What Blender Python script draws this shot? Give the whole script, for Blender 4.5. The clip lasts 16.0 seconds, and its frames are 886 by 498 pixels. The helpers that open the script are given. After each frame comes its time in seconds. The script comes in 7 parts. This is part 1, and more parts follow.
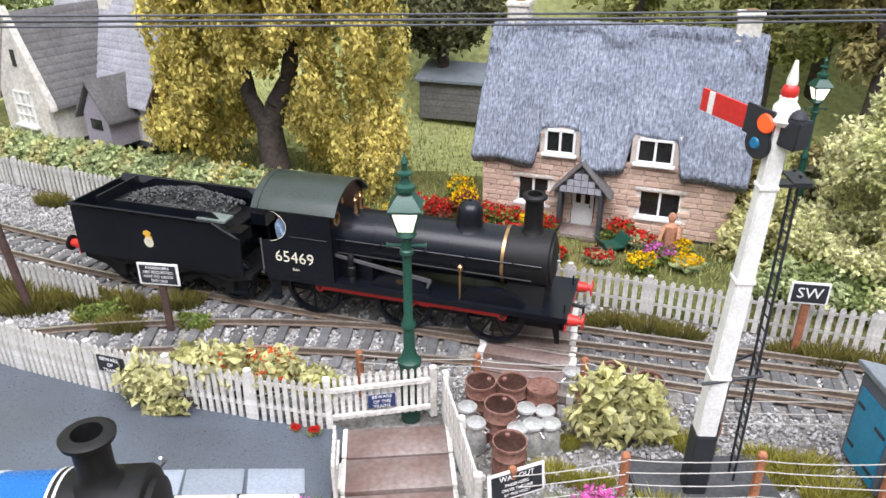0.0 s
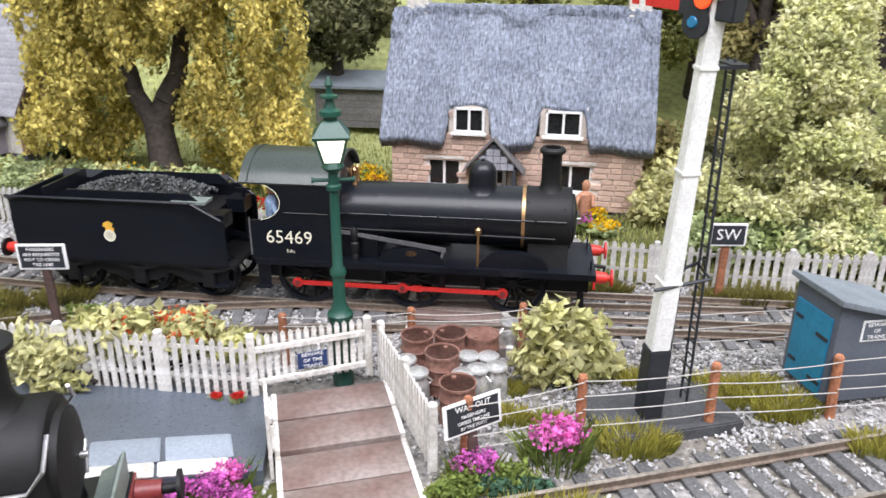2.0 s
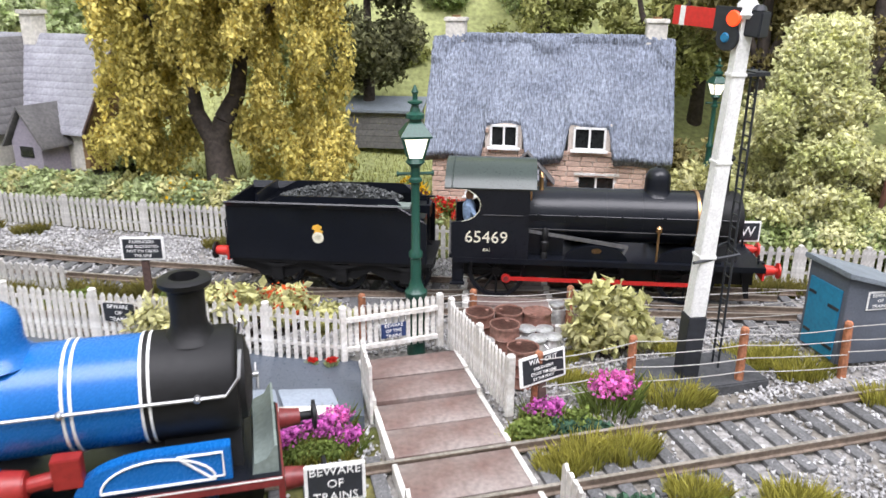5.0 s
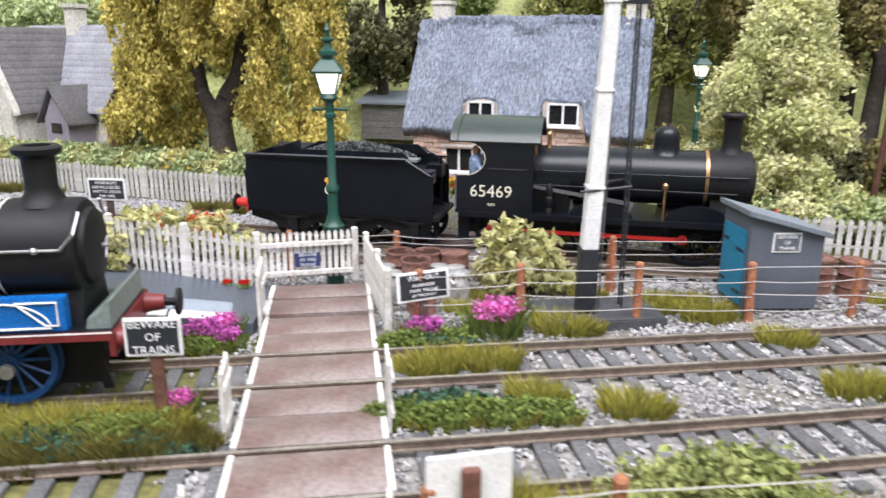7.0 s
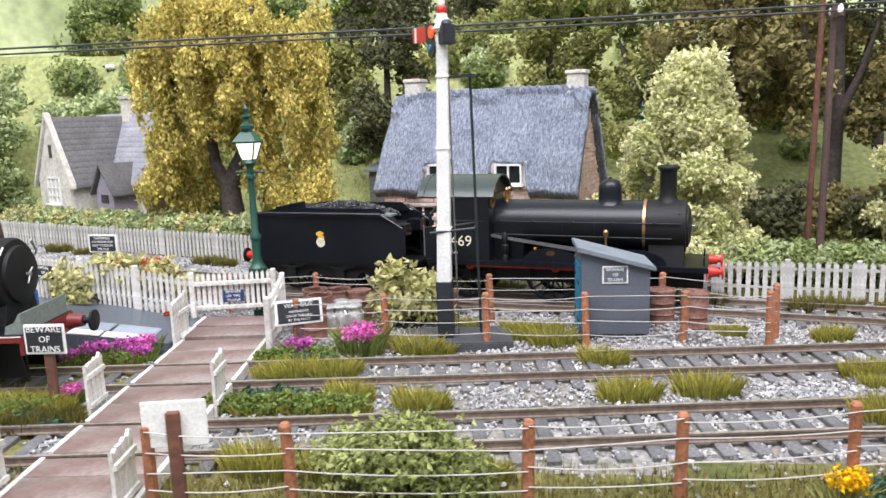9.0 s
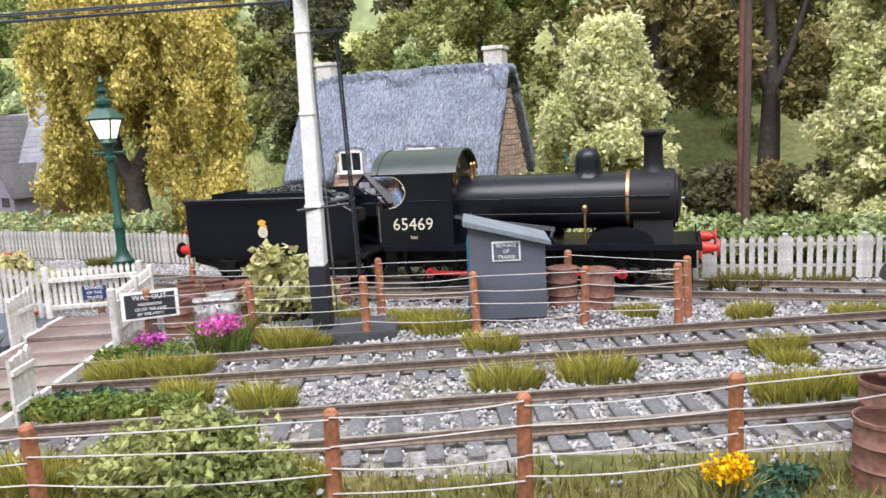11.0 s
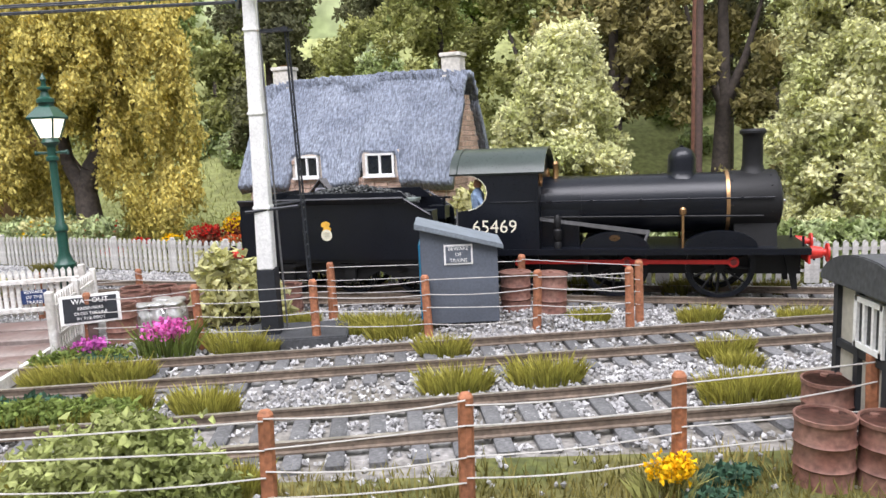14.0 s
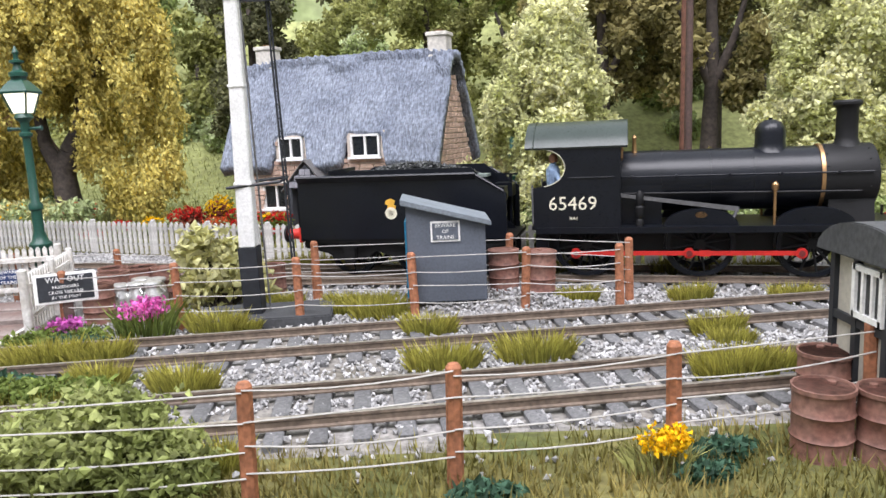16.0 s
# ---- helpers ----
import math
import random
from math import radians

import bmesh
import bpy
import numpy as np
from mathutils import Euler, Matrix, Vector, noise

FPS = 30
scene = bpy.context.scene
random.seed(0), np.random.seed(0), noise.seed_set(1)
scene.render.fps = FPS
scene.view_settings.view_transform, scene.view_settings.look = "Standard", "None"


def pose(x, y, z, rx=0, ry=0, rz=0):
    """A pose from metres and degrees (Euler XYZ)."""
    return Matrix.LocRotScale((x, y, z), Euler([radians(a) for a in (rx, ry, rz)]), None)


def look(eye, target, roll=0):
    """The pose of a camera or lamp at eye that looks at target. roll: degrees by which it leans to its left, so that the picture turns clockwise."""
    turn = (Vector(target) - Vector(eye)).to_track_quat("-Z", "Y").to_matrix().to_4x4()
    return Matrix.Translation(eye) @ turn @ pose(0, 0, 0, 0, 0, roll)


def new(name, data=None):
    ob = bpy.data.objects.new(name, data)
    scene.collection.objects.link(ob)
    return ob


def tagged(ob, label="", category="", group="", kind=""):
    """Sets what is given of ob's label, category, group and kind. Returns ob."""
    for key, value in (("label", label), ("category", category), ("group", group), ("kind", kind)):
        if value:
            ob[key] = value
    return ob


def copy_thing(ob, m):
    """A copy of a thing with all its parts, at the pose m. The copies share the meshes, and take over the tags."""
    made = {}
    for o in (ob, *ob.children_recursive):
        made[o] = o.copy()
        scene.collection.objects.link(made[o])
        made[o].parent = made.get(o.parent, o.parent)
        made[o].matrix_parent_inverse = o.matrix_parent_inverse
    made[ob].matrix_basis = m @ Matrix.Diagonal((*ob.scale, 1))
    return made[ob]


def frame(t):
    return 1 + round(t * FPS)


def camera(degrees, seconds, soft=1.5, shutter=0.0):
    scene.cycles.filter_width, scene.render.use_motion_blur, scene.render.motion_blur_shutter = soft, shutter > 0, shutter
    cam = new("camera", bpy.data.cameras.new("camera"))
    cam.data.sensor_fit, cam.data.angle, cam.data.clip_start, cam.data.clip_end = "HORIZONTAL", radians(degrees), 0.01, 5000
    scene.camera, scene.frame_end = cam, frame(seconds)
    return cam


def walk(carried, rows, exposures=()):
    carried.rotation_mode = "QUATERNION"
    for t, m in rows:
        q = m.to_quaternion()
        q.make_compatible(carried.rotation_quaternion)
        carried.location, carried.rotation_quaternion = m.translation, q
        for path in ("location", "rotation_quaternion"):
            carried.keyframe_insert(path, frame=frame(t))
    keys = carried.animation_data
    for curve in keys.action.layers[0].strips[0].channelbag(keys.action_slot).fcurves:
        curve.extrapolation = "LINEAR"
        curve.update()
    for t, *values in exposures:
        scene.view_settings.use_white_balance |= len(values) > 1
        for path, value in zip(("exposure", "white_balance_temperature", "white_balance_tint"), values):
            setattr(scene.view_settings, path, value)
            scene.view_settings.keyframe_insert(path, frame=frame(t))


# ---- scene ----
cam = camera(62.20, 16.0, shutter=0.4)
PATH = [
    (0, (0.0108, -0.0044, 0.1448), (-0.0551, 1.7874, -0.7412), -0.05),
    (0.5, (0.0135, -0.0062, 0.1380), (-0.0442, 1.8042, -0.7101), -0.21),
    (1, (0.0030, -0.0101, 0.1313), (0.0195, 1.8221, -0.6703), -0.29),
    (1.5, (-0.0041, -0.0089, 0.1178), (0.1312, 1.8373, -0.6393), 0.53),
    (2, (-0.0014, -0.0065, 0.1092), (0.2419, 1.8396, -0.6207), 0.29),
    (2.5, (-0.0086, -0.0046, 0.1079), (0.3104, 1.8507, -0.5675), 0.25),
    (3, (-0.0109, -0.0035, 0.1073), (0.3103, 1.8505, -0.5704), 0.14),
    (3.2, (-0.0109, -0.0035, 0.1073), (0.3103, 1.8505, -0.5704), 0.14),
    (5.3, (-0.0285, -0.0500, 0.1048), (0.2131, 1.8370, -0.5122), 0.57),
    (5.5, (-0.0218, -0.0571, 0.1031), (0.1656, 1.8394, -0.5037), 0.86),
    (6, (-0.0134, -0.0589, 0.0955), (0.0838, 1.8321, -0.5482), -0.05),
    (6.5, (0.0013, -0.0488, 0.0892), (0.0267, 1.8349, -0.5823), 0.14),
    (7, (0.0251, -0.0585, 0.0780), (0.0647, 1.8672, -0.4608), 0.40),
    (7.5, (0.0482, -0.0648, 0.0665), (-0.0072, 1.8723, -0.4280), -1.39),
    (8, (0.0683, -0.0776, 0.0671), (-0.0724, 1.8763, -0.3359), -1.54),
    (8.5, (0.0892, -0.0941, 0.0746), (-0.0991, 1.8633, -0.2903), -1.41),
    (9, (0.1007, -0.0961, 0.0755), (-0.1437, 1.8582, -0.2722), -1.89),
    (9.5, (0.1159, -0.0864, 0.0700), (-0.1265, 1.8689, -0.2737), -2.59),
    (10, (0.1241, -0.0794, 0.0653), (-0.0891, 1.8802, -0.2731), -3.35),
    (10.2, (0.1249, -0.0763, 0.0637), (-0.0924, 1.8829, -0.2747), -3.50),
    (12.3, (0.1301, -0.0632, 0.0577), (0.0401, 1.9137, -0.2313), -2.88),
    (12.5, (0.1291, -0.0626, 0.0573), (0.0334, 1.9135, -0.2362), -3.14),
    (13, (0.1288, -0.0637, 0.0577), (0.0309, 1.9126, -0.2329), -3.36),
    (13.5, (0.1299, -0.0653, 0.0578), (0.0430, 1.9110, -0.2367), -3.05),
    (14, (0.1308, -0.0658, 0.0571), (0.0516, 1.9104, -0.2401), -2.60),
    (14.5, (0.1322, -0.0633, 0.0550), (0.0844, 1.9124, -0.2520), -2.70),
    (15, (0.1331, -0.0624, 0.0543), (0.0875, 1.9124, -0.2589), -2.88),
    (15.5, (0.1309, -0.0630, 0.0545), (0.0788, 1.9103, -0.2670), -3.05),
    (16, (0.1304, -0.0617, 0.0527), (0.0872, 1.9112, -0.2724), -2.53),
]
walk(cam, [(t, look(eye, target, roll)) for t, eye, target, roll in PATH])

# ---- light: a bright exhibition hall, one broad lamp over the layout ----
world = bpy.data.worlds.new("hall")
scene.world = world
world.use_nodes = True
wn = world.node_tree
# dim walls and floor, bright ceiling
w_tc, w_sep, w_ramp = wn.nodes.new("ShaderNodeTexCoord"), wn.nodes.new("ShaderNodeSeparateXYZ"), wn.nodes.new("ShaderNodeValToRGB")
wn.links.new(w_tc.outputs["Generated"], w_sep.inputs[0])
wn.links.new(w_sep.outputs[2], w_ramp.inputs[0])
wn.links.new(w_ramp.outputs[0], wn.nodes["Background"].inputs[0])
w_ramp.color_ramp.elements[0].position, w_ramp.color_ramp.elements[0].color = 0.0, (0.27, 0.265, 0.28, 1)
w_ramp.color_ramp.elements[1].position, w_ramp.color_ramp.elements[1].color = 0.75, (0.92, 0.95, 1.03, 1)
wn.nodes["Background"].inputs[1].default_value = 1.2
lamp_data = bpy.data.lights.new("layout_light", "AREA")
lamp_data.shape, lamp_data.size, lamp_data.size_y = "RECTANGLE", 1.5, 0.6
lamp_data.energy, lamp_data.color = 29.5, (0.95, 0.925, 1.0)
lamp = new("layout_light", lamp_data)
lamp.matrix_world = look((0.06, -0.3, 1.03), (0.05, 0.36, 0.02))
scene.view_settings.exposure = 0.0

U = 0.01  # plan numbers are centimetres


# ---- materials ----
def mat(name, color, rough=0.6, metal=0.0, vary=0.25, fine=900.0, coarse=90.0, bump=0.15, island=0.0, obj=0.0, second=None, spec=0.5):
    m = bpy.data.materials.new(name)
    m.use_nodes = True
    nt = m.node_tree
    b = nt.nodes["Principled BSDF"]
    b.inputs["Roughness"].default_value = rough
    b.inputs["Metallic"].default_value = metal
    b.inputs["Specular IOR Level"].default_value = spec
    tc = nt.nodes.new("ShaderNodeTexCoord")

    def noise_node(scale, detail=4.0):
        n = nt.nodes.new("ShaderNodeTexNoise")
        n.inputs["Scale"].default_value = scale
        n.inputs["Detail"].default_value = detail
        nt.links.new(tc.outputs["Object"], n.inputs["Vector"])
        return n

    def mix(kind, fac, a, c):
        x = nt.nodes.new("ShaderNodeMix")
        x.data_type, x.blend_type = "RGBA", kind
        for sock, v in ((x.inputs[0], fac), (x.inputs[6], a), (x.inputs[7], c)):
            if hasattr(v, "is_output"):
                nt.links.new(v, sock)
            elif isinstance(v, float):
                sock.default_value = v
            else:
                sock.default_value = (*v[:3], 1)
        return x.outputs[2]

    def ramp(src, lo, hi):
        r = nt.nodes.new("ShaderNodeMapRange")
        r.inputs[1].default_value, r.inputs[2].default_value = lo, hi
        nt.links.new(src, r.inputs[0])
        return r.outputs[0]

    c2 = second or tuple(v * (1 - vary) for v in color)
    n1, n2 = noise_node(coarse), noise_node(fine)
    col = mix("MIX", ramp(n1.outputs[0], 0.35, 0.65), color, c2)
    dark = mix("MIX", ramp(n2.outputs[0], 0.3, 0.7), (1 - vary,) * 3, (1 + vary,) * 3)
    col = mix("MULTIPLY", 1.0, col, dark)
    if island:
        g = nt.nodes.new("ShaderNodeNewGeometry")
        rr = nt.nodes.new("ShaderNodeMapRange")
        rr.inputs[3].default_value, rr.inputs[4].default_value = 1 - island, 1 + island
        nt.links.new(g.outputs["Random Per Island"], rr.inputs[0])
        col = mix("MULTIPLY", 1.0, col, rr.outputs[0])
    if obj:
        g = nt.nodes.new("ShaderNodeObjectInfo")
        rr = nt.nodes.new("ShaderNodeMapRange")
        rr.inputs[3].default_value, rr.inputs[4].default_value = 1 - obj, 1 + obj
        nt.links.new(g.outputs["Random"], rr.inputs[0])
        col = mix("MULTIPLY", 1.0, col, rr.outputs[0])
    nt.links.new(col, b.inputs["Base Color"])
    rg = nt.nodes.new("ShaderNodeMapRange")
    rg.inputs[3].default_value, rg.inputs[4].default_value = max(rough - 0.1, 0.02), min(rough + 0.12, 1)
    nt.links.new(n2.outputs[0], rg.inputs[0])
    nt.links.new(rg.outputs[0], b.inputs["Roughness"])
    if bump:
        bp = nt.nodes.new("ShaderNodeBump")
        bp.inputs["Strength"].default_value = bump
        bp.inputs["Distance"].default_value = 0.0004
        nt.links.new(n2.outputs[0], bp.inputs["Height"])
        nt.links.new(bp.outputs[0], b.inputs["Normal"])
    return m


def glow(name, color, strength):
    m = bpy.data.materials.new(name)
    m.use_nodes = True
    b = m.node_tree.nodes["Principled BSDF"]
    b.inputs["Base Color"].default_value = (*color, 1)
    b.inputs["Emission Color"].default_value = (*color, 1)
    b.inputs["Emission Strength"].default_value = strength
    return m


def leafy(name, c1, c2, rough=0.75, fine=700.0):
    """Foliage: two colours by leaf, mottled in patches."""
    m = mat(name, c1, rough, vary=0.2, coarse=45.0, fine=fine, bump=0.0, island=0.45, second=c2, spec=0.25)
    nt = m.node_tree
    b = nt.nodes["Principled BSDF"]
    tr = nt.nodes.new("ShaderNodeBsdfTranslucent")
    mx = nt.nodes.new("ShaderNodeMixShader")
    mx.inputs[0].default_value = 0.35
    nt.links.new(b.inputs["Base Color"].links[0].from_socket, tr.inputs[0])
    nt.links.new(b.outputs[0], mx.inputs[1])
    nt.links.new(tr.outputs[0], mx.inputs[2])
    nt.links.new(mx.outputs[0], nt.nodes["Material Output"].inputs[0])
    return m


BLACK = mat("loco_black", (0.006, 0.0075, 0.012), 0.3, vary=0.2, fine=2500, coarse=120, bump=0.03, spec=0.4)
BLACK_MATT = mat("matt_black", (0.008, 0.008, 0.009), 0.55, vary=0.3, bump=0.1, spec=0.35)
# the green tint is a highlight on the cab roof, put into its colour
CAB_ROOF = mat("cab_roof_green_sheen", (0.04, 0.055, 0.048), 0.3, vary=0.2, fine=2000, bump=0.03)
COAL = mat("coal", (0.075, 0.08, 0.08), 0.5, vary=0.5, fine=600, bump=0.4, island=0.5)
RED = mat("signal_red", (0.62, 0.03, 0.025), 0.4, vary=0.12, bump=0.04)
BUFFER_RED = mat("buffer_red", (0.6, 0.035, 0.025), 0.4, vary=0.15, bump=0.04)
BRASS = mat("brass", (0.55, 0.33, 0.16), 0.35, 0.9, vary=0.15, bump=0.03)
STEEL = mat("bright_steel", (0.5, 0.5, 0.5), 0.35, 0.8, vary=0.2, bump=0.05)
GREY_STEEL = mat("dull_steel_rod", (0.22, 0.22, 0.23), 0.4, 0.6, vary=0.2, bump=0.05)
CREAM = mat("cream_lettering", (0.8, 0.76, 0.6), 0.5, vary=0.05, bump=0.0)
YELLOW = mat("emblem_yellow", (0.8, 0.45, 0.06), 0.5, vary=0.1, bump=0.0)
WHITE = mat("white_paint", (0.86, 0.86, 0.84), 0.55, vary=0.12, fine=1500, coarse=200, bump=0.1)
WHITE_WORN = mat("worn_white_paint", (0.74, 0.73, 0.7), 0.65, vary=0.2, fine=900, coarse=260, bump=0.25, second=(0.55, 0.52, 0.47), obj=0.1)
GREY_PICKET = mat("weathered_pale_wood", (0.6, 0.59, 0.56), 0.75, vary=0.22, fine=900, coarse=200, bump=0.25, second=(0.42, 0.4, 0.38), obj=0.12)
BLUE = mat("caledonian_blue", (0.008, 0.135, 0.44), 0.26, vary=0.12, fine=2500, coarse=80, bump=0.02)
DEEP_RED = mat("deep_red_paint", (0.3, 0.025, 0.022), 0.4, vary=0.15, bump=0.04)
WHEEL_BLUE = mat("dull_dark_blue", (0.01, 0.06, 0.17), 0.45, vary=0.3, bump=0.05)
MAROON = mat("maroon_paint", (0.2, 0.03, 0.03), 0.4, vary=0.2, bump=0.05)
GREY_GREEN = mat("front_plate_grey_green", (0.2, 0.24, 0.22), 0.5, vary=0.2, bump=0.05)
LAMP_GREEN = mat("lamp_green", (0.012, 0.07, 0.048), 0.36, vary=0.2, fine=1800, bump=0.05)
LAMP_GLASS = glow("lit_lamp_glass", (1.0, 0.93, 0.76), 1.7)
SIGNAL_GLOW = glow("lit_red_lens", (1.0, 0.07, 0.015), 1.3)
BLUE_LENS = mat("blue_lens", (0.02, 0.2, 0.4), 0.15, vary=0.1, bump=0)
RUST_POST = mat("rusty_brown_post", (0.4, 0.16, 0.08), 0.7, vary=0.3, fine=1200, coarse=250, bump=0.35, obj=0.15)
WIRE = mat("pale_wire", (0.5, 0.48, 0.45), 0.5, vary=0.15, bump=0)
DARK_WIRE = mat("dark_line_wire", (0.07, 0.075, 0.085), 0.6, vary=0.2, bump=0)
RAIL_SIDE = mat("rail_rust", (0.19, 0.145, 0.11), 0.6, vary=0.3, fine=900, coarse=150, bump=0.2)
RAIL_TOP = mat("rail_head", (0.4, 0.36, 0.31), 0.4, 0.5, vary=0.3, fine=900, coarse=100, bump=0.05)
SLEEPER = mat("sleeper", (0.15, 0.15, 0.152), 0.8, vary=0.35, fine=1300, coarse=200, bump=0.4, obj=0.2)
BALLAST = mat("ballast_stone", (0.47, 0.465, 0.46), 0.9, vary=0.15, fine=1500, coarse=60, bump=0.2, island=0.42, second=(0.33, 0.325, 0.325), spec=0.25)
GROUND = mat("ballast_bed", (0.29, 0.28, 0.27), 0.95, vary=0.45, fine=700, coarse=35, bump=0.8, second=(0.16, 0.145, 0.12))
EARTH = mat("garden_earth_grass", (0.17, 0.15, 0.05), 0.95, vary=0.4, fine=500, coarse=30, bump=0.8, second=(0.07, 0.085, 0.02))
FIELD = mat("field_grass", (0.42, 0.45, 0.19), 0.9, vary=0.3, fine=260, coarse=14, bump=0.6, second=(0.29, 0.31, 0.12))
TARMAC = mat("blue_grey_tarmac", (0.095, 0.115, 0.145), 0.3, vary=0.2, fine=1800, coarse=25, bump=0.1, second=(0.075, 0.085, 0.1))
SLAB = mat("pale_paving_slab", (0.27, 0.31, 0.36), 0.65, vary=0.15, fine=1500, coarse=60, bump=0.15, obj=0.22)
DECK = mat("worn_brown_boards", (0.165, 0.105, 0.09), 0.6, vary=0.22, fine=700, coarse=60, bump=0.2, second=(0.26, 0.22, 0.2), obj=0.05)
DRUM = mat("rusty_drum", (0.17, 0.075, 0.055), 0.6, vary=0.35, fine=900, coarse=180, bump=0.2, second=(0.24, 0.13, 0.1))
CHURN = mat("milk_churn_metal", (0.72, 0.72, 0.71), 0.35, 0.7, vary=0.25, fine=900, coarse=200, bump=0.1)
HUT_GREY = mat("grey_hut_paint", (0.11, 0.125, 0.155), 0.6, vary=0.15, fine=1500, coarse=110, bump=0.1)
HUT_ROOF = mat("hut_roof", (0.2, 0.23, 0.26), 0.6, vary=0.2, fine=1200, coarse=120, bump=0.2)
DOOR_BLUE = mat("blue_door", (0.02, 0.22, 0.38), 0.5, vary=0.15, bump=0.1)
SIGN_BLACK = mat("sign_black", (0.025, 0.028, 0.035), 0.5, vary=0.2, bump=0.03)
SIGN_BLUE = mat("sign_blue", (0.02, 0.045, 0.14), 0.5, vary=0.2, bump=0.03)
CONCRETE = mat("dark_concrete_base", (0.075, 0.078, 0.083), 0.8, vary=0.3, bump=0.3)
STONE = mat("cottage_stone", (0.6, 0.43, 0.34), 0.85, vary=0.18, fine=900, coarse=150, bump=0.5, obj=0.22)
MORTAR = mat("pale_mortar", (0.72, 0.63, 0.55), 0.9, vary=0.15, fine=1000, bump=0.3)
HOUSE_STONE = mat("pale_house_stone", (0.66, 0.63, 0.57), 0.85, vary=0.2, fine=600, coarse=130, bump=0.5)
HOUSE_BRICK = mat("brown_gable", (0.26, 0.16, 0.075), 0.85, vary=0.25, fine=600, coarse=100, bump=0.4)
SLATE = mat("grey_slate", (0.36, 0.36, 0.4), 0.7, vary=0.2, fine=700, coarse=80, bump=0.2, obj=0.08)
SLATE_DARK = mat("dark_slate", (0.15, 0.145, 0.145), 0.75, vary=0.25, fine=700, coarse=80, bump=0.2, obj=0.1)
LILAC = mat("lilac_boards", (0.33, 0.3, 0.36), 0.7, vary=0.15, bump=0.15)
GLASS_DARK = mat("dark_window_glass", (0.02, 0.022, 0.022), 0.12, vary=0.3, bump=0.0)
PORCH_DARK = mat("dark_porch_timber", (0.05, 0.055, 0.065), 0.7, vary=0.3, bump=0.2)
BARK = mat("bark", (0.075, 0.06, 0.05), 0.9, vary=0.4, fine=500, coarse=120, bump=0.9)
RUST_TRUNK = mat("red_brown_trunk", (0.17, 0.075, 0.05), 0.85, vary=0.3, fine=500, bump=0.6)
POLE_BROWN = mat("dark_brown_pole", (0.1, 0.06, 0.05), 0.7, vary=0.3, bump=0.2)
BEIGE = mat("beige_hut_panel", (0.5, 0.47, 0.4), 0.7, vary=0.12, bump=0.1)
CLOTH_TAN = mat("figure_paint", (0.45, 0.22, 0.13), 0.7, vary=0.3, bump=0.05)
CLOTH_BLUE = mat("driver_blue", (0.3, 0.42, 0.62), 0.7, vary=0.4, coarse=150, bump=0.05)

L_WILLOW = leafy("willow_leaves", (0.72, 0.62, 0.2), (0.5, 0.43, 0.12))
L_DARK = leafy("dark_leaves", (0.2, 0.2, 0.1), (0.1, 0.105, 0.055))
L_PALE = leafy("pale_green_leaves", (0.8, 0.78, 0.48), (0.58, 0.6, 0.29))
L_OLIVE = leafy("olive_leaves", (0.4, 0.4, 0.15), (0.25, 0.27, 0.09))
L_BROWNISH = leafy("brown_green_leaves", (0.37, 0.32, 0.13), (0.2, 0.18, 0.075))
L_HEDGE = leafy("hedge_leaves", (0.5, 0.56, 0.3), (0.31, 0.38, 0.18))
L_LEAF = leafy("hedge_green_leaves", (0.36, 0.42, 0.17), (0.2, 0.26, 0.09))
# pale hillside foliage, with distance haze put into the leaf colour as well
L_HAZE = leafy("pale_hazy_leaves", (0.62, 0.68, 0.4), (0.42, 0.5, 0.25))
L_CREAM = leafy("cream_bush_leaves", (0.66, 0.63, 0.34), (0.45, 0.45, 0.18))
L_GREEN = leafy("mid_green_leaves", (0.22, 0.28, 0.07), (0.12, 0.17, 0.04))
L_TEAL = leafy("blue_green_leaves", (0.075, 0.15, 0.095), (0.035, 0.085, 0.05))
L_TUFT = leafy("tuft_grass", (0.44, 0.4, 0.09), (0.26, 0.26, 0.05))
L_DRY = leafy("dry_grass", (0.3, 0.25, 0.085), (0.15, 0.145, 0.04))
L_MOSS = leafy("moss_grass", (0.24, 0.21, 0.055), (0.11, 0.11, 0.03))
F_PINK = leafy("pink_flowers", (0.8, 0.22, 0.58), (0.65, 0.12, 0.42))
F_PURPLE = leafy("purple_flowers", (0.62, 0.16, 0.5), (0.45, 0.09, 0.36))
F_YELLOW = leafy("yellow_flowers", (0.85, 0.55, 0.01), (0.75, 0.45, 0.01))
F_RED = leafy("red_flowers", (0.6, 0.03, 0.02), (0.4, 0.02, 0.015))
F_ORANGE = leafy("orange_flowers", (0.65, 0.12, 0.03), (0.45, 0.07, 0.02))
F_DUSK = leafy("dark_red_leaves", (0.25, 0.06, 0.04), (0.14, 0.06, 0.03))


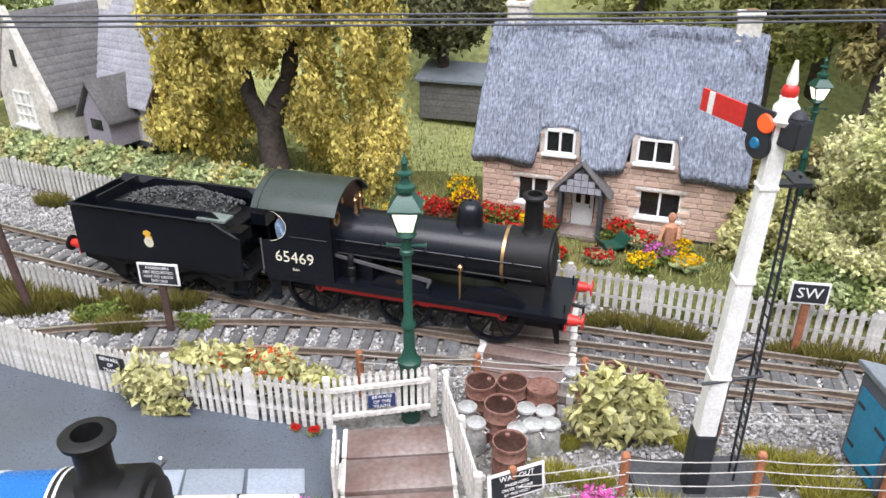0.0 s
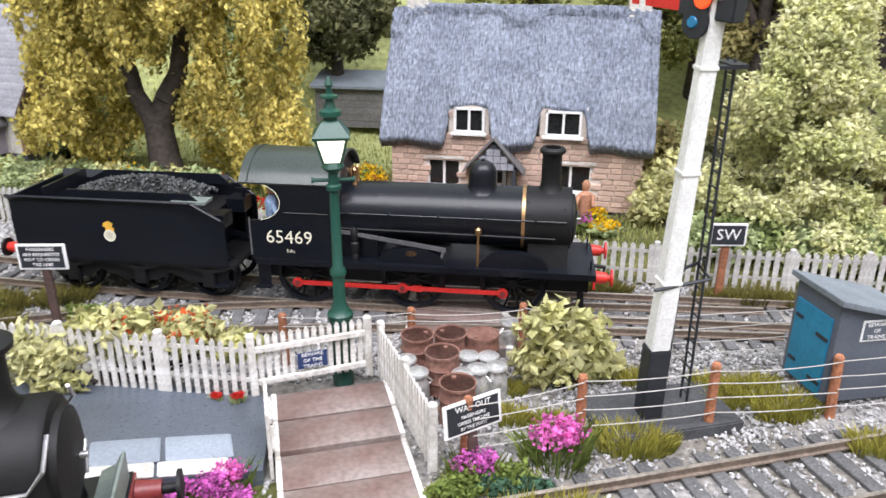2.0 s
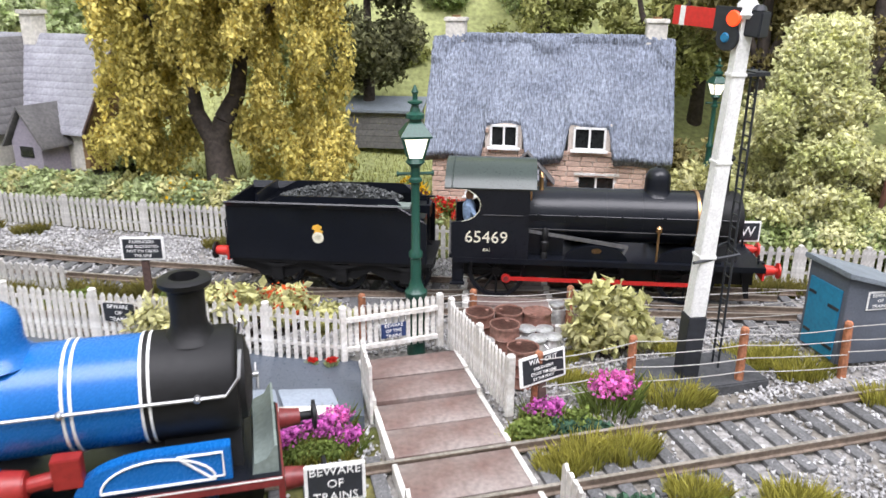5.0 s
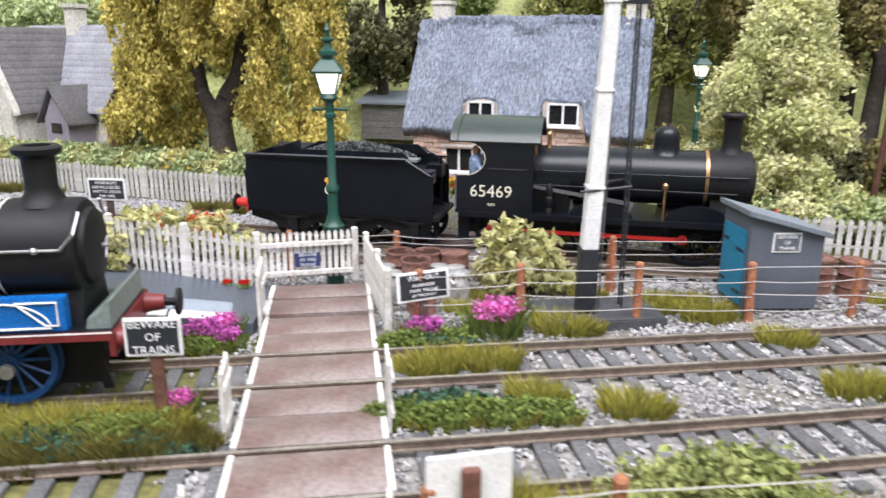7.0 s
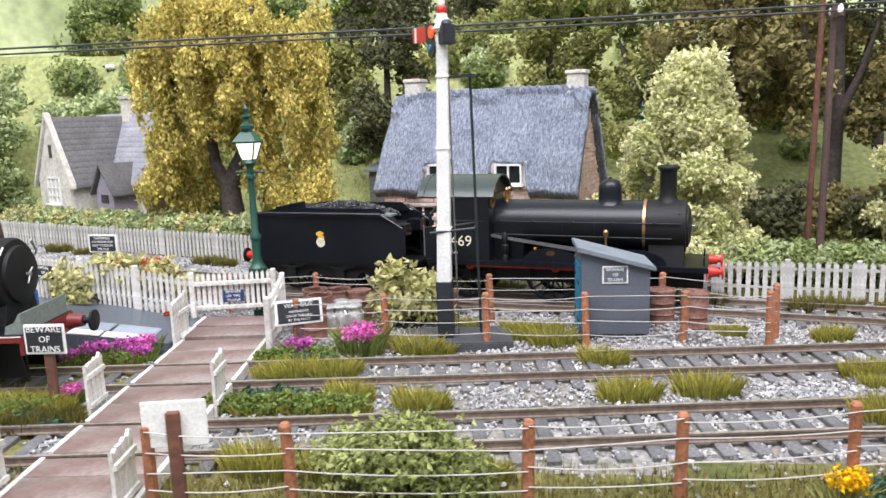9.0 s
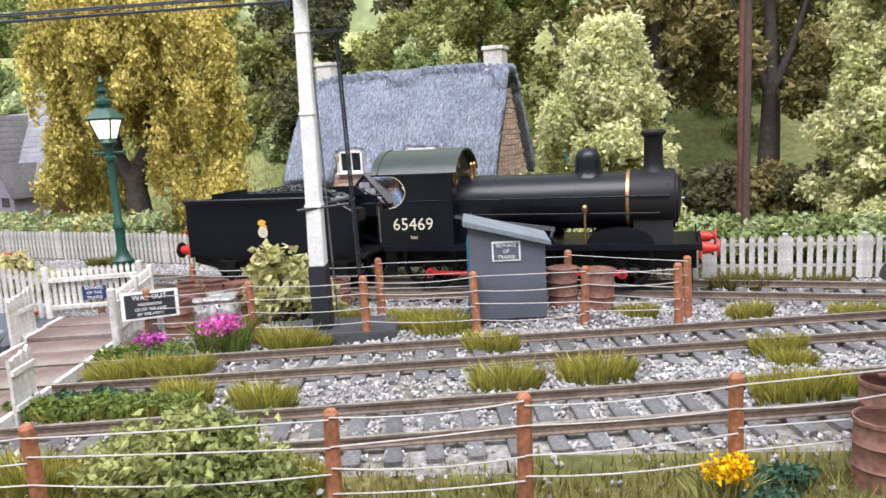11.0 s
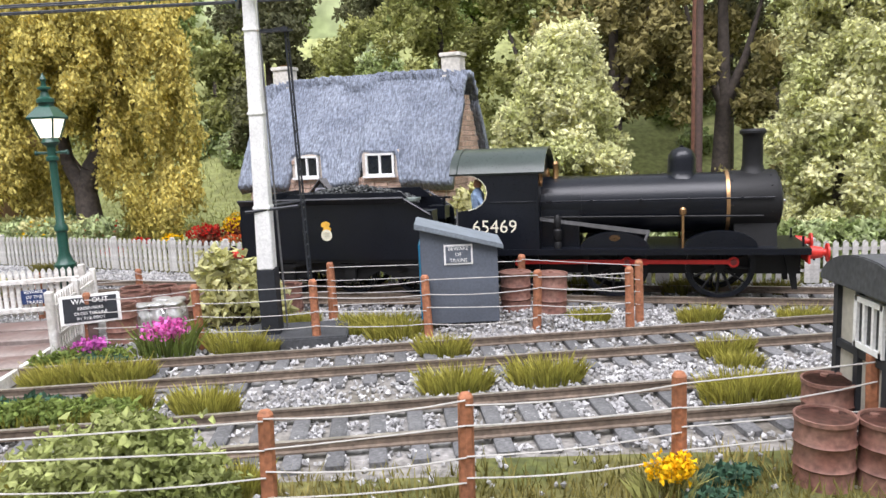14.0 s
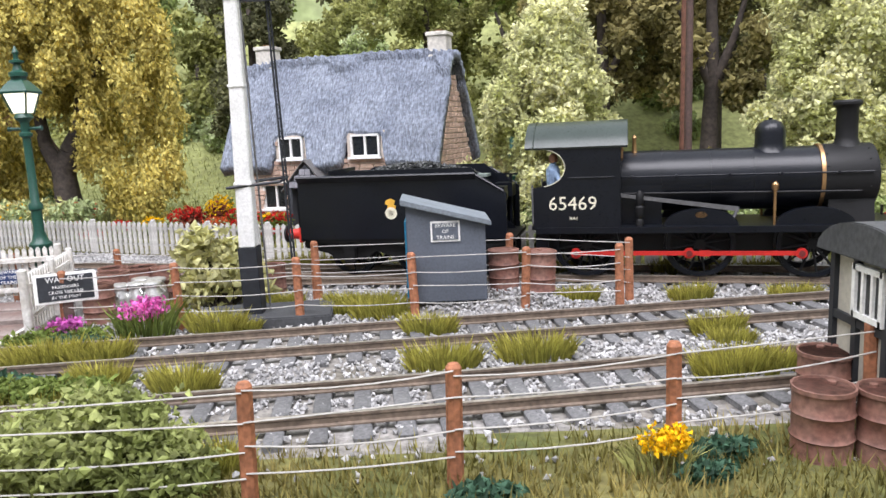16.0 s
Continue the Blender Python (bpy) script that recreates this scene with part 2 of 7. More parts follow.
def thatch_material():
    m = mat("blue_grey_thatch", (0.25, 0.28, 0.34), 0.85, vary=0.3, fine=700, coarse=40, bump=0.0, second=(0.18, 0.205, 0.26))
    nt = m.node_tree
    b = nt.nodes["Principled BSDF"]
    tc = nt.nodes.new("ShaderNodeTexCoord")
    mp = nt.nodes.new("ShaderNodeMapping")
    mp.inputs["Scale"].default_value = (1.0, 0.2, 0.2)
    n = nt.nodes.new("ShaderNodeTexNoise")
    n.inputs["Scale"].default_value = 1500
    n.inputs["Detail"].default_value = 2
    nt.links.new(tc.outputs["Object"], mp.inputs[0])
    nt.links.new(mp.outputs[0], n.inputs["Vector"])
    bp = nt.nodes.new("ShaderNodeBump")
    bp.inputs["Strength"].default_value = 1.0
    bp.inputs["Distance"].default_value = 0.002
    nt.links.new(n.outputs[0], bp.inputs["Height"])
    nt.links.new(bp.outputs[0], b.inputs["Normal"])
    # pale straw streaks; shade in the crevices is put into the colour too
    streak = nt.nodes.new("ShaderNodeMapRange")
    streak.inputs[1].default_value, streak.inputs[2].default_value = 0.36, 0.66
    streak.inputs[3].default_value, streak.inputs[4].default_value = 0.72, 1.32
    nt.links.new(n.outputs[0], streak.inputs[0])
    tint = nt.nodes.new("ShaderNodeMix")
    tint.data_type, tint.blend_type = "RGBA", "MULTIPLY"
    tint.inputs[0].default_value = 1.0
    nt.links.new(b.inputs["Base Color"].links[0].from_socket, tint.inputs[6])
    nt.links.new(streak.outputs[0], tint.inputs[7])
    nt.links.new(tint.outputs[2], b.inputs["Base Color"])
    return m


THATCH = thatch_material()


# ---- mesh builder, in centimetres ----
class Geo:
    def __init__(self):
        self.v, self.f = [], []

    def add(self, verts, faces, m=None):
        n = len(self.v)
        for p in verts:
            p = Vector(p)
            self.v.append(tuple(m @ p) if m is not None else tuple(p))
        self.f += [tuple(i + n for i in f) for f in faces]
        return self

    def box(self, x, y, z, sx, sy, sz, m=None, c=0.0):
        """A box centred on x, y with its underside at z; c chamfers its upright edges and top."""
        hx, hy = sx / 2, sy / 2
        if c <= 0:
            vs = [(x + a * hx, y + b * hy, z + h * sz) for h in (0, 1) for a, b in ((-1, -1), (1, -1), (1, 1), (-1, 1))]
            return self.add(vs, [(3, 2, 1, 0), (4, 5, 6, 7)] + [(i, (i + 1) % 4, (i + 1) % 4 + 4, i + 4) for i in range(4)], m)
        ring = [(-hx + c, -hy), (hx - c, -hy), (hx, -hy + c), (hx, hy - c), (hx - c, hy), (-hx + c, hy), (-hx, hy - c), (-hx, -hy + c)]
        k = 1 - c / max(hx, hy)
        vs = [(x + a, y + b, z) for a, b in ring] + [(x + a, y + b, z + sz - c) for a, b in ring] + [(x + a * (1 - c / hx), y + b * (1 - c / hy), z + sz) for a, b in ring]
        fs = [tuple(reversed(range(8))), tuple(range(16, 24))]
        for r in (0, 8):
            fs += [(r + i, r + (i + 1) % 8, r + 8 + (i + 1) % 8, r + 8 + i) for i in range(8)]
        return self.add(vs, fs, m)

    def tube(self, p0, p1, r0, r1=None, n=10, caps=True):
        p0, p1 = Vector(p0), Vector(p1)
        r1 = r0 if r1 is None else r1
        d = (p1 - p0).normalized()
        a = d.orthogonal().normalized()
        b = d.cross(a)
        vs = []
        for p, r in ((p0, r0), (p1, r1)):
            vs += [p + (a * math.cos(2 * math.pi * i / n) + b * math.sin(2 * math.pi * i / n)) * r for i in range(n)]
        fs = [(i, (i + 1) % n, n + (i + 1) % n, n + i) for i in range(n)]
        if caps:
            fs += [tuple(reversed(range(n))), tuple(range(n, 2 * n))]
        return self.add(vs, fs)

    def path(self, pts, r, n=6):
        """One bent round bar through the points."""
        p = [Vector(q) for q in pts]
        k, a, vs = len(p), None, []
        for i in range(k):
            d = (p[min(i + 1, k - 1)] - p[max(i - 1, 0)]).normalized()
            a = d.orthogonal() if a is None else a - d * a.dot(d)
            a = a.normalized()
            b = d.cross(a)
            vs += [p[i] + (a * math.cos(2 * math.pi * q / n) + b * math.sin(2 * math.pi * q / n)) * r for q in range(n)]
        fs = [(m * n + q, m * n + (q + 1) % n, (m + 1) * n + (q + 1) % n, (m + 1) * n + q) for m in range(k - 1) for q in range(n)]
        return self.add(vs, fs + [tuple(reversed(range(n))), tuple(range((k - 1) * n, k * n))])

    def lathe(self, profile, n=20, m=None):
        """Profile of (radius, height) turned about the z axis, closed at both ends."""
        vs, fs = [], []
        for r, z in profile:
            vs += [(r * math.cos(2 * math.pi * i / n), r * math.sin(2 * math.pi * i / n), z) for i in range(n)]
        for k in range(len(profile) - 1):
            fs += [(k * n + i, k * n + (i + 1) % n, (k + 1) * n + (i + 1) % n, (k + 1) * n + i) for i in range(n)]
        fs += [tuple(reversed(range(n))), tuple(range((len(profile) - 1) * n, len(profile) * n))]
        return self.add(vs, fs, m)

    def prism(self, poly, lo, hi, axis="y", m=None):
        """A polygon drawn out from lo to hi along the axis."""
        n = len(poly)
        place = {"y": lambda a, b, h: (a, h, b), "x": lambda a, b, h: (h, a, b), "z": lambda a, b, h: (a, b, h)}[axis]
        vs = [place(a, b, lo) for a, b in poly] + [place(a, b, hi) for a, b in poly]
        fs = [tuple(range(n)), tuple(reversed(range(n, 2 * n)))] + [(i, n + i, n + (i + 1) % n, (i + 1) % n) for i in range(n)]
        return self.add(vs, fs, m)

    def mesh(self, name, material, smooth=True, bevel=0.0, weld=False):
        me = bpy.data.meshes.new(name)
        me.from_pydata([(a * U, b * U, c * U) for a, b, c in self.v], [], self.f)
        bm = bmesh.new()
        bm.from_mesh(me)
        if weld:
            bmesh.ops.remove_doubles(bm, verts=bm.verts, dist=1e-6)
            found = {}
            for f in bm.faces:
                found.setdefault(frozenset(v.index for v in f.verts), []).append(f)
            bmesh.ops.delete(bm, geom=[f for fs in found.values() if len(fs) > 1 for f in fs], context="FACES_ONLY")
        bmesh.ops.recalc_face_normals(bm, faces=bm.faces)
        if bevel:
            es = [e for e in bm.edges if len(e.link_faces) == 2 and e.calc_face_angle(0) > 0.6]
            bmesh.ops.bevel(bm, geom=es, offset=bevel * U, segments=2, affect="EDGES", clamp_overlap=True)
        bm.to_mesh(me)
        bm.free()
        if smooth:
            me.shade_smooth()
            me.set_sharp_from_angle(angle=radians(38))
        me.materials.append(material)
        return me


def part(name, g, material, parent, label="", bevel=0.0, at=None, kind=""):
    """Links a Geo (or ready mesh) as one mesh object under a thing."""
    me = g.mesh(name, material, bevel=bevel) if isinstance(g, Geo) else g
    ob = new(name, me)
    ob.parent = parent
    if at is not None:
        ob.matrix_basis = at
    return tagged(ob, label, kind=kind)


def cm(x, y, z=0.0, rx=0, ry=0, rz=0):
    return pose(x * U, y * U, z * U, rx, ry, rz)


def thing(name, x, y, z=0.0, rz=0.0, label="", category="", group="", kind="", rx=0, ry=0):
    ob = new(name)
    ob.empty_display_size = 0.01
    ob.matrix_basis = cm(x, y, z, rx, ry, rz)
    return tagged(ob, label, category, group, kind)


def solid(name, g, material, label="", category="", group="", kind="", at=None, bevel=0.0):
    """A top-level thing of one mesh."""
    ob = new(name, g.mesh(name, material, bevel=bevel) if isinstance(g, Geo) else g)
    if at is not None:
        ob.matrix_basis = at
    return tagged(ob, label, category, group, kind)


def raw_mesh(name, verts, faces, material, smooth=False):
    me = bpy.data.meshes.new(name)
    me.from_pydata((np.asarray(verts) * U).tolist(), [], faces)
    if smooth:
        me.shade_smooth()
    me.materials.append(material)
    return me


def leaf_mesh(name, blobs, n, size, material, rng, hollow=0.55, hang=0.0, long=1.6):
    """Many small leaves spread through ellipsoids (x, y, z, rx, ry, rz) in centimetres."""
    blobs = np.array(blobs, float)
    vol = (blobs[:, 3] * blobs[:, 4] * blobs[:, 5]) ** 0.75
    which = rng.choice(len(blobs), n, p=vol / vol.sum())
    d = rng.normal(size=(n, 3))
    d /= np.linalg.norm(d, axis=1)[:, None]
    r = hollow + (1 - hollow) * rng.random(n) ** 0.6
    r *= 0.88 + 0.24 * np.sin(d[:, 0] * 7 + which * 1.7) * np.sin(d[:, 2] * 6 + which) + 0.08 * rng.normal(size=n)
    c = blobs[which, :3] + d * r[:, None] * blobs[which, 3:]
    a = rng.normal(size=(n, 3))
    if hang:
        a = a * (1 - hang) + np.array([0, 0, -1.0]) * hang * 2
    a /= np.linalg.norm(a, axis=1)[:, None]
    b = np.cross(a, d + 0.6 * rng.normal(size=(n, 3)))
    b /= np.linalg.norm(b, axis=1)[:, None] + 1e-9
    s = size * (0.6 + 0.8 * rng.random(n))[:, None]
    nrm = np.cross(a, b) * s * 0.25
    v = np.stack([c - a * s * long / 2, c + b * s * 0.5 + nrm, c + a * s * long / 2, c - b * s * 0.5 + nrm], 1).reshape(-1, 3)
    f = [(i, i + 1, i + 2, i + 3) for i in range(0, 4 * n, 4)]
    return raw_mesh(name, v, f, material)


def blade_mesh(name, n, radius, height, material, rng, lean=0.75, width=0.02, sx=1.0, sy=1.0):
    """A tuft of grass blades round the origin."""
    an = rng.random(n) * 2 * np.pi
    rr = radius * np.sqrt(rng.random(n))
    base = np.stack([rr * np.cos(an) * sx, rr * np.sin(an) * sy, np.zeros(n) - 0.05], 1)
    h = height * (0.55 + 0.6 * rng.random(n))
    out = np.stack([np.cos(an) * sx, np.sin(an) * sy, np.zeros(n)], 1) * (lean * rng.random(n) * h)[:, None]
    tip = base + out + np.array([0, 0, 1.0]) * h[:, None] + rng.normal(size=(n, 3)) * 0.08 * height
    mid = base + out * 0.35 + np.array([0, 0, 0.55]) * h[:, None]
    w = np.stack([-np.sin(an + rng.normal(size=n)), np.cos(an), np.zeros(n)], 1) * width
    v = np.stack([base - w, base + w, mid + w * 0.8, tip, mid - w * 0.8], 1).reshape(-1, 3)
    f = [(i, i + 1, i + 2, i + 3, i + 4) for i in range(0, 5 * n, 5)]
    return raw_mesh(name, v, f, material)


RNG = np.random.default_rng(7)


def line_at(points):
    """A smooth plan curve through points: y from x, by a cubic fit."""
    p = np.array(points, float)
    co = np.polyfit(p[:, 0], p[:, 1], 3)
    return lambda x: float(np.polyval(co, x))


# ---- ground, platform, hill, backscene ----
track_main = line_at([(-26, 31.6), (-19, 28.5), (-13, 26.3), (-6.5, 24.3), (-3.5, 23.4), (-0.75, 22.65), (3.5, 21.8), (7, 20.95), (10.5, 20.2), (15.5, 18.8), (18, 18.2), (20.8, 17.6), (28, 15.9)])
track_loop = line_at([(-12, 20.9), (-6, 21.25), (-3, 21.3), (1.3, 21.0), (4.8, 20.3), (8.7, 19.6), (13, 18.8), (16, 18.3)])
track_front = lambda x: 10.45 + 0.118 * x
track_near = lambda x: 5.88 + 0.128 * x
FENCE_X, FENCE_Y = [-34, -23, -16, -8, -1, 5, 10.6, 15, 20, 25, 34], [40.5, 35.6, 32.9, 30.0, 27.1, 24.4, 22.5, 21.2, 20.1, 19.3, 18.0]
far_fence = lambda x: float(np.interp(x, FENCE_X, FENCE_Y))
deck_mid = lambda y: 1.04 - 0.118 * y
PLAT_X = [-40, -24, -13, -8, -5.5, -2.35]
plat_front = lambda x: float(np.interp(x, PLAT_X, [8.4, 10.3, 11.6, 12.1, 12.5, 13.2]))
plat_back = lambda x: float(np.interp(x, PLAT_X, [27.0, 21.8, 18.2, 16.8, 16.4, 16.3]))
plat_z = lambda x: float(np.interp(x, PLAT_X, [1.2, 1.2, 1.15, 1.05, 0.85, 0.32]))
bank = lambda x, y: 0.52 * math.exp(-(((x - 13.4) / 2.6) ** 4) - (((y - 15.4) / 1.5) ** 4))


def smoothstep(a, b, x):
    t = min(max((x - a) / (b - a), 0), 1)
    return t * t * (3 - 2 * t)


def ground_height(x, y):
    f = far_fence(x)
    h = 0.75 * smoothstep(f + 0.3, f + 3.2, y) + bank(x, y)
    h += 0.036 * max(y - 40, 0) ** 2 * smoothstep(f + 8, f + 16, y)
    return min(h, 15.0 + 0.5 * noise.noise(Vector((x * 0.08, 3, 0)))) - 0.06 + 0.05 * noise.noise(Vector((x * 0.6, y * 0.6, 0)))


def ground_sheet():
    xs = np.linspace(-75, 90, 166)
    ys = np.concatenate([np.linspace(-40, 60, 140), np.linspace(61, 75, 10)])
    v = [(x, y, ground_height(x, y)) for y in ys for x in xs]
    n = len(xs)
    f = [(j * n + i, j * n + i + 1, (j + 1) * n + i + 1, (j + 1) * n + i) for j in range(len(ys) - 1) for i in range(n - 1)]
    me = raw_mesh("ground", v, f, GROUND, True)
    me.materials.append(EARTH)
    me.materials.append(FIELD)
    for p in me.polygons:
        c = p.center / U
        fy = far_fence(c.x)
        p.material_index = 2 if c.y > fy + 10 else 1 if (c.y > fy + 0.2 or c.y < 4.9 + 0.06 * c.x or (c.x < -1.8 and c.y < 13.5)) else 0
    return tagged(new("ground", me), "grey ballast bed with grassy garden and field", "ground", kind="structure")


ground_sheet()

backscene = Geo()
for i in range(24):
    a0, a1 = radians(20 + i * 140 / 24), radians(20 + (i + 1) * 140 / 24)
    p = [(8 + 95 * math.cos(a), -15 + 92 * math.sin(a)) for a in (a0, a1)]
    backscene.add([(*p[0], -2), (*p[1], -2), (*p[1], 48), (*p[0], 48)], [(0, 1, 2, 3)])


def backscene_material():
    m = mat("painted_woodland_backscene", (0.6, 0.66, 0.38), 0.9, vary=0.3, fine=60, coarse=9, bump=0.0, second=(0.36, 0.43, 0.2))
    return m


solid("backdrop", backscene, backscene_material(), "painted backscene of wooded hillside", "backdrop", kind="structure")

def platform_solid():
    """The platform, ramping down to the foot crossing."""
    g, n = Geo(), len(PLAT_X)
    v = [(x, y, z) for x in PLAT_X for y, z in ((plat_front(x), -0.1), (plat_front(x), plat_z(x)), (plat_back(x), plat_z(x)), (plat_back(x), -0.1))]
    f = [(4 * k + i, 4 * k + (i + 1) % 4, 4 * k + 4 + (i + 1) % 4, 4 * k + 4 + i) for k in range(n - 1) for i in range(4)]
    g.add(v, f + [(0, 1, 2, 3), (4 * n - 1, 4 * n - 2, 4 * n - 3, 4 * n - 4)])
    return g


solid("platform", platform_solid(), TARMAC, "smooth blue-grey tarmac platform with pale edge", "platform", kind="structure")
edge = thing("platform_edging", 0, 0, 0, 0, "pale paving slabs with white edge along the platform", "paving", kind="structure")
slab_me = Geo().box(0, 0, 0, 1.46, 0.9, 0.05, c=0.03).mesh("slab", SLAB)
white_me = Geo().box(0, 0, 0, 1.49, 0.5, 0.06, c=0.03).mesh("edge_slab", WHITE_WORN)
for i in range(16):
    x = -3.8 - 1.5 * i
    tilt, turn = math.degrees(math.atan((plat_z(x - 0.7) - plat_z(x + 0.7)) / 1.4)), math.degrees(math.atan((plat_front(x + 0.7) - plat_front(x - 0.7)) / 1.4))
    part("slab", slab_me, None, edge, at=cm(x, plat_front(x) + 0.99, plat_z(x) + 0.01, 0, tilt, turn))
    part("edge_slab", white_me, None, edge, at=cm(x, plat_front(x) + 0.27, plat_z(x) + 0.01, 0, tilt, turn))


# ---- track ----
def along(f, x0, x1, step):
    """Points of a plan curve at even steps of length, with headings."""
    out, x = [], x0
    while x < x1:
        d = (f(x + 0.05) - f(x - 0.05)) / 0.1
        out.append((x, f(x), math.atan(d)))
        x += step / math.hypot(1, d)
    return out


sleeper_me = Geo().box(0, 0, -0.08, 0.34, 3.1, 0.16, c=0.03).mesh("sleeper", SLEEPER)


def rail_mesh(f, x0, x1, off):
    prof = [(-0.1, 0.08), (0.1, 0.08), (0.1, 0.11), (0.035, 0.13), (0.035, 0.23), (0.055, 0.25), (0.055, 0.3), (-0.055, 0.3), (-0.055, 0.25), (-0.035, 0.23), (-0.035, 0.13), (-0.1, 0.11)]
    pts = along(f, x0, x1, 0.8)
    v, fc = [], []
    for x, y, a in pts:
        nx, ny = -math.sin(a), math.cos(a)
        v += [(x + nx * (off + s), y + ny * (off + s), z) for s, z in prof]
    n = len(prof)
    for k in range(len(pts) - 1):
        fc += [(k * n + i, k * n + (i + 1) % n, (k + 1) * n + (i + 1) % n, (k + 1) * n + i) for i in range(n)]
    me = raw_mesh("rail", v, fc, RAIL_SIDE)
    me.materials.append(RAIL_TOP)
    for p in me.polygons:
        if p.index % n == 6:
            p.material_index = 1
    return me


def track(label, f, x0, x1, skip=()):
    t = thing("track", 0, 0, 0, 0, label, "railway track", "tracks", kind="structure")
    for off in (-0.88, 0.88):
        part("rail", rail_mesh(f, x0, x1, off), None, t, "rusty rail with worn bright head")
    for x, y, a in along(f, x0, x1, 0.78):
        if not any(lo < x < hi for lo, hi in skip):
            part("sleeper", sleeper_me, None, t, at=cm(x, y, 0, 0, 0, math.degrees(a)))
    return t


track("curved track with dark sleepers and pale ballast", track_main, -36, 42, [(1.2, 4.6)])
track("loop track joining the curved line at a turnout", track_loop, -22, 13.5, [(1.2, 4.6)])
track("front siding track with dark sleepers", track_front, -40, 46, [(-1.7, 1.3)])
track("track nearest the wire fence with dark sleepers", track_near, -40, 46, [(-1.2, 1.9)])


def ballast():
    """Loose stones between and beside the sleepers."""
    n = 215000
    x = RNG.uniform(-25, 33, n)
    y = RNG.uniform(4.2, 40, n)
    fy = np.interp(x, FENCE_X, FENCE_Y)
    keep = (y < fy + 0.2) & ~((x < -2.3) & (y > [plat_front(a) - 0.2 for a in x]) & (y < [plat_back(a) + 0.1 for a in x])) & ~((np.abs(x - deck_mid(y)) < 1.65) & (y < 17.4))
    patch = np.sin(x * 0.9 + 1) * np.sin(y * 1.1 + x * 0.35) + 0.5 * np.sin(x * 2.3) * np.sin(y * 2.1)
    keep &= (patch > -0.55) | (RNG.random(n) < 0.35)
    keep &= ~((x < -2.6) & (y < 13) & (RNG.random(n) < 0.93))
    keep &= ~((y < 5.2 + 0.06 * x) & (RNG.random(n) < 0.96))
    keep &= ~((x > -2.6) & (x < 8.5) & (y > 8.0) & (y < 14.5) & (RNG.random(n) < 0.45))
    x, y = x[keep], y[keep]
    rail_clear = np.ones(len(x), bool)
    for f, lo, hi in ((track_main, -40, 50), (track_loop, -22, 13.5), (track_front, -50, 50), (track_near, -50, 50)):
        yy = np.array([f(a) for a in x])
        dd = np.abs(np.abs(y - yy) - 0.9)
        rail_clear &= ~((dd < 0.16) & (x > lo) & (x < hi))
        s = np.mod(x + 40, 0.78)
        rail_clear &= ~((np.abs(y - yy) < 1.6) & (s < 0.36) & (RNG.random(len(x)) < 0.85))
    x, y = x[rail_clear], y[rail_clear]
    n = len(x)
    s = RNG.uniform(0.04, 0.09, n)
    z = RNG.uniform(-0.05, 0.05, n) + [bank(a, b) for a, b in zip(x, y)]
    oct_v = np.array([(1, 0, 0), (-1, 0, 0), (0, 1, 0), (0, -1, 0), (0, 0, 0.8), (0, 0, -0.8)])
    oct_f = [(0, 2, 4), (2, 1, 4), (1, 3, 4), (3, 0, 4), (2, 0, 5), (1, 2, 5), (3, 1, 5), (0, 3, 5)]
    v = oct_v[None] * s[:, None, None] * RNG.uniform(0.6, 1.3, (n, 6, 3))
    q = RNG.normal(size=(n, 4))
    q /= np.linalg.norm(q, axis=1)[:, None]
    w, a, b, c = q.T
    R = np.stack([1 - 2 * (b * b + c * c), 2 * (a * b - w * c), 2 * (a * c + w * b), 2 * (a * b + w * c), 1 - 2 * (a * a + c * c), 2 * (b * c - w * a), 2 * (a * c - w * b), 2 * (b * c + w * a), 1 - 2 * (a * a + b * b)], 1).reshape(n, 3, 3)
    v = np.einsum("nij,nkj->nki", R, v) + np.stack([x, y, z], 1)[:, None]
    f = [(6 * i + p, 6 * i + q2, 6 * i + r) for i in range(n) for p, q2, r in oct_f]
    tagged(new("ballast", raw_mesh("ballast", v.reshape(-1, 3), f, BALLAST)), "loose pale grey ballast chippings", "ballast", kind="stuff")


ballast()


# ---- board crossing ----
crossing = thing("foot_crossing", 0, 0, 0, 0, "worn brown board crossing with white edges over the tracks", "foot crossing", kind="structure")
yb = 1.6
while yb < 16.2:
    w = 1.22
    rails = [track_front(-0.2) - 0.88, track_front(-0.2) + 0.88, track_near(0.35) - 0.88, track_near(0.35) + 0.88]
    hi = min([r - 0.12 for r in rails if yb < r - 0.12] + [16.3])
    top = min(yb + w, hi) if hi - yb > w * 1.25 else hi
    lift = 0.16 * smoothstep(12.5, 14.5, yb)
    g = Geo().box(0, 0, 0, 2.85, top - yb - 0.03, 0.3 + lift, c=0.02)
    part("plank", g, DECK, crossing, at=cm(deck_mid((yb + top) / 2), (yb + top) / 2, -0.02, 0, 0, 6.7))
    for sx in (-1.46, 1.46):
        part("edge_strip", Geo().box(0, 0, 0, 0.13, top - yb - 0.02, 0.34 + lift, c=0.02), WHITE_WORN, crossing, "worn white edge strip", at=cm(deck_mid((yb + top) / 2) + sx, (yb + top) / 2 + sx * 0.117, -0.02, 0, 0, 6.7))
    yb = top + (0.26 if abs(top - hi) < 0.01 and top < 16 else 0.0)
barrow = thing("barrow_crossing", 0, 0, 0, 0, "dark board crossing with white ends over the curved track", "foot crossing", kind="structure")
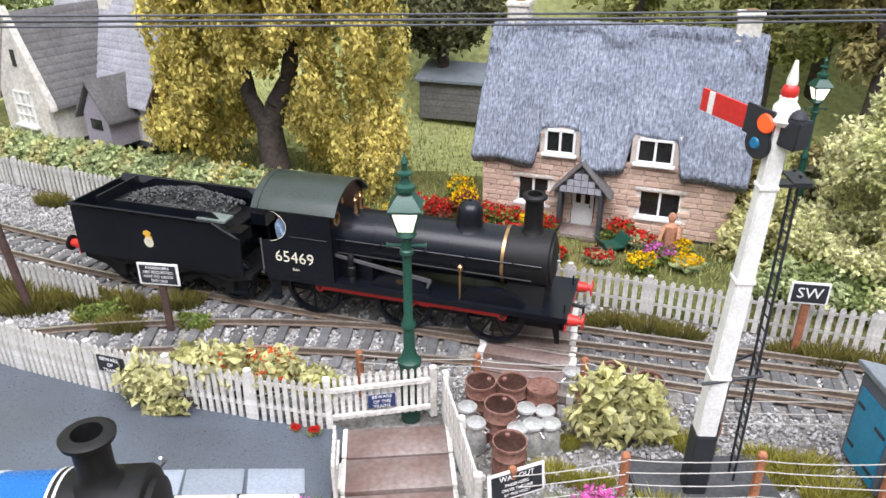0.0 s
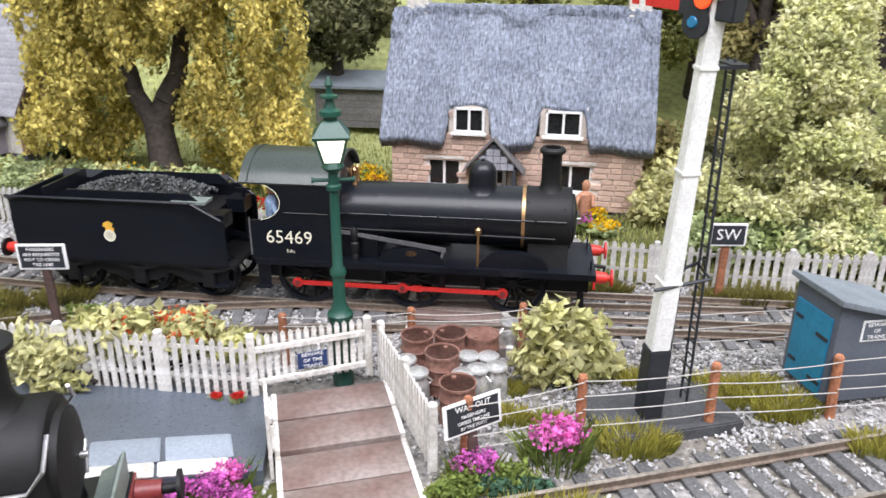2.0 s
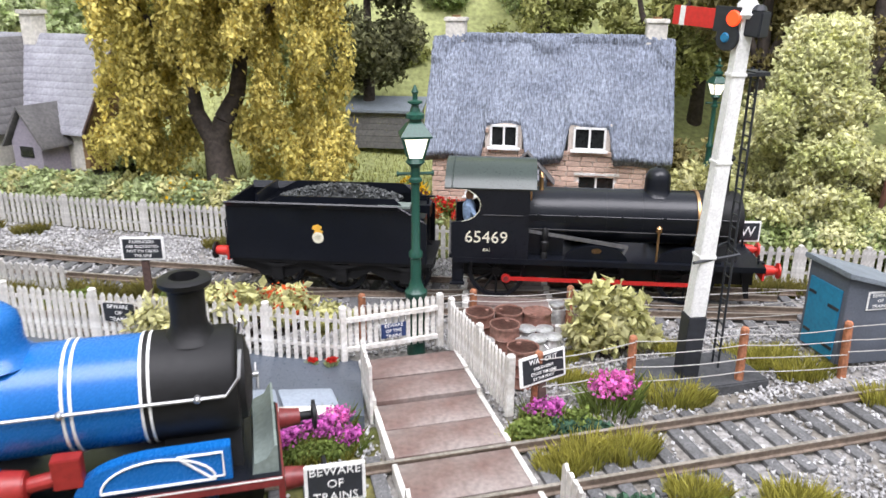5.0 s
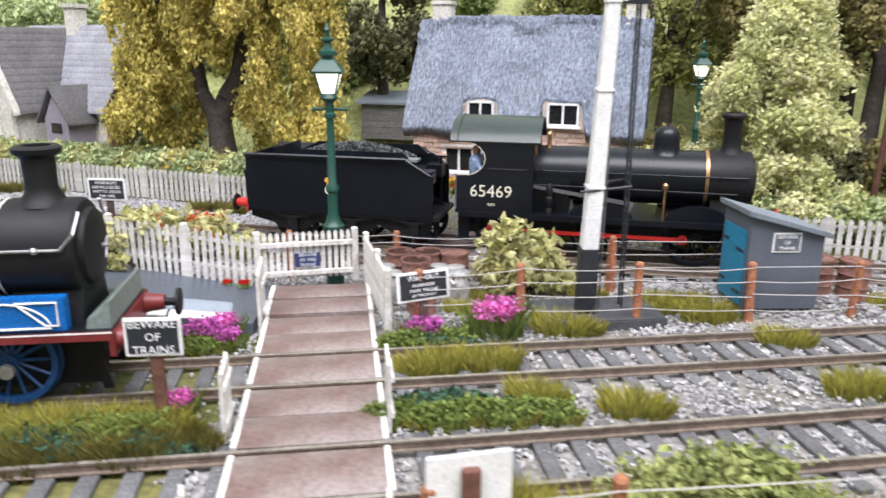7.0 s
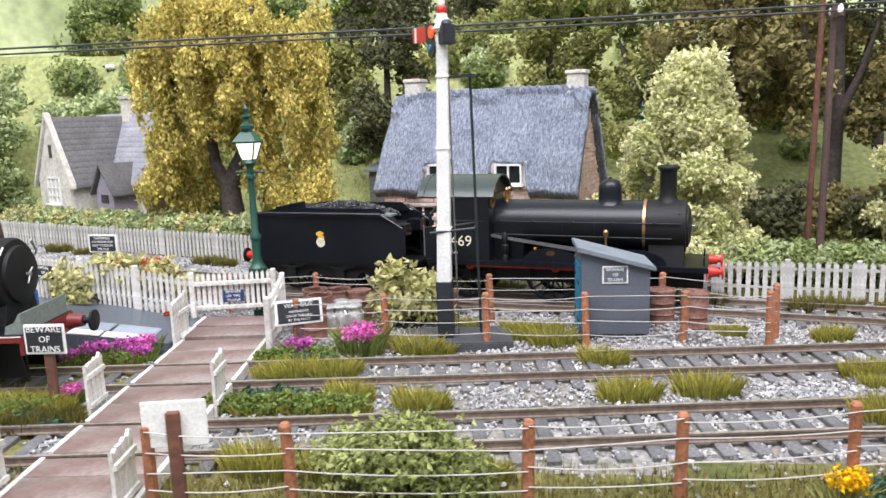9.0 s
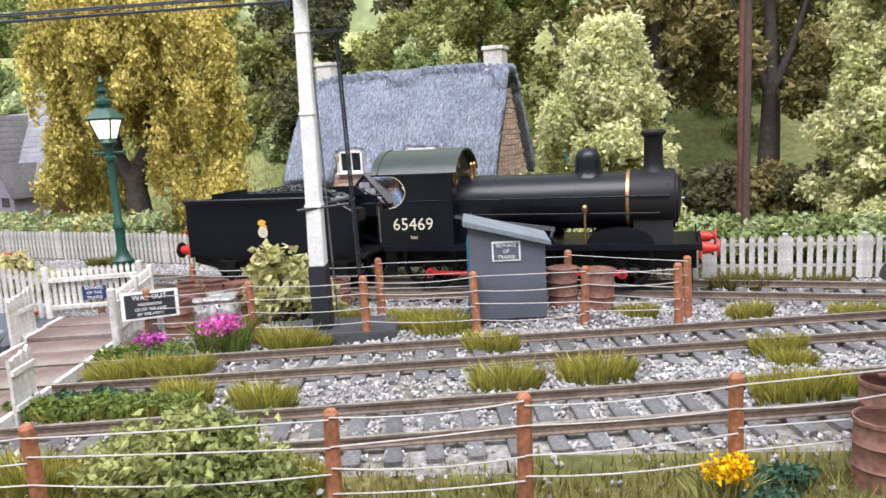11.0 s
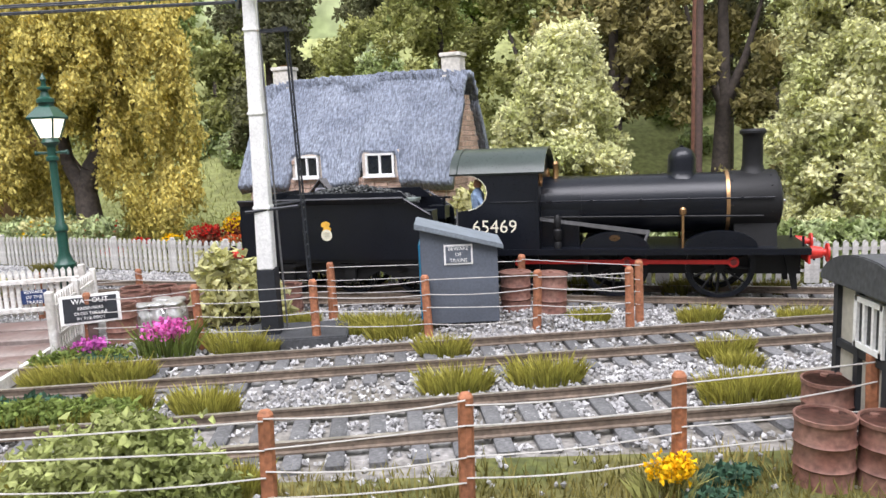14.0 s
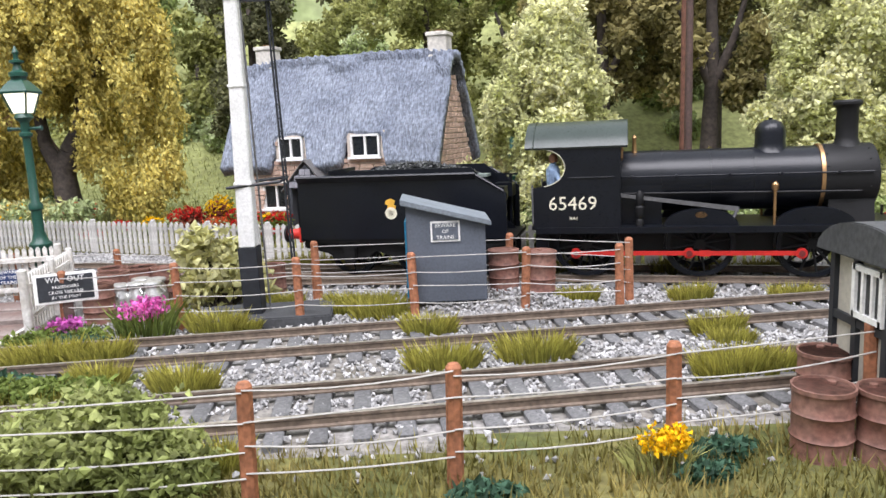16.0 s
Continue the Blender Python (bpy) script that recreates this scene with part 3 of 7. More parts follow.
for k, yy in enumerate((18.75, 19.4, 20.35, 21.0, 21.85, 22.5, 23.6)):
    part("plank", Geo().box(0, 0, 0, 2.9, 0.58, 0.3, c=0.02), DECK, barrow, at=cm(2.9 + 0.15 * (yy - 18.7), yy, -0.03, 0, 0, -15))
    for sx in (-1.5, 1.5):
        part("edge_strip", Geo().box(0, 0, 0, 0.22, 0.58, 0.32, c=0.02), WHITE_WORN, barrow, "white painted end", at=cm(2.9 + 0.15 * (yy - 18.7) + sx, yy - sx * 0.27, -0.03, 0, 0, -15))


# ---- black engine and tender (moves) ----
K = 1.0435


def sc(g):
    g.v = [(a * K, b * K, c * K) for a, b, c in g.v]
    return g


def turned(profile, x, y, n=28, tilt=None):
    """Lathe along the engine's length: (radius, x) pairs about a line at height y."""
    m = Matrix.Translation((x, 0, y)) @ Matrix.Rotation(radians(90), 4, "Y")
    return Geo().lathe(profile, n, m)


def text_mesh(words, size, material, depth=0.004):
    """Raised lettering as a mesh, centred, lying in the xz plane and facing -y."""
    c = bpy.data.curves.new("lettering", "FONT")
    c.body, c.size, c.align_x, c.align_y, c.extrude, c.resolution_u = words, size * U, "CENTER", "CENTER", depth * U, 2
    ob = bpy.data.objects.new("lettering", c)
    scene.collection.objects.link(ob)
    dg = bpy.context.evaluated_depsgraph_get()
    me = bpy.data.meshes.new_from_object(ob.evaluated_get(dg))
    bpy.data.objects.remove(ob)
    me.transform(Matrix.Rotation(radians(90), 4, "X"))
    me.materials.clear()
    me.materials.append(material)
    return me


def wheel(parent, x, r, y, spoke_mat, tyre_mat, crank=0.0, n_spokes=12):
    """A spoked wheel; its hub is its origin, so that it can turn."""
    hub = part("wheel", sc(Geo().lathe([(0.16, -0.1), (0.16, 0.1)], 12, Matrix.Rotation(radians(90), 4, "X"))), spoke_mat, parent, at=cm(x * K, y * K, r * K))
    tyre = Geo()
    prof = [(r - 0.12, -0.1), (r, -0.1), (r, 0.06), (r + 0.06, 0.07), (r + 0.06, 0.1), (r - 0.12, 0.1)]
    m = Matrix.Rotation(radians(90), 4, "X")
    n = 36
    sgn = -1 if y > 0 else 1
    vs = [m @ Vector((a * math.cos(2 * math.pi * i / n), a * math.sin(2 * math.pi * i / n), -b * sgn)) for a, b in prof for i in range(n)]
    fs = [(k * n + i, k * n + (i + 1) % n, ((k + 1) % 6) * n + (i + 1) % n, ((k + 1) % 6) * n + i) for k in range(6) for i in range(n)]
    tyre.add(vs, fs)
    part("tyre", sc(tyre), tyre_mat, hub)
    for i in range(n_spokes):
        a = 2 * math.pi * i / n_spokes
        part("spoke", sc(Geo().tube((0.1 * math.cos(a), 0, 0.1 * math.sin(a)), ((r - 0.08) * math.cos(a), 0, (r - 0.08) * math.sin(a)), 0.045, 0.035, 6)), spoke_mat, hub)
    return hub


def engine_black():
    e = thing("steam_locomotive", 0, 0, 0, 0, "black model goods engine with tender, red coupling rods", "locomotive")
    P = lambda name, g, m, label="", bevel=0.0: part(name, sc(g), m, e, label, bevel)
    # running plate and frames
    P("running_plate", Geo().box(0.35, 0, 1.5, 10.4, 2.75, 0.08), BLACK)
    for vy in (-1.34, 1.34):
        P("valance", Geo().box(0.35, vy, 1.39, 10.4, 0.06, 0.14), BLACK)
    P("frame", Geo().box(0.3, -0.62, 0.7, 10.2, 0.08, 0.85).box(0.3, 0.62, 0.7, 10.2, 0.08, 0.85), BLACK_MATT)
    P("axle_box", Geo().box(0, 0, 0.8, 2.2, 0.9, 0.6).box(-3.0, 0, 0.7, 1.2, 0.9, 0.7).box(3.2, 0, 0.7, 1.4, 0.9, 0.7), BLACK_MATT)
    # boiler and smokebox
    P("boiler", turned([(0.5, -2.6), (0.93, -2.6), (0.93, 3.3), (0.5, 3.3)], 0, 2.85, 40), BLACK)
    P("smokebox", turned([(0.3, 3.34), (0.965, 3.34), (0.965, 4.7), (0.93, 4.76), (0.78, 4.78), (0.76, 4.84), (0.5, 4.92), (0.1, 4.94)], 0, 2.85, 40), BLACK_MATT, "matt black smokebox")
    P("boiler_band", turned([(0.94, 3.28), (0.985, 3.28), (0.985, 3.38), (0.94, 3.38)], 0, 2.85, 40), BRASS, "pale brass smokebox band")
    for x in (-1.1, 0.3, 1.5):
        P("boiler_band", turned([(0.92, x), (0.942, x), (0.942, x + 0.09), (0.92, x + 0.09)], 0, 2.85, 40), BLACK)
    P("smokebox_saddle", Geo().prism([(-0.9, 1.55), (0.9, 1.55), (0.75, 2.3), (-0.75, 2.3)], 3.5, 4.7, "x"), BLACK_MATT)
    P("smokebox_door_handle", Geo().tube((4.94, 0, 2.6), (4.98, 0, 3.1), 0.03).tube((4.92, 0, 2.85), (5.05, 0, 2.85), 0.05), STEEL)
    P("firebox", Geo().prism([(-0.85, 1.55), (0.85, 1.55), (0.93, 2.7), (0.9, 3.2), (0.6, 3.6), (0, 3.79), (-0.6, 3.6), (-0.9, 3.2), (-0.93, 2.7)], -2.7, -1.1, "x"), BLACK)
    P("chimney", Geo().lathe([(0.48, 3.62), (0.42, 3.72), (0.33, 3.86), (0.3, 4.0), (0.29, 4.82), (0.33, 4.88), (0.39, 4.93), (0.39, 5.0), (0.33, 5.06), (0.24, 5.06), (0.24, 4.76), (0.01, 4.76)], 28, Matrix.Translation((4.1, 0, 0))), BLACK_MATT, "flared black chimney")
    P("dome", Geo().lathe([(0.55, 3.62), (0.46, 3.74), (0.43, 3.9), (0.43, 4.2), (0.4, 4.35), (0.3, 4.5), (0.16, 4.57), (0.06, 4.59), (0.06, 4.63), (0.01, 4.64)], 28, Matrix.Translation((2.03, 0, 0))), BLACK, "round-topped black dome")
    for y in (-0.1, 0.1):
        P("safety_valve", Geo().lathe([(0.09, 3.74), (0.07, 3.8), (0.055, 4.15), (0.08, 4.2), (0.02, 4.28)], 10, Matrix.Translation((-1.9, y * 2, 0))), BRASS, "brass safety valve")
    P("whistle", Geo().lathe([(0.05, 3.74), (0.05, 4.1), (0.09, 4.12), (0.07, 4.3), (0.02, 4.34)], 10, Matrix.Translation((-2.35, -0.35, 0))), BRASS, "brass whistle")
    # pipes and handrails on both sides
    for s in (-1, 1):
        P("handrail", Geo().tube((-2.6, s * 1.0, 3.05), (4.6, s * 1.0, 3.05), 0.025, n=6), BLACK)
        for x in (-2.0, -0.7, 0.8, 2.2, 3.7):
            P("handrail_knob", Geo().tube((x, s * 0.85, 3.05), (x, s * 1.05, 3.05), 0.045, n=8), BLACK)
        P("ejector_pipe", Geo().tube((-2.6, s * 0.97, 2.55), (4.3, s * 0.97, 2.5), 0.035, n=6), BLACK_MATT)
        P("reversing_rod", Geo().prism([(-2.4, 2.58), (-2.4, 2.48), (1.05, 1.98), (1.05, 2.12)], s * 1.12 - 0.03, s * 1.12 + 0.03, "y").tube((1.0, s * 1.12, 2.05), (0.85, s * 1.12, 1.6), 0.05, n=6), GREY_STEEL, "dull steel reversing rod")
        P("clack_pipe", Geo().tube((2.02, s * 1.1, 1.58), (2.02, s * 1.1, 2.62), 0.04, n=8).lathe([(0.05, 2.55), (0.1, 2.62), (0.1, 2.75), (0.04, 2.82)], 10, Matrix.Translation((2.02, s * 1.1, 0))), BRASS, "copper feed pipe with brass valve")
        P("pump", Geo().lathe([(0.12, 1.58), (0.12, 1.75), (0.09, 1.8), (0.14, 1.9), (0.14, 2.15), (0.09, 2.2), (0.12, 2.3), (0.12, 2.55), (0.05, 2.65)], 12, Matrix.Translation((-1.75, s * 1.12, 0))), BLACK_MATT)
        for x, r in ((0.0, 1.0), (3.1, 1.0)):
            arc = [(x - r * 1.05, 1.57)] + [(x + r * 1.05 * math.cos(math.pi - a * math.pi / 14), 1.57 + 0.52 * math.sin(a * math.pi / 14)) for a in range(15)]
            P("splasher", Geo().prism(arc, s * 0.95, s * 1.18, "y"), BLACK, bevel=0.02)
        P("works_plate", Geo().lathe([(0.14, 0), (0.14, 0.02)], 16, Matrix.Translation((0.0, s * 1.18, 1.9)) @ Matrix.Rotation(radians(90 * s), 4, "X") @ Matrix.Diagonal((1.2, 0.7, 1, 1))), BRASS, "small oval brass works plate")
        for i in range(11):
            P("rivet", Geo().lathe([(0.022, 0), (0.015, 0.02), (0.002, 0.025)], 6, Matrix.Translation((3.45 + (i % 2) * 1.1, s * 0.97 * math.cos(radians(-50 + i * 12)), 2.85 + 0.97 * math.sin(radians(-50 + i * 12)))) @ Matrix.Rotation(radians(-90 * s), 4, "X")), BLACK_MATT)
        # cab side with a rounded cut-out
        cut = [(-4.7 + 0.75 * math.sin(a), 3.42 - 0.58 * math.cos(a)) for a in [radians(d) for d in range(0, 181, 15)]]
        side = [(-4.95, 1.55), (-2.3, 1.55), (-2.3, 4.05), (-4.62, 4.05), (-4.62, 4.01)] + list(reversed(cut))[1:-1] + [(-4.74, 2.84), (-4.95, 2.81)]
        P("cab_side", Geo().prism(side, s * 1.28, s * 1.36, "y"), BLACK, bevel=0.01)
        P("cab_beading", Geo().path([(-4.7 + 0.76 * math.sin(a), s * 1.37, 3.42 - 0.58 * math.cos(a)) for a in [radians(d) for d in range(10, 171, 20)]], 0.012), CREAM, "thin pale edge beading")
        P("cab_rail", Geo().tube((-3.85, s * 1.37, 3.1), (-2.5, s * 1.37, 3.1), 0.018, n=6), BLACK)
        P("cab_handrail", Geo().tube((-4.95, s * 1.36, 1.7), (-4.95, s * 1.36, 2.9), 0.03, n=6), GREY_STEEL)
        P("cab_step", Geo().box(-4.7, s * 1.2, 0.55, 0.5, 0.25, 0.05).box(-4.7, s * 1.1, 0.6, 0.4, 0.04, 1.0), BLACK)
        P("guard_iron", Geo().prism([(4.9, 1.45), (5.2, 1.45), (5.3, 0.25), (5.15, 0.25)], s * 0.72, s * 0.8, "y"), BLACK_MATT)
        for x in (5.55,):
            P("buffer_shank", Geo().tube((x, s * 1.12, 1.42), (x + 0.32, s * 1.12, 1.42), 0.2, 0.16, 16), BUFFER_RED, "red buffer shank")
            P("buffer_head", Geo().lathe([(0.1, 0), (0.1, 0.14), (0.27, 0.16), (0.27, 0.21), (0.1, 0.24)], 18, Matrix.Translation((x + 0.28, s * 1.12, 1.42)) @ Matrix.Rotation(radians(90), 4, "Y")), BUFFER_RED, "red buffer head")
            P("lamp_iron", Geo().box(5.4, s * 0.95, 1.58, 0.05, 0.1, 0.3), BLACK)
    P("buffer_beam", Geo().box(5.5, 0, 1.12, 0.06, 2.7, 0.44), BUFFER_RED, "red front buffer beam")
    P("coupling_hook", Geo().tube((5.5, 0, 1.35), (5.95, 0, 1.3), 0.06).tube((5.9, 0, 1.3), (5.9, 0, 1.0), 0.04), BLACK_MATT)
    P("cab_front", Geo().box(-2.34, 0, 1.55, 0.08, 2.7, 2.5).prism([(-1.35, 4.04), (1.35, 4.04), (1.0, 4.4), (0.5, 4.64), (0, 4.72), (-0.5, 4.64), (-1.0, 4.4)], -2.38, -2.3, "x"), BLACK)
    for y in (-0.95, 0.95):
        P("spectacle_ring", Geo().lathe([(0.24, 0), (0.24, 0.05), (0.17, 0.05), (0.17, 0)], 18, Matrix.Translation((-2.29, y, 3.78)) @ Matrix.Rotation(radians(90), 4, "Y")), BRASS, "brass spectacle ring")
    roof = []
    n = 14
    for j in range(n + 1):
        a = radians(-62 + 124 * j / n)
        roof.append((1.62 * math.sin(a), 4.03 + (math.cos(a) - math.cos(radians(62))) * 1.42))
    inner = [(y * 0.97, z - 0.06) for y, z in reversed(roof)]
    P("cab_roof", Geo().prism(roof + inner, -5.15, -2.1, "x"), CAB_ROOF, "curved cab roof")
    P("roof_rib", Geo().path([(-4.9, y, z + 0.012) for y, z in roof], 0.025), CAB_ROOF)
    P("backhead", Geo().box(-2.75, 0, 1.6, 0.6, 1.6, 1.7), BLACK_MATT)
    P("cab_floor", Geo().box(-3.7, 0, 1.5, 2.6, 2.5, 0.12), BLACK_MATT)
    number = text_mesh("65469", 0.62, CREAM)
    part("cab_number", number, None, e, "cream painted running number", at=cm(-3.73 * K, -1.365 * K, 2.3 * K))
    part("small_lettering", text_mesh("RA1", 0.16, CREAM), None, e, "tiny cream lettering", at=cm(-3.7 * K, -1.365 * K, 1.86 * K))
    # tender
    top = [(-12.7, 3.15), (-12.7, 1.25), (-5.75, 1.25), (-5.75, 2.7), (-6.05, 2.9), (-6.35, 3.15)]
    for s in (-1, 1):
        P("tender_side", Geo().prism(top, s * 1.36, s * 1.42, "y"), BLACK, bevel=0.012)
        P("tender_coping", Geo().prism([(s * 1.38, 3.1), (s * 1.6, 3.32), (s * 1.56, 3.37), (s * 1.32, 3.15)], -12.75, -6.7, "x").tube((-6.7, s * 1.52, 3.28), (-5.85, s * 1.42, 2.75), 0.05, n=6), BLACK)
        P("coal_rail", Geo().prism([(-11.6, 3.15), (-10.9, 3.5), (-6.9, 3.5), (-6.5, 3.15)], s * 1.12, s * 1.18, "y"), BLACK)
        P("tender_frame", Geo().prism([(-12.75, 1.25), (-12.75, 0.95), (-11.9, 0.75), (-11.6, 0.55), (-10.6, 0.55), (-10.2, 0.85), (-9.4, 0.55), (-8.3, 0.55), (-7.8, 0.85), (-7.2, 0.55), (-6.2, 0.55), (-5.8, 0.95), (-5.8, 1.25)], s * 1.1, s * 1.18, "y"), BLACK_MATT)
        for x in (-11.1, -8.8, -6.5):
            P("leaf_spring", Geo().prism([(x - 0.75, 1.2), (x - 0.7, 1.08), (x, 0.92), (x + 0.7, 1.08), (x + 0.75, 1.2), (x, 1.08)], s * 1.2, s * 1.34, "y"), BLACK_MATT)
            P("axle_guard", Geo().box(x, s * 1.24, 0.45, 0.42, 0.16, 0.6), BLACK_MATT, bevel=0.03)
        P("tender_step", Geo().box(-6.1, s * 1.25, 0.5, 0.5, 0.3, 0.05).box(-6.1, s * 1.14, 0.5, 0.4, 0.04, 0.8), BLACK)
        P("tender_handrail", Geo().tube((-5.9, s * 1.3, 1.4), (-5.9, s * 1.3, 2.7), 0.03, n=6), BLACK)
        P("rear_handrail", Geo().path([(-12.85, s * 1.25, 1.5), (-12.87, s * 1.25, 2.6), (-12.75, s * 1.25, 2.75)], 0.03), BLACK)
        P("tender_buffer", Geo().tube((-12.85, s * 1.12, 1.42), (-13.3, s * 1.12, 1.42), 0.2, 0.16, 16), BUFFER_RED, "red tender buffer shank")
        P("tender_buffer_head", Geo().lathe([(0.1, 0), (0.3, 0.02), (0.3, 0.08), (0.1, 0.12)], 18, Matrix.Translation((-13.4, s * 1.12, 1.42)) @ Matrix.Rotation(radians(90), 4, "Y")), BLACK_MATT)
    P("tender_rear", Geo().box(-12.73, 0, 1.2, 0.08, 2.78, 2.05), BLACK)
    P("tender_buffer_beam", Geo().box(-12.8, 0, 1.15, 0.12, 2.7, 0.5), BUFFER_RED, "red tender buffer beam")
    P("tender_floor", Geo().box(-9.0, 0, 1.15, 6.9, 2.75, 0.12).box(-9.4, 0, 2.6, 5.9, 2.7, 0.1), BLACK_MATT)
    P("tender_front", Geo().box(-6.6, 0, 1.25, 0.1, 2.7, 1.35).box(-6.15, -0.85, 2.4, 0.6, 0.7, 0.45).box(-6.15, 0.85, 2.4, 0.6, 0.7, 0.45), BLACK)
    P("coal_plate", Geo().box(-11.7, 0, 3.1, 0.08, 2.3, 0.42), BLACK)
    P("locker_lid", Geo().box(-6.9, -1.0, 3.2, 1.1, 0.6, 0.08), GREY_GREEN)
    P("brake_column", Geo().tube((-5.95, 0.8, 1.5), (-5.95, 0.8, 3.1), 0.06, n=8).box(-5.95, 0.8, 3.1, 0.5, 0.06, 0.06), BLACK)
    # coal heap: many broken lumps
    n = 900
    cx, cy = RNG.uniform(-11.3, -6.9, n), RNG.uniform(-1.05, 1.05, n)
    cz = 2.92 + 0.7 * np.maximum(0, 1 - ((cx + 9.0) / 2.7) ** 2) * np.maximum(0, 1 - (cy / 1.25) ** 2) + RNG.uniform(-0.05, 0.05, n)
    heap = Geo().prism([(-11.4, 2.55), (-7, 2.55), (-7.4, 3.0), (-9, 3.45), (-10.8, 3.08)], -1.05, 1.05, "y")
    for a, b, c in zip(cx, cy, cz):
        q = [Vector((RNG.uniform(0.6, 1.2), 0, 0)), Vector((-RNG.uniform(0.6, 1.2), 0, 0)), Vector((0, RNG.uniform(0.6, 1.2), 0)), Vector((0, -RNG.uniform(0.6, 1.2), 0)), Vector((0, 0, RNG.uniform(0.5, 1))), Vector((0, 0, -0.6))]
        rot = Euler(RNG.uniform(0, 6.28, 3)).to_matrix()
        heap.add([Vector((a, b, c)) + rot @ (p * 0.085) for p in q], [(0, 2, 4), (2, 1, 4), (1, 3, 4), (3, 0, 4), (2, 0, 5), (1, 2, 5), (3, 1, 5), (0, 3, 5)])
    P("coal", heap, COAL, "heap of broken coal")
    # emblem: a plain badge over a ring
    BADGE = cm(-0.2 * K, 0, -0.12 * K)
    P("emblem", Geo().prism([(-9.48, 2.33), (-9.18, 2.33), (-9.15, 2.47), (-9.23, 2.51), (-9.17, 2.63), (-9.33, 2.71), (-9.49, 2.65), (-9.53, 2.53), (-9.43, 2.49)], -1.426, -1.424, "y"), YELLOW, "small yellow painted emblem").matrix_basis = BADGE
    P("emblem_ring", Geo().lathe([(0.2, 0), (0.2, 0.004), (0.11, 0.004), (0.11, 0)], 18, Matrix.Translation((-9.33, -1.424, 2.23)) @ Matrix.Rotation(radians(90), 4, "X")), CREAM).matrix_basis = BADGE
    # driver: one plain figure
    fig = Geo().lathe([(0.18, 0.0), (0.22, 0.5), (0.2, 1.0), (0.26, 1.2), (0.28, 1.55), (0.12, 1.72)], 10, Matrix.Translation((-4.35, -0.9, 1.6)) @ Matrix.Diagonal((0.8, 1, 1.12, 1)))
    fig.tube((-4.3, -1.1, 3.3), (-4.1, -1.22, 3.0), 0.09, 0.07, 8).tube((-4.1, -1.22, 3.0), (-3.9, -1.15, 3.02), 0.06, 0.05, 8)
    fig.lathe([(0.02, 3.5), (0.12, 3.56), (0.14, 3.68), (0.1, 3.8), (0.02, 3.84)], 10, Matrix.Translation((-4.33, -0.93, 0)))
    dm = part("driver_figure", sc(fig), CLOTH_BLUE, e, "small painted driver figure in blue").data
    dm.materials.append(CLOTH_TAN)
    for p in dm.polygons:
        p.material_index = 1 if p.center.z > 3.53 * K * U or p.center.x > -4.03 * K * U else 0
    wheels = []
    for s in (-1, 1):
        for x in (-3.35, 0.0, 3.1):
            wheels.append((wheel(e, x, 0.98, s * 0.86, BLACK_MATT, BLACK), 0.98))
        for x in (-11.1, -8.8, -6.5):
            wheels.append((wheel(e, x, 0.8, s * 0.86, BLACK_MATT, BLACK, n_spokes=10), 0.8))
    rods = []
    for s in (-1, 1):
        g = Geo().box(-1.675, 0, -0.065, 3.35, 0.06, 0.13).box(1.55, 0, -0.065, 3.1, 0.06, 0.13)
        for x in (-3.35, 0, 3.1):
            g.lathe([(0.16, -0.05), (0.16, 0.05)], 14, Matrix.Translation((x, 0, 0)) @ Matrix.Rotation(radians(90), 4, "X"))
        g.box(0.45, 0, -0.09, 0.3, 0.08, 0.18)
        rod = part("coupling_rod", sc(g), RED, e, "bright red coupling rod", at=cm(0, s * 1.08 * K, 0.98 * K))
        for x in (-3.35, 0, 3.1):
            part("crank_pin", sc(Geo().lathe([(0.09, -0.1), (0.09, 0.1)], 10, Matrix.Translation((x, 0, 0)) @ Matrix.Rotation(radians(90), 4, "X"))), MAROON, rod)
        rods.append((rod, s))
    return e, wheels, rods


black_engine, black_wheels, black_rods = engine_black()


# ---- fences ----
def picket_run(name, pts, height, pitch, width, material, z0, label, group, posts=True, skirt=0.0):
    """A picket fence along a plan line: posts, two rails a bay, and single pickets."""
    t = thing(name, 0, 0, 0, 0, label, "fence", group)
    pk = Geo().prism([(-width / 2, 0), (width / 2, 0), (width / 2, height * 0.94), (0, height), (-width / 2, height * 0.94)], -0.035, 0.035, "y").mesh("picket", material)
    for (x0, y0), (x1, y1) in zip(pts, pts[1:]):
        L, a = math.hypot(x1 - x0, y1 - y0), math.atan2(y1 - y0, x1 - x0)
        deg = math.degrees(a)
        za, zb = (z0(x0), z0(x1)) if callable(z0) else (z0, z0)
        fall = math.degrees(math.atan2(za - zb, L))
        for h in (0.25, 0.76):
            part("fence_rail", Geo().box(L / 2, 0.07, height * h, L, 0.06, 0.1), material, t, at=cm(x0, y0, za, 0, fall, deg))
        if posts:
            part("fence_post", Geo().box(0, 0.06, 0, 0.2, 0.18, height * 1.06, c=0.03), material, t, at=cm(x0, y0, za, 0, 0, deg))
        n = max(int(L / pitch), 1)
        for i in range(n):
            s = (i + 0.5) / n
            part("picket", pk, None, t, at=cm(x0 + (x1 - x0) * s, y0 + (y1 - y0) * s, za + (zb - za) * s + skirt, 0, random.uniform(-1.2, 1.2), deg))
    return t


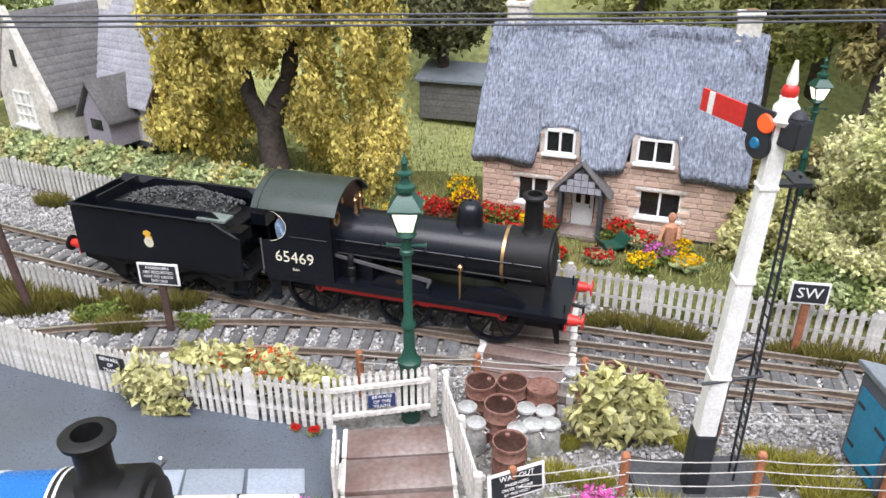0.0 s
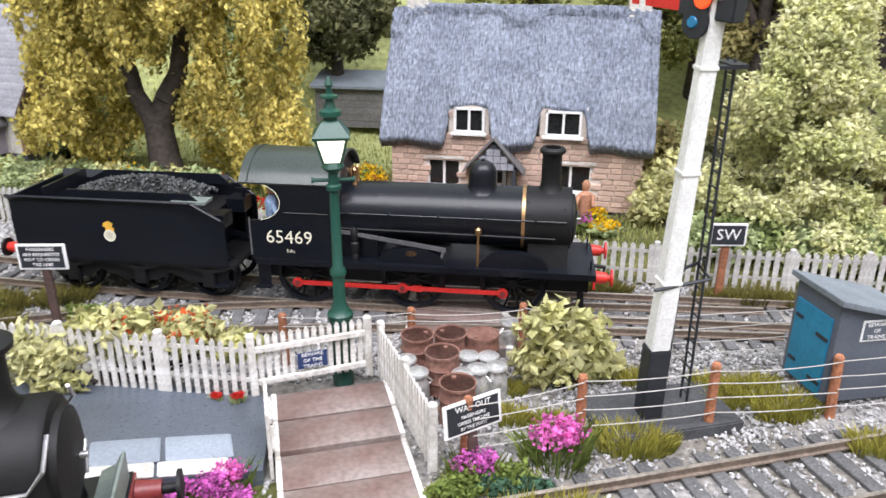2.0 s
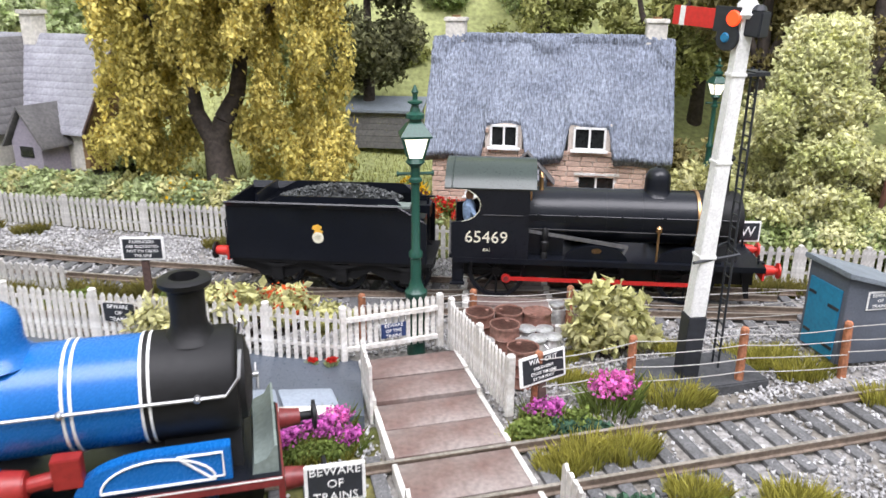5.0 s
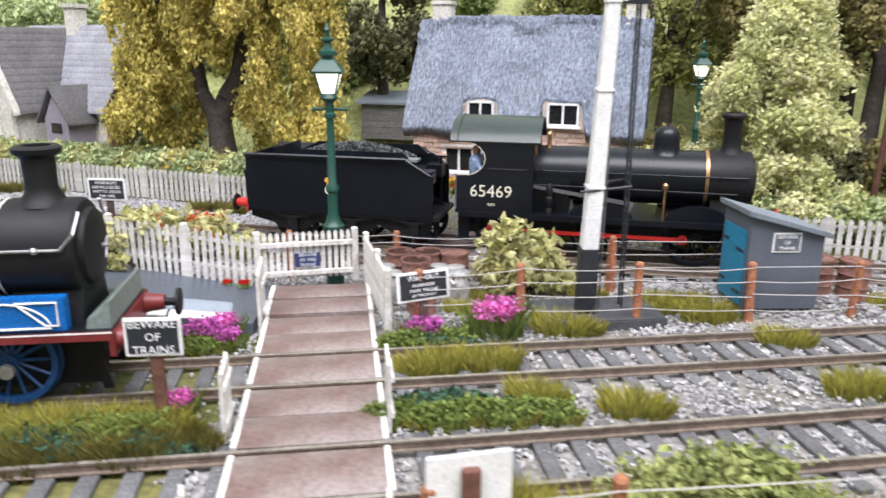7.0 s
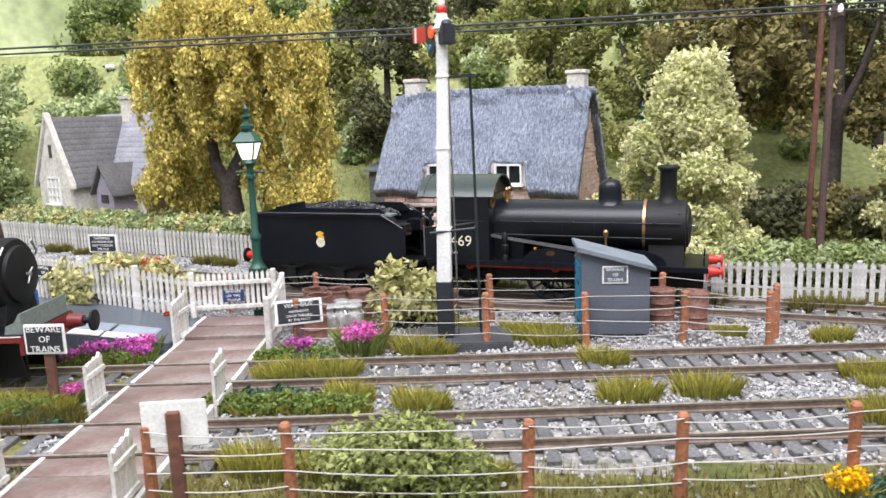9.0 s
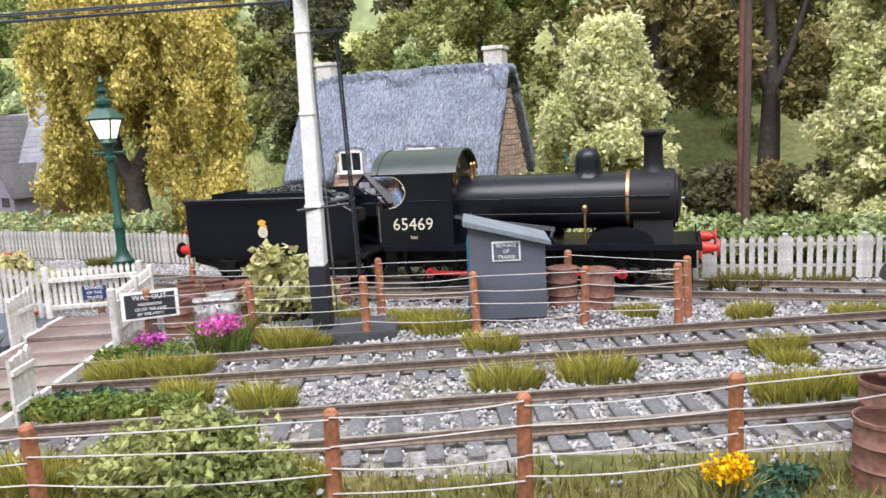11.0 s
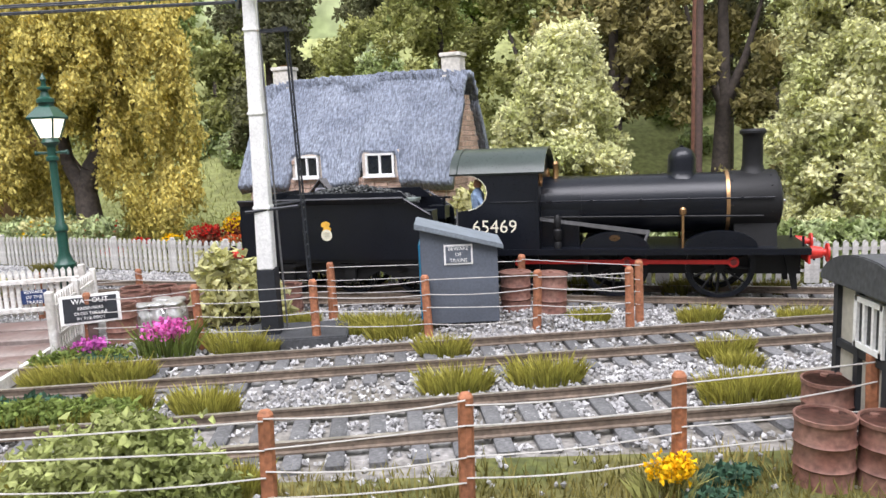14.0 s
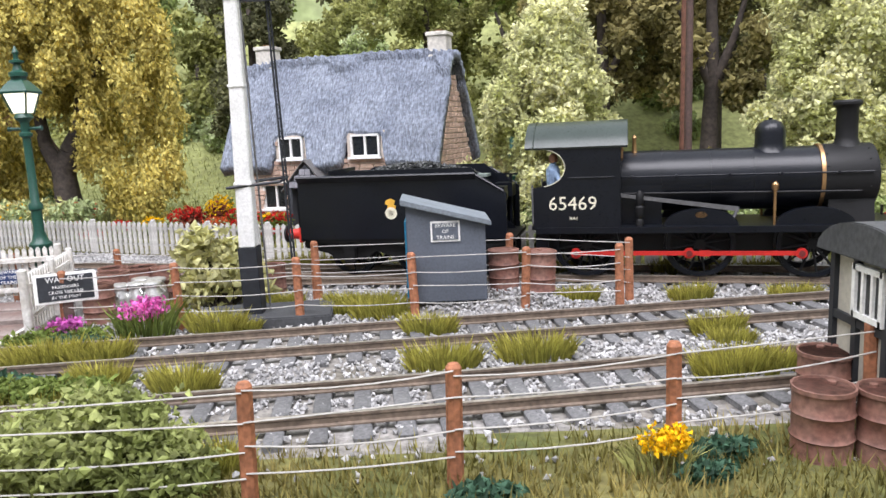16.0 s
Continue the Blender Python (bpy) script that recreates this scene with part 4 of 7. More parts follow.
picket_run("picket_fence", [(-21.5, 20.7), (-18, 19.5), (-14.8, 18.5), (-12.6, 17.75), (-9.9, 16.95), (-7.4, 16.4), (-5.0, 16.12), (-2.95, 16.15)], 1.6, 0.21, 0.12, WHITE_WORN, plat_z, "leaning white picket fence along the platform", "picket fences")
picket_run("picket_fence", [(-20, 25.6), (-15.5, 24.3), (-12.9, 23.4)], 1.3, 0.3, 0.17, GREY_PICKET, 0.0, "short grey picket fence beside the curved track", "picket fences")
far_pts = [(x, far_fence(x)) for x in (-30, -26.5, -23, -19.5, -16, -12, -8, -4.5, -1, 2, 5, 7.8, 10.6, 12.8, 15, 17.5, 20, 22.5, 25, 28, 31)]
picket_run("picket_fence", far_pts, 1.5, 0.3, 0.18, GREY_PICKET, 0.1, "long weathered picket fence in front of the gardens", "picket fences")
picket_run("picket_fence", [(0.45, 16.9), (0.95, 14.9), (1.4, 12.9)], 1.6, 0.22, 0.12, WHITE_WORN, 0.3, "white picket fence beside the foot crossing", "picket fences")
part("fence_post", Geo().box(0, 0, 0, 0.22, 0.2, 1.75, c=0.04), WHITE_WORN, bpy.data.objects["picket_fence.003"], at=cm(1.42, 12.8, 0.3))

gate = thing("crossing_gate", -2.87, 16.25, 0.4, 12.9, "white wooden picket gate with blue warning sign", "gate")
for x in (0.05, 3.1):
    part("gate_post", Geo().box(x, 0, 0, 0.2, 0.2, 1.75, c=0.03), WHITE_WORN, gate)
for z in (0.28, 1.22):
    part("gate_rail", Geo().box(1.58, -0.03, z, 2.9, 0.1, 0.15, c=0.02), WHITE_WORN, gate)
gp = Geo().prism([(-0.06, 0.15), (0.06, 0.15), (0.06, 1.6), (0, 1.68), (-0.06, 1.6)], 0.03, 0.1, "y").mesh("picket", WHITE_WORN)
for i in range(14):
    part("picket", gp, None, gate, at=cm(0.27 + i * 0.202, 0, 0))


def lettered_board(name, w, h, lines, x, y, z, rz, board_mat, post=None, post_mat=None, size=0.16, label="", frame_mat=None, tilt=0, parent=None, group="signs", dy=None):
    """A small sign board with raised lettering, on its own post or fixed to a thing."""
    t = thing(name, x, y, z, rz, label, "sign", group, rx=tilt) if parent is None else part("sign_board", Geo().box(0, 0, 0, 0.01, 0.01, 0.01), board_mat, parent, at=cm(x, y, z, tilt, 0, rz))
    fm = frame_mat or WHITE
    if parent is None:
        part("board", Geo().box(0, 0.03, 0, w, 0.06, h), fm, t, "white-edged sign board", bevel=0.02)
    else:
        part("board", Geo().box(0, 0.012, 0, w, 0.02, h), fm, t)
    part("panel", Geo().box(0, -0.008, h * 0.09, w * 0.88, 0.012, h * 0.82), board_mat, t)
    n = len(lines)
    for i, s in enumerate(lines):
        part("lettering", text_mesh(s, size, WHITE), None, t, "white lettering", at=cm(0, -0.018, h * 0.5 + (n / 2 - 0.5 - i) * (dy or size * 1.12)))
    if post:
        part("post", Geo().box(0, 0.13, -post, 0.26, 0.14, post + h * 0.8, c=0.02), post_mat, t, "brown sign post")
    return t


lettered_board("sign_on_gate", 0.78, 0.46, ["BEWARE", "OF THE", "TRAINS"], 1.58, -0.09, 0.55, 0, SIGN_BLUE, size=0.15, parent=gate, frame_mat=SIGN_BLUE)
lettered_board("warning_sign", 0.95, 0.56, ["BEWARE", "OF", "TRAINS"], -9.15, 16.7, plat_z(-9.15) + 0.75, -16, SIGN_BLACK, size=0.17, label="dark warning sign fixed to the white picket fence", frame_mat=SIGN_BLACK)
lettered_board("warning_sign", 1.14, 0.84, ["BEWARE", "OF", "TRAINS"], -3.05, 8.05, 1.63, 4, SIGN_BLACK, 1.75, RUST_TRUNK, 0.25, "black and white warning sign on a brown post")
lettered_board("warning_sign", 1.25, 0.95, [], 3.08, 3.2, 1.4, 192, SIGN_BLACK, 1.5, RUST_TRUNK, 0.25, "white-backed warning sign on a brown post, seen from behind")
lettered_board("line_sign", 1.5, 0.85, ["PASSENGERS", "ARE REQUESTED", "NOT TO CROSS", "THE LINE"], -9.6, 21.6, 2.0, -6, SIGN_BLACK, 2.1, POLE_BROWN, 0.15, "black and white passenger sign on a wooden post")
lettered_board("whistle_sign", 1.25, 0.82, ["SW"], 12.45, 21.15, 1.95, -8, SIGN_BLACK, 2.0, RUST_POST, 0.55, "black and white SW board on a rusty post")
wo = lettered_board("way_out_sign", 1.55, 0.82, [], 2.4, 13.05, 1.05, 24, SIGN_BLACK, 1.0, POLE_BROWN, 0.17, "black way out board with white edge", tilt=-8)
for words, size, zz in (("WAY OUT", 0.2, 0.64), ("PASSENGERS", 0.115, 0.44), ("CROSS THE LINE", 0.115, 0.3), ("BY THE FOOT", 0.115, 0.16)):
    part("lettering", text_mesh(words, size, WHITE), None, wo, "white lettering", at=cm(0.0, -0.018, zz))


def wing(x, y, rz, h=1.65, n=4):
    t = thing("wing_fence", x, y, 0, rz, "short white wing fence at the edge of the crossing", "fence", "wing fences")
    for i in range(n):
        part("picket", Geo().prism([(-0.1, 0), (0.1, 0), (0.1, h * 0.93), (0, h - 0.06 * i), (-0.1, h * 0.93)], -0.04, 0.04, "y"), WHITE_WORN, t, at=cm(i * 0.25, 0, 0))
    for z in (0.35, 1.15):
        part("fence_rail", Geo().box(0.37, 0.07, z, 0.95, 0.06, 0.12), WHITE_WORN, t)


wing(-1.68, 8.25, -83)
wing(1.62, 8.65, -83)
wing(1.95, 3.4, -83)
wing(-1.05, 3.5, -83)
wing(-2.32, 14.6, -83, 1.85, 6)


# ---- wire fences: rusty posts, pale wires ----
def wire_fence(pts, label, h=1.9, levels=(0.55, 0.95, 1.35, 1.75)):
    t = thing("wire_fence", 0, 0, 0, 0, label, "fence", "wire fences")
    tops = []
    for x, y in pts:
        lx, ly = random.uniform(-0.07, 0.07), random.uniform(-0.05, 0.05)
        tops.append((x, y, lx, ly))
        g = Geo().tube((x, y, -0.1), (x + lx, y + ly, h - 0.06), 0.13, 0.12, 8).tube((x + lx, y + ly, h - 0.06), (x + lx, y + ly, h), 0.12, 0.08, 8)
        part("post", g, RUST_POST, t)
    for lv in levels:
        for (x0, y0, a0, b0), (x1, y1, a1, b1) in zip(tops, tops[1:]):
            k = lv / h
            j = random.uniform(-0.06, 0.06)
            p = [(x0 + a0 * k, y0 + b0 * k - 0.12, lv + j), (x1 + a1 * k, y1 + b1 * k - 0.12, lv + random.uniform(-0.06, 0.06))]
            sag = random.uniform(0.0, 0.1)
            m = [((p[0][0] * (1 - s) + p[1][0] * s), (p[0][1] * (1 - s) + p[1][1] * s), p[0][2] * (1 - s) + p[1][2] * s - 4 * sag * s * (1 - s)) for s in (0, 0.2, 0.4, 0.6, 0.8, 1)]
            part("wire", Geo().path(m, 0.015, 5), WIRE, t)


wire_fence([(2.2, 13.2), (5.15, 13.8), (8.5, 13.9), (11.75, 13.85), (14.85, 14.1), (17.5, 14.0)], "wire fence with rusty brown posts beside the signal")
wire_fence([(8.5, 16.8), (14.6, 16.9), (18.0, 15.0)], "short wire fence with rusty posts behind the hut")
wire_fence([(-2.2, 18.3), (1.45, 18.2), (4.7, 18.1), (8.4, 16.9)], "low wire fence behind the drums and bush", 1.7, (0.9, 1.3, 1.6))
wire_fence([(2.5, 3.1), (5.3, 3.35), (9.9, 3.6), (12.85, 4.1), (16.3, 4.8), (19.75, 5.5)], "wire fence with rusty brown posts along the near edge", 1.88)
bpy.data.objects["wire_fence.003"]["label"] = "wire fence with orange-brown posts at the near edge"


# ---- semaphore signal ----
sig = thing("semaphore_signal", 7.1, 14.4, 0, 0, "white signal post with red arm and black ladder", "signal", rx=2.2)
part("post", Geo().add([(a * 0.235, b * 0.235, 2.2) for a, b in ((-1, -1), (1, -1), (1, 1), (-1, 1))] + [(a * 0.165 + 0.22, b * 0.165, 10.6) for a, b in ((-1, -1), (1, -1), (1, 1), (-1, 1))], [(3, 2, 1, 0), (4, 5, 6, 7)] + [(i, (i + 1) % 4, (i + 1) % 4 + 4, i + 4) for i in range(4)]), WHITE, sig, "white tapered post", bevel=0.03)
part("post_foot", Geo().box(0, 0, 0.25, 0.53, 0.53, 1.95), SIGN_BLACK, sig, "black painted post foot", bevel=0.02)
for z in (3.95, 6.6, 8.85):
    part("collar", Geo().box((z - 2.2) * 0.026, 0, z, 0.57 - z * 0.018, 0.57 - z * 0.018, 0.1), WHITE, sig, bevel=0.02)
part("finial", Geo().lathe([(0.28, 10.25), (0.34, 10.35), (0.25, 10.45), (0.25, 10.6), (0.17, 10.7), (0.17, 10.8)], 14, Matrix.Translation((0.22, 0, 0))), WHITE, sig, "white post cap")
part("finial_ball", Geo().lathe([(0.06, 10.75), (0.14, 10.8), (0.17, 10.9), (0.14, 11.0), (0.08, 11.05)], 14, Matrix.Translation((0.22, 0, 0))), RED, sig, "red finial ball")
part("finial_spike", Geo().lathe([(0.1, 11.03), (0.11, 11.12), (0.03, 11.5)], 12, Matrix.Translation((0.22, 0, 0))), WHITE, sig, "white spike")
HEAD = cm(0.24, 0, 10.2, 0, 2, -62)
arm = part("arm", Geo().box(-1.3, -0.3, -0.24, 1.3, 0.05, 0.48), RED, sig, "red arm with white stripe", at=HEAD)
part("arm_stripe", Geo().box(-1.65, -0.33, -0.24, 0.15, 0.03, 0.48), WHITE, arm, "white stripe")
part("arm_stripe_back", Geo().box(-1.65, -0.27, -0.24, 0.15, 0.03, 0.48), SIGN_BLACK, arm)
part("spectacle", Geo().box(-0.35, -0.3, -0.3, 0.7, 0.07, 0.62).lathe([(0.32, -0.04), (0.32, 0.04)], 20, Matrix.Translation((-0.25, -0.3, -0.42)) @ Matrix.Rotation(radians(90), 4, "X")), SIGN_BLACK, arm, "black spectacle casting", bevel=0.015)
part("red_lens", Geo().lathe([(0.2, -0.02), (0.17, 0.03)], 20, Matrix.Translation((-0.15, -0.35, 0.05)) @ Matrix.Rotation(radians(90), 4, "X")), SIGNAL_GLOW, arm, "lit red lens")
part("blue_lens", Geo().lathe([(0.13, -0.02), (0.1, 0.03)], 16, Matrix.Translation((-0.3, -0.35, -0.42)) @ Matrix.Rotation(radians(90), 4, "X")), BLUE_LENS, arm, "blue-green lens")
part("signal_lamp", Geo().box(0.3, 0.0, -0.35, 0.45, 0.4, 0.6).lathe([(0.2, 0.25), (0.12, 0.4)], 12, Matrix.Translation((0.3, 0, 0))), SIGN_BLACK, arm, "black lamp case", bevel=0.03)
part("upper_bracket", Geo().box(0.6, 0.2, 8.84, 1.1, 0.3, 0.07).box(0.95, 0.4, 8.9, 0.4, 0.7, 0.04), SIGN_BLACK, sig)
part("lower_bracket", Geo().path([(-0.4, -0.28, 3.9), (1.05, -0.05, 4.0), (1.1, 0.75, 4.05), (0.15, 0.3, 4.0)], 0.045), SIGN_BLACK, sig)
lad = part("ladder", Geo().tube((1.15, 0.26, 0.25), (1.0, 0.36, 9.0), 0.035, n=6).tube((1.15, 0.6, 0.25), (1.0, 0.7, 9.0), 0.035, n=6), SIGN_BLACK, sig, "black wire ladder")
for i in range(23):
    z = 0.55 + i * 0.37
    part("rung", Geo().tube((1.15 - 0.017 * z, 0.26 + 0.011 * z, z), (1.15 - 0.017 * z, 0.6 + 0.011 * z, z), 0.024, n=5), SIGN_BLACK, lad)
part("balance_wire", Geo().tube((0.42, 0.1, 0.3), (0.35, 0.1, 9.8), 0.03, n=5), GREY_STEEL, sig)
solid("signal_base", Geo().box(0, 0, -0.1, 3.7, 2.0, 0.36), CONCRETE, "dark concrete slab under the signal post", "slab", at=cm(7.45, 14.55, 0, 0, 0, 6), bevel=0.04)


# ---- gas-style lamps ----
def street_lamp(x, y, z, h, label):
    t = thing("street_lamp", x, y, z, 0, label, "street lamp", "green lamps")
    k = h / 8.6
    L = lambda prof, n=14: Geo().lathe([(r * k, q * k) for r, q in prof], n)
    part("column", L([(0.3, 0), (0.3, 1.85), (0.32, 2.0), (0.36, 2.05), (0.36, 2.2), (0.26, 2.3), (0.22, 2.45), (0.17, 2.6), (0.17, 3.3), (0.22, 3.36), (0.22, 3.5), (0.14, 3.6), (0.125, 5.7), (0.2, 5.75), (0.2, 5.85), (0.14, 5.9), (0.14, 6.2), (0.3, 6.35), (0.22, 6.5), (0.16, 6.52)]), LAMP_GREEN, t, "fluted green column")
    part("ladder_bar", Geo().tube((-0.5 * k, 0, 6.0 * k), (0.5 * k, 0, 6.0 * k), 0.05 * k, n=8).tube((0.5 * k, 0, 6.0 * k), (0.56 * k, 0, 6.0 * k), 0.08 * k, n=8).tube((-0.56 * k, 0, 6.0 * k), (-0.5 * k, 0, 6.0 * k), 0.08 * k, n=8), LAMP_GREEN, t)
    R45 = Matrix.Rotation(radians(45), 4, "Z")
    part("lantern_glass", Geo().lathe([(0.3 * k, 6.5 * k), (0.54 * k, 7.12 * k)], 4, R45), LAMP_GLASS, t, "lit lantern glass")
    for i in range(4):
        a = radians(90 * i)
        part("glazing_bar", Geo().tube((0.31 * k * math.cos(a + math.pi / 4), 0.31 * k * math.sin(a + math.pi / 4), 6.48 * k), (0.55 * k * math.cos(a + math.pi / 4), 0.55 * k * math.sin(a + math.pi / 4), 7.14 * k), 0.035 * k, n=5), LAMP_GREEN, t)
    part("lantern_roof", Geo().lathe([(0.64 * k, 7.11 * k), (0.66 * k, 7.18 * k), (0.34 * k, 7.5 * k), (0.24 * k, 7.56 * k), (0.24 * k, 7.68 * k)], 4, R45), LAMP_GREEN, t, "green lantern roof")
    part("lantern_finial", L([(0.28, 7.66), (0.28, 7.78), (0.16, 7.85), (0.1, 8.05), (0.22, 8.1), (0.22, 8.16), (0.08, 8.2), (0.07, 8.35), (0.11, 8.42), (0.02, 8.62)]), LAMP_GREEN, t)


street_lamp(-0.55, 17.25, 0, 8.35, "dark green lamp post with a lit lantern behind the gate")
street_lamp(15.9, 31.0, 0.9, 7.2, "dark green lamp post with lit lantern near the cottage")


# ---- hut, drums, churns ----
hut = thing("lamp_hut", 11.6, 14.05, 0.42, 2, "grey wooden hut with sloping roof and blue door", "hut")
part("wall", Geo().prism([(0, 0), (2.2, 0), (2.2, 2.2), (0, 2.8)], 0, 1.75, "y"), HUT_GREY, hut, "grey painted walls", bevel=0.02)
part("roof", Geo().prism([(-0.14, 2.79), (2.36, 2.13), (2.36, 2.27), (-0.14, 2.95)], -0.16, 1.9, "y"), HUT_ROOF, hut, "pale grey felt roof", bevel=0.02)
d = part("door", Geo().box(-0.03, 0.87, 0.1, 0.06, 1.4, 2.2), DOOR_BLUE, hut, "bright blue plank door", bevel=0.015)
for z in (0.4, 1.65):
    part("hinge", Geo().box(-0.07, 0.4, z, 0.03, 0.45, 0.09), SIGN_BLACK, d)
    part("hinge", Geo().box(-0.07, 1.35, z + 0.15, 0.03, 0.3, 0.09), SIGN_BLACK, d)
lettered_board("hut_sign", 0.82, 0.58, ["BEWARE", "OF", "TRAINS"], 1.08, -0.03, 1.72, 0, HUT_GREY, size=0.15, parent=hut, frame_mat=WHITE, dy=0.17)


def drum_thing():
    t = thing("oil_drum", 0, 0, 0, 0, "rusty brown oil drum on the ground", "drum", "oil drums")
    part("body", Geo().lathe([(0.45, 0), (0.47, 0.03), (0.45, 0.06), (0.45, 0.36), (0.48, 0.39), (0.45, 0.43), (0.45, 0.74), (0.48, 0.78), (0.45, 0.82), (0.45, 1.12), (0.47, 1.15)], 22), DRUM, t)
    part("lid", Geo().lathe([(0.475, 1.12), (0.475, 1.19), (0.44, 1.19), (0.43, 1.15), (0.02, 1.15)], 22), DRUM, t, "dusty drum lid")
    part("bung", Geo().lathe([(0.07, 1.14), (0.07, 1.19)], 8, Matrix.Translation((0.25, 0.1, 0))), DRUM, t)
    return t


first_drum = drum_thing()
first_drum.matrix_basis = cm(1.55, 17.6, 0)
for x, y, z, rx, rz in ((2.1, 16.45, 0.05, 0, 40), (2.3, 14.95, 0, 0, 80), (2.5, 17.6, 0, 0, 130), (3.4, 17.35, 0, 3, 200), (14.35, 15.3, 0.46, 0, 20), (15.4, 15.2, 0.4, 2, 70), (5.7, 18.3, 0, 0, 100), (6.7, 18.1, -0.2, 0, 10), (19.4, 6.35, -0.05, 0, 60), (18.6, 4.8, -0.1, 0, 15), (19.5, 4.55, -0.1, 0, 100)):
    copy_thing(first_drum, cm(x, y, z, rx, 0, rz))


def churn_thing():
    t = thing("milk_churn", 0, 0, 0, 0, "dull metal milk churn standing by the drums", "milk churn", "milk churns")
    part("body", Geo().lathe([(0.3, 0), (0.32, 0.04), (0.31, 0.5), (0.29, 0.6), (0.22, 0.75), (0.21, 0.85), (0.25, 0.88)], 18), CHURN, t)
    part("lid", Geo().lathe([(0.27, 0.86), (0.3, 0.92), (0.28, 0.97), (0.1, 1.0), (0.02, 1.01)], 18), CHURN, t, "pale domed lid")
    for s in (-1, 1):
        part("handle", Geo().path([(s * 0.29, 0, 0.58), (s * 0.38, 0, 0.66), (s * 0.24, 0, 0.78)], 0.03), CHURN, t)
    return t


first_churn = churn_thing()
first_churn.matrix_basis = cm(1.15, 16.65, 0)
for i, (x, y) in enumerate(((1.4, 15.95), (2.85, 16.65), (3.4, 16.55), (2.55, 15.75), (3.0, 15.95), (3.5, 16.0), (4.4, 18.5))):
    copy_thing(first_churn, cm(x, y, 0, 0, 0, 35 * i))


# ---- blue engine, standing on the front track ----
def engine_blue():
    e = thing("tank_locomotive", -5.7, track_front(-5.7) - 0.1, 0.3, 6.7, "blue model engine with lined boiler, standing at the platform", "locomotive")
    P = lambda name, g, m, label="", bevel=0.0: part(name, g, m, e, label, bevel)
    zc, r = 3.2, 1.05
    P("boiler", turned([(0.5, -9.5), (r, -9.5), (r, -0.85), (0.5, -0.85)], 0, zc, 40), BLUE, "glossy blue boiler")
    P("smokebox", turned([(0.5, -0.85), (r + 0.02, -0.85), (r + 0.02, 0.72), (r - 0.04, 0.8), (0.85, 0.84), (0.82, 0.95), (0.5, 1.05), (0.05, 1.08)], 0, zc, 40), BLACK_MATT, "matt black smokebox")
    for x in (-0.75, -2.05, -3.7, -5.6):
        P("boiler_band", turned([(r, x), (r + 0.025, x), (r + 0.025, x + 0.05), (r, x + 0.05)], 0, zc, 40), WHITE, "white lining band")
        P("boiler_band", turned([(r, x - 0.14), (r + 0.025, x - 0.14), (r + 0.025, x - 0.09), (r, x - 0.09)], 0, zc, 40), WHITE, "white lining band")
    P("chimney", Geo().lathe([(0.55, 4.15), (0.45, 4.25), (0.36, 4.4), (0.33, 4.55), (0.34, 5.15), (0.48, 5.25), (0.5, 5.35), (0.42, 5.4), (0.28, 5.4), (0.26, 5.0), (0.01, 5.0)], 28), BLACK_MATT, "black flared chimney")
    P("dome", Geo().lathe([(0.8, 4.1), (0.62, 4.25), (0.55, 4.45), (0.55, 4.75), (0.5, 4.95), (0.35, 5.1), (0.15, 5.16), (0.01, 5.17)], 28, Matrix.Translation((-3.4, 0, 0))), BLUE, "blue dome")
    for s in (-1, 1):
        P("handrail", Geo().path([(-8, s * 1.12, 3.4), (0.6, s * 1.12, 3.4), (0.85, s * 1.05, 3.7), (0.9, s * 0.7, 4.1)], 0.035), STEEL, "steel handrail")
        for x in (-6, -4.2, -2.2, 0.1):
            P("handrail_knob", Geo().lathe([(0.02, -0.08), (0.07, -0.04), (0.07, 0.04), (0.02, 0.08)], 10, Matrix.Translation((x, s * 1.12, 3.4)) @ Matrix.Rotation(radians(90), 4, "X")), STEEL)
        for x, rr in ((-0.7, 1.05), (-4.6, 1.05), (-7.6, 1.0)):
            arc = [(x - 1.45, 1.72)] + [(x + 1.4 * rr * math.cos(math.pi - a * math.pi / 16), 1.72 + 0.72 * math.sin(a * math.pi / 16)) for a in range(9)] + [(x + 1.3, 2.45), (x + 1.3, 1.72)]
            P("splasher", Geo().prism(arc, s * 1.0, s * 1.28, "y"), BLUE, "blue splasher with white lining", bevel=0.02)
            inner = [(x - 1.0 * math.cos(a * math.pi / 16), s * 1.3, 1.8 + 0.55 * math.sin(a * math.pi / 16)) for a in range(0, 17)]
            P("splasher_lining", Geo().path(inner + [inner[0]], 0.025, 5), WHITE)
            P("splasher_lining", Geo().path([(x + 0.35, s * 1.3, 2.35), (x + 1.15, s * 1.3, 2.35), (x + 1.15, s * 1.3, 1.85), (x + 0.9, s * 1.3, 1.85), (x + 0.35, s * 1.3, 2.35)], 0.025, 5), WHITE)
        P("buffer_shank", Geo().tube((1.55, s * 1.12, 1.45), (2.0, s * 1.12, 1.45), 0.24, 0.18, 16), MAROON, "maroon buffer shank")
        P("buffer_head", Geo().lathe([(0.1, 0), (0.1, 0.3), (0.33, 0.33), (0.33, 0.4), (0.1, 0.44)], 18, Matrix.Translation((1.95, s * 1.12, 1.45)) @ Matrix.Rotation(radians(90), 4, "Y")), BLACK_MATT)
        P("guard_iron", Geo().prism([(0.9, 1.4), (1.2, 1.4), (1.1, 0.9), (1.25, 0.2), (1.05, 0.2), (0.9, 0.9)], s * 0.8, s * 0.9, "y"), BLACK_MATT)
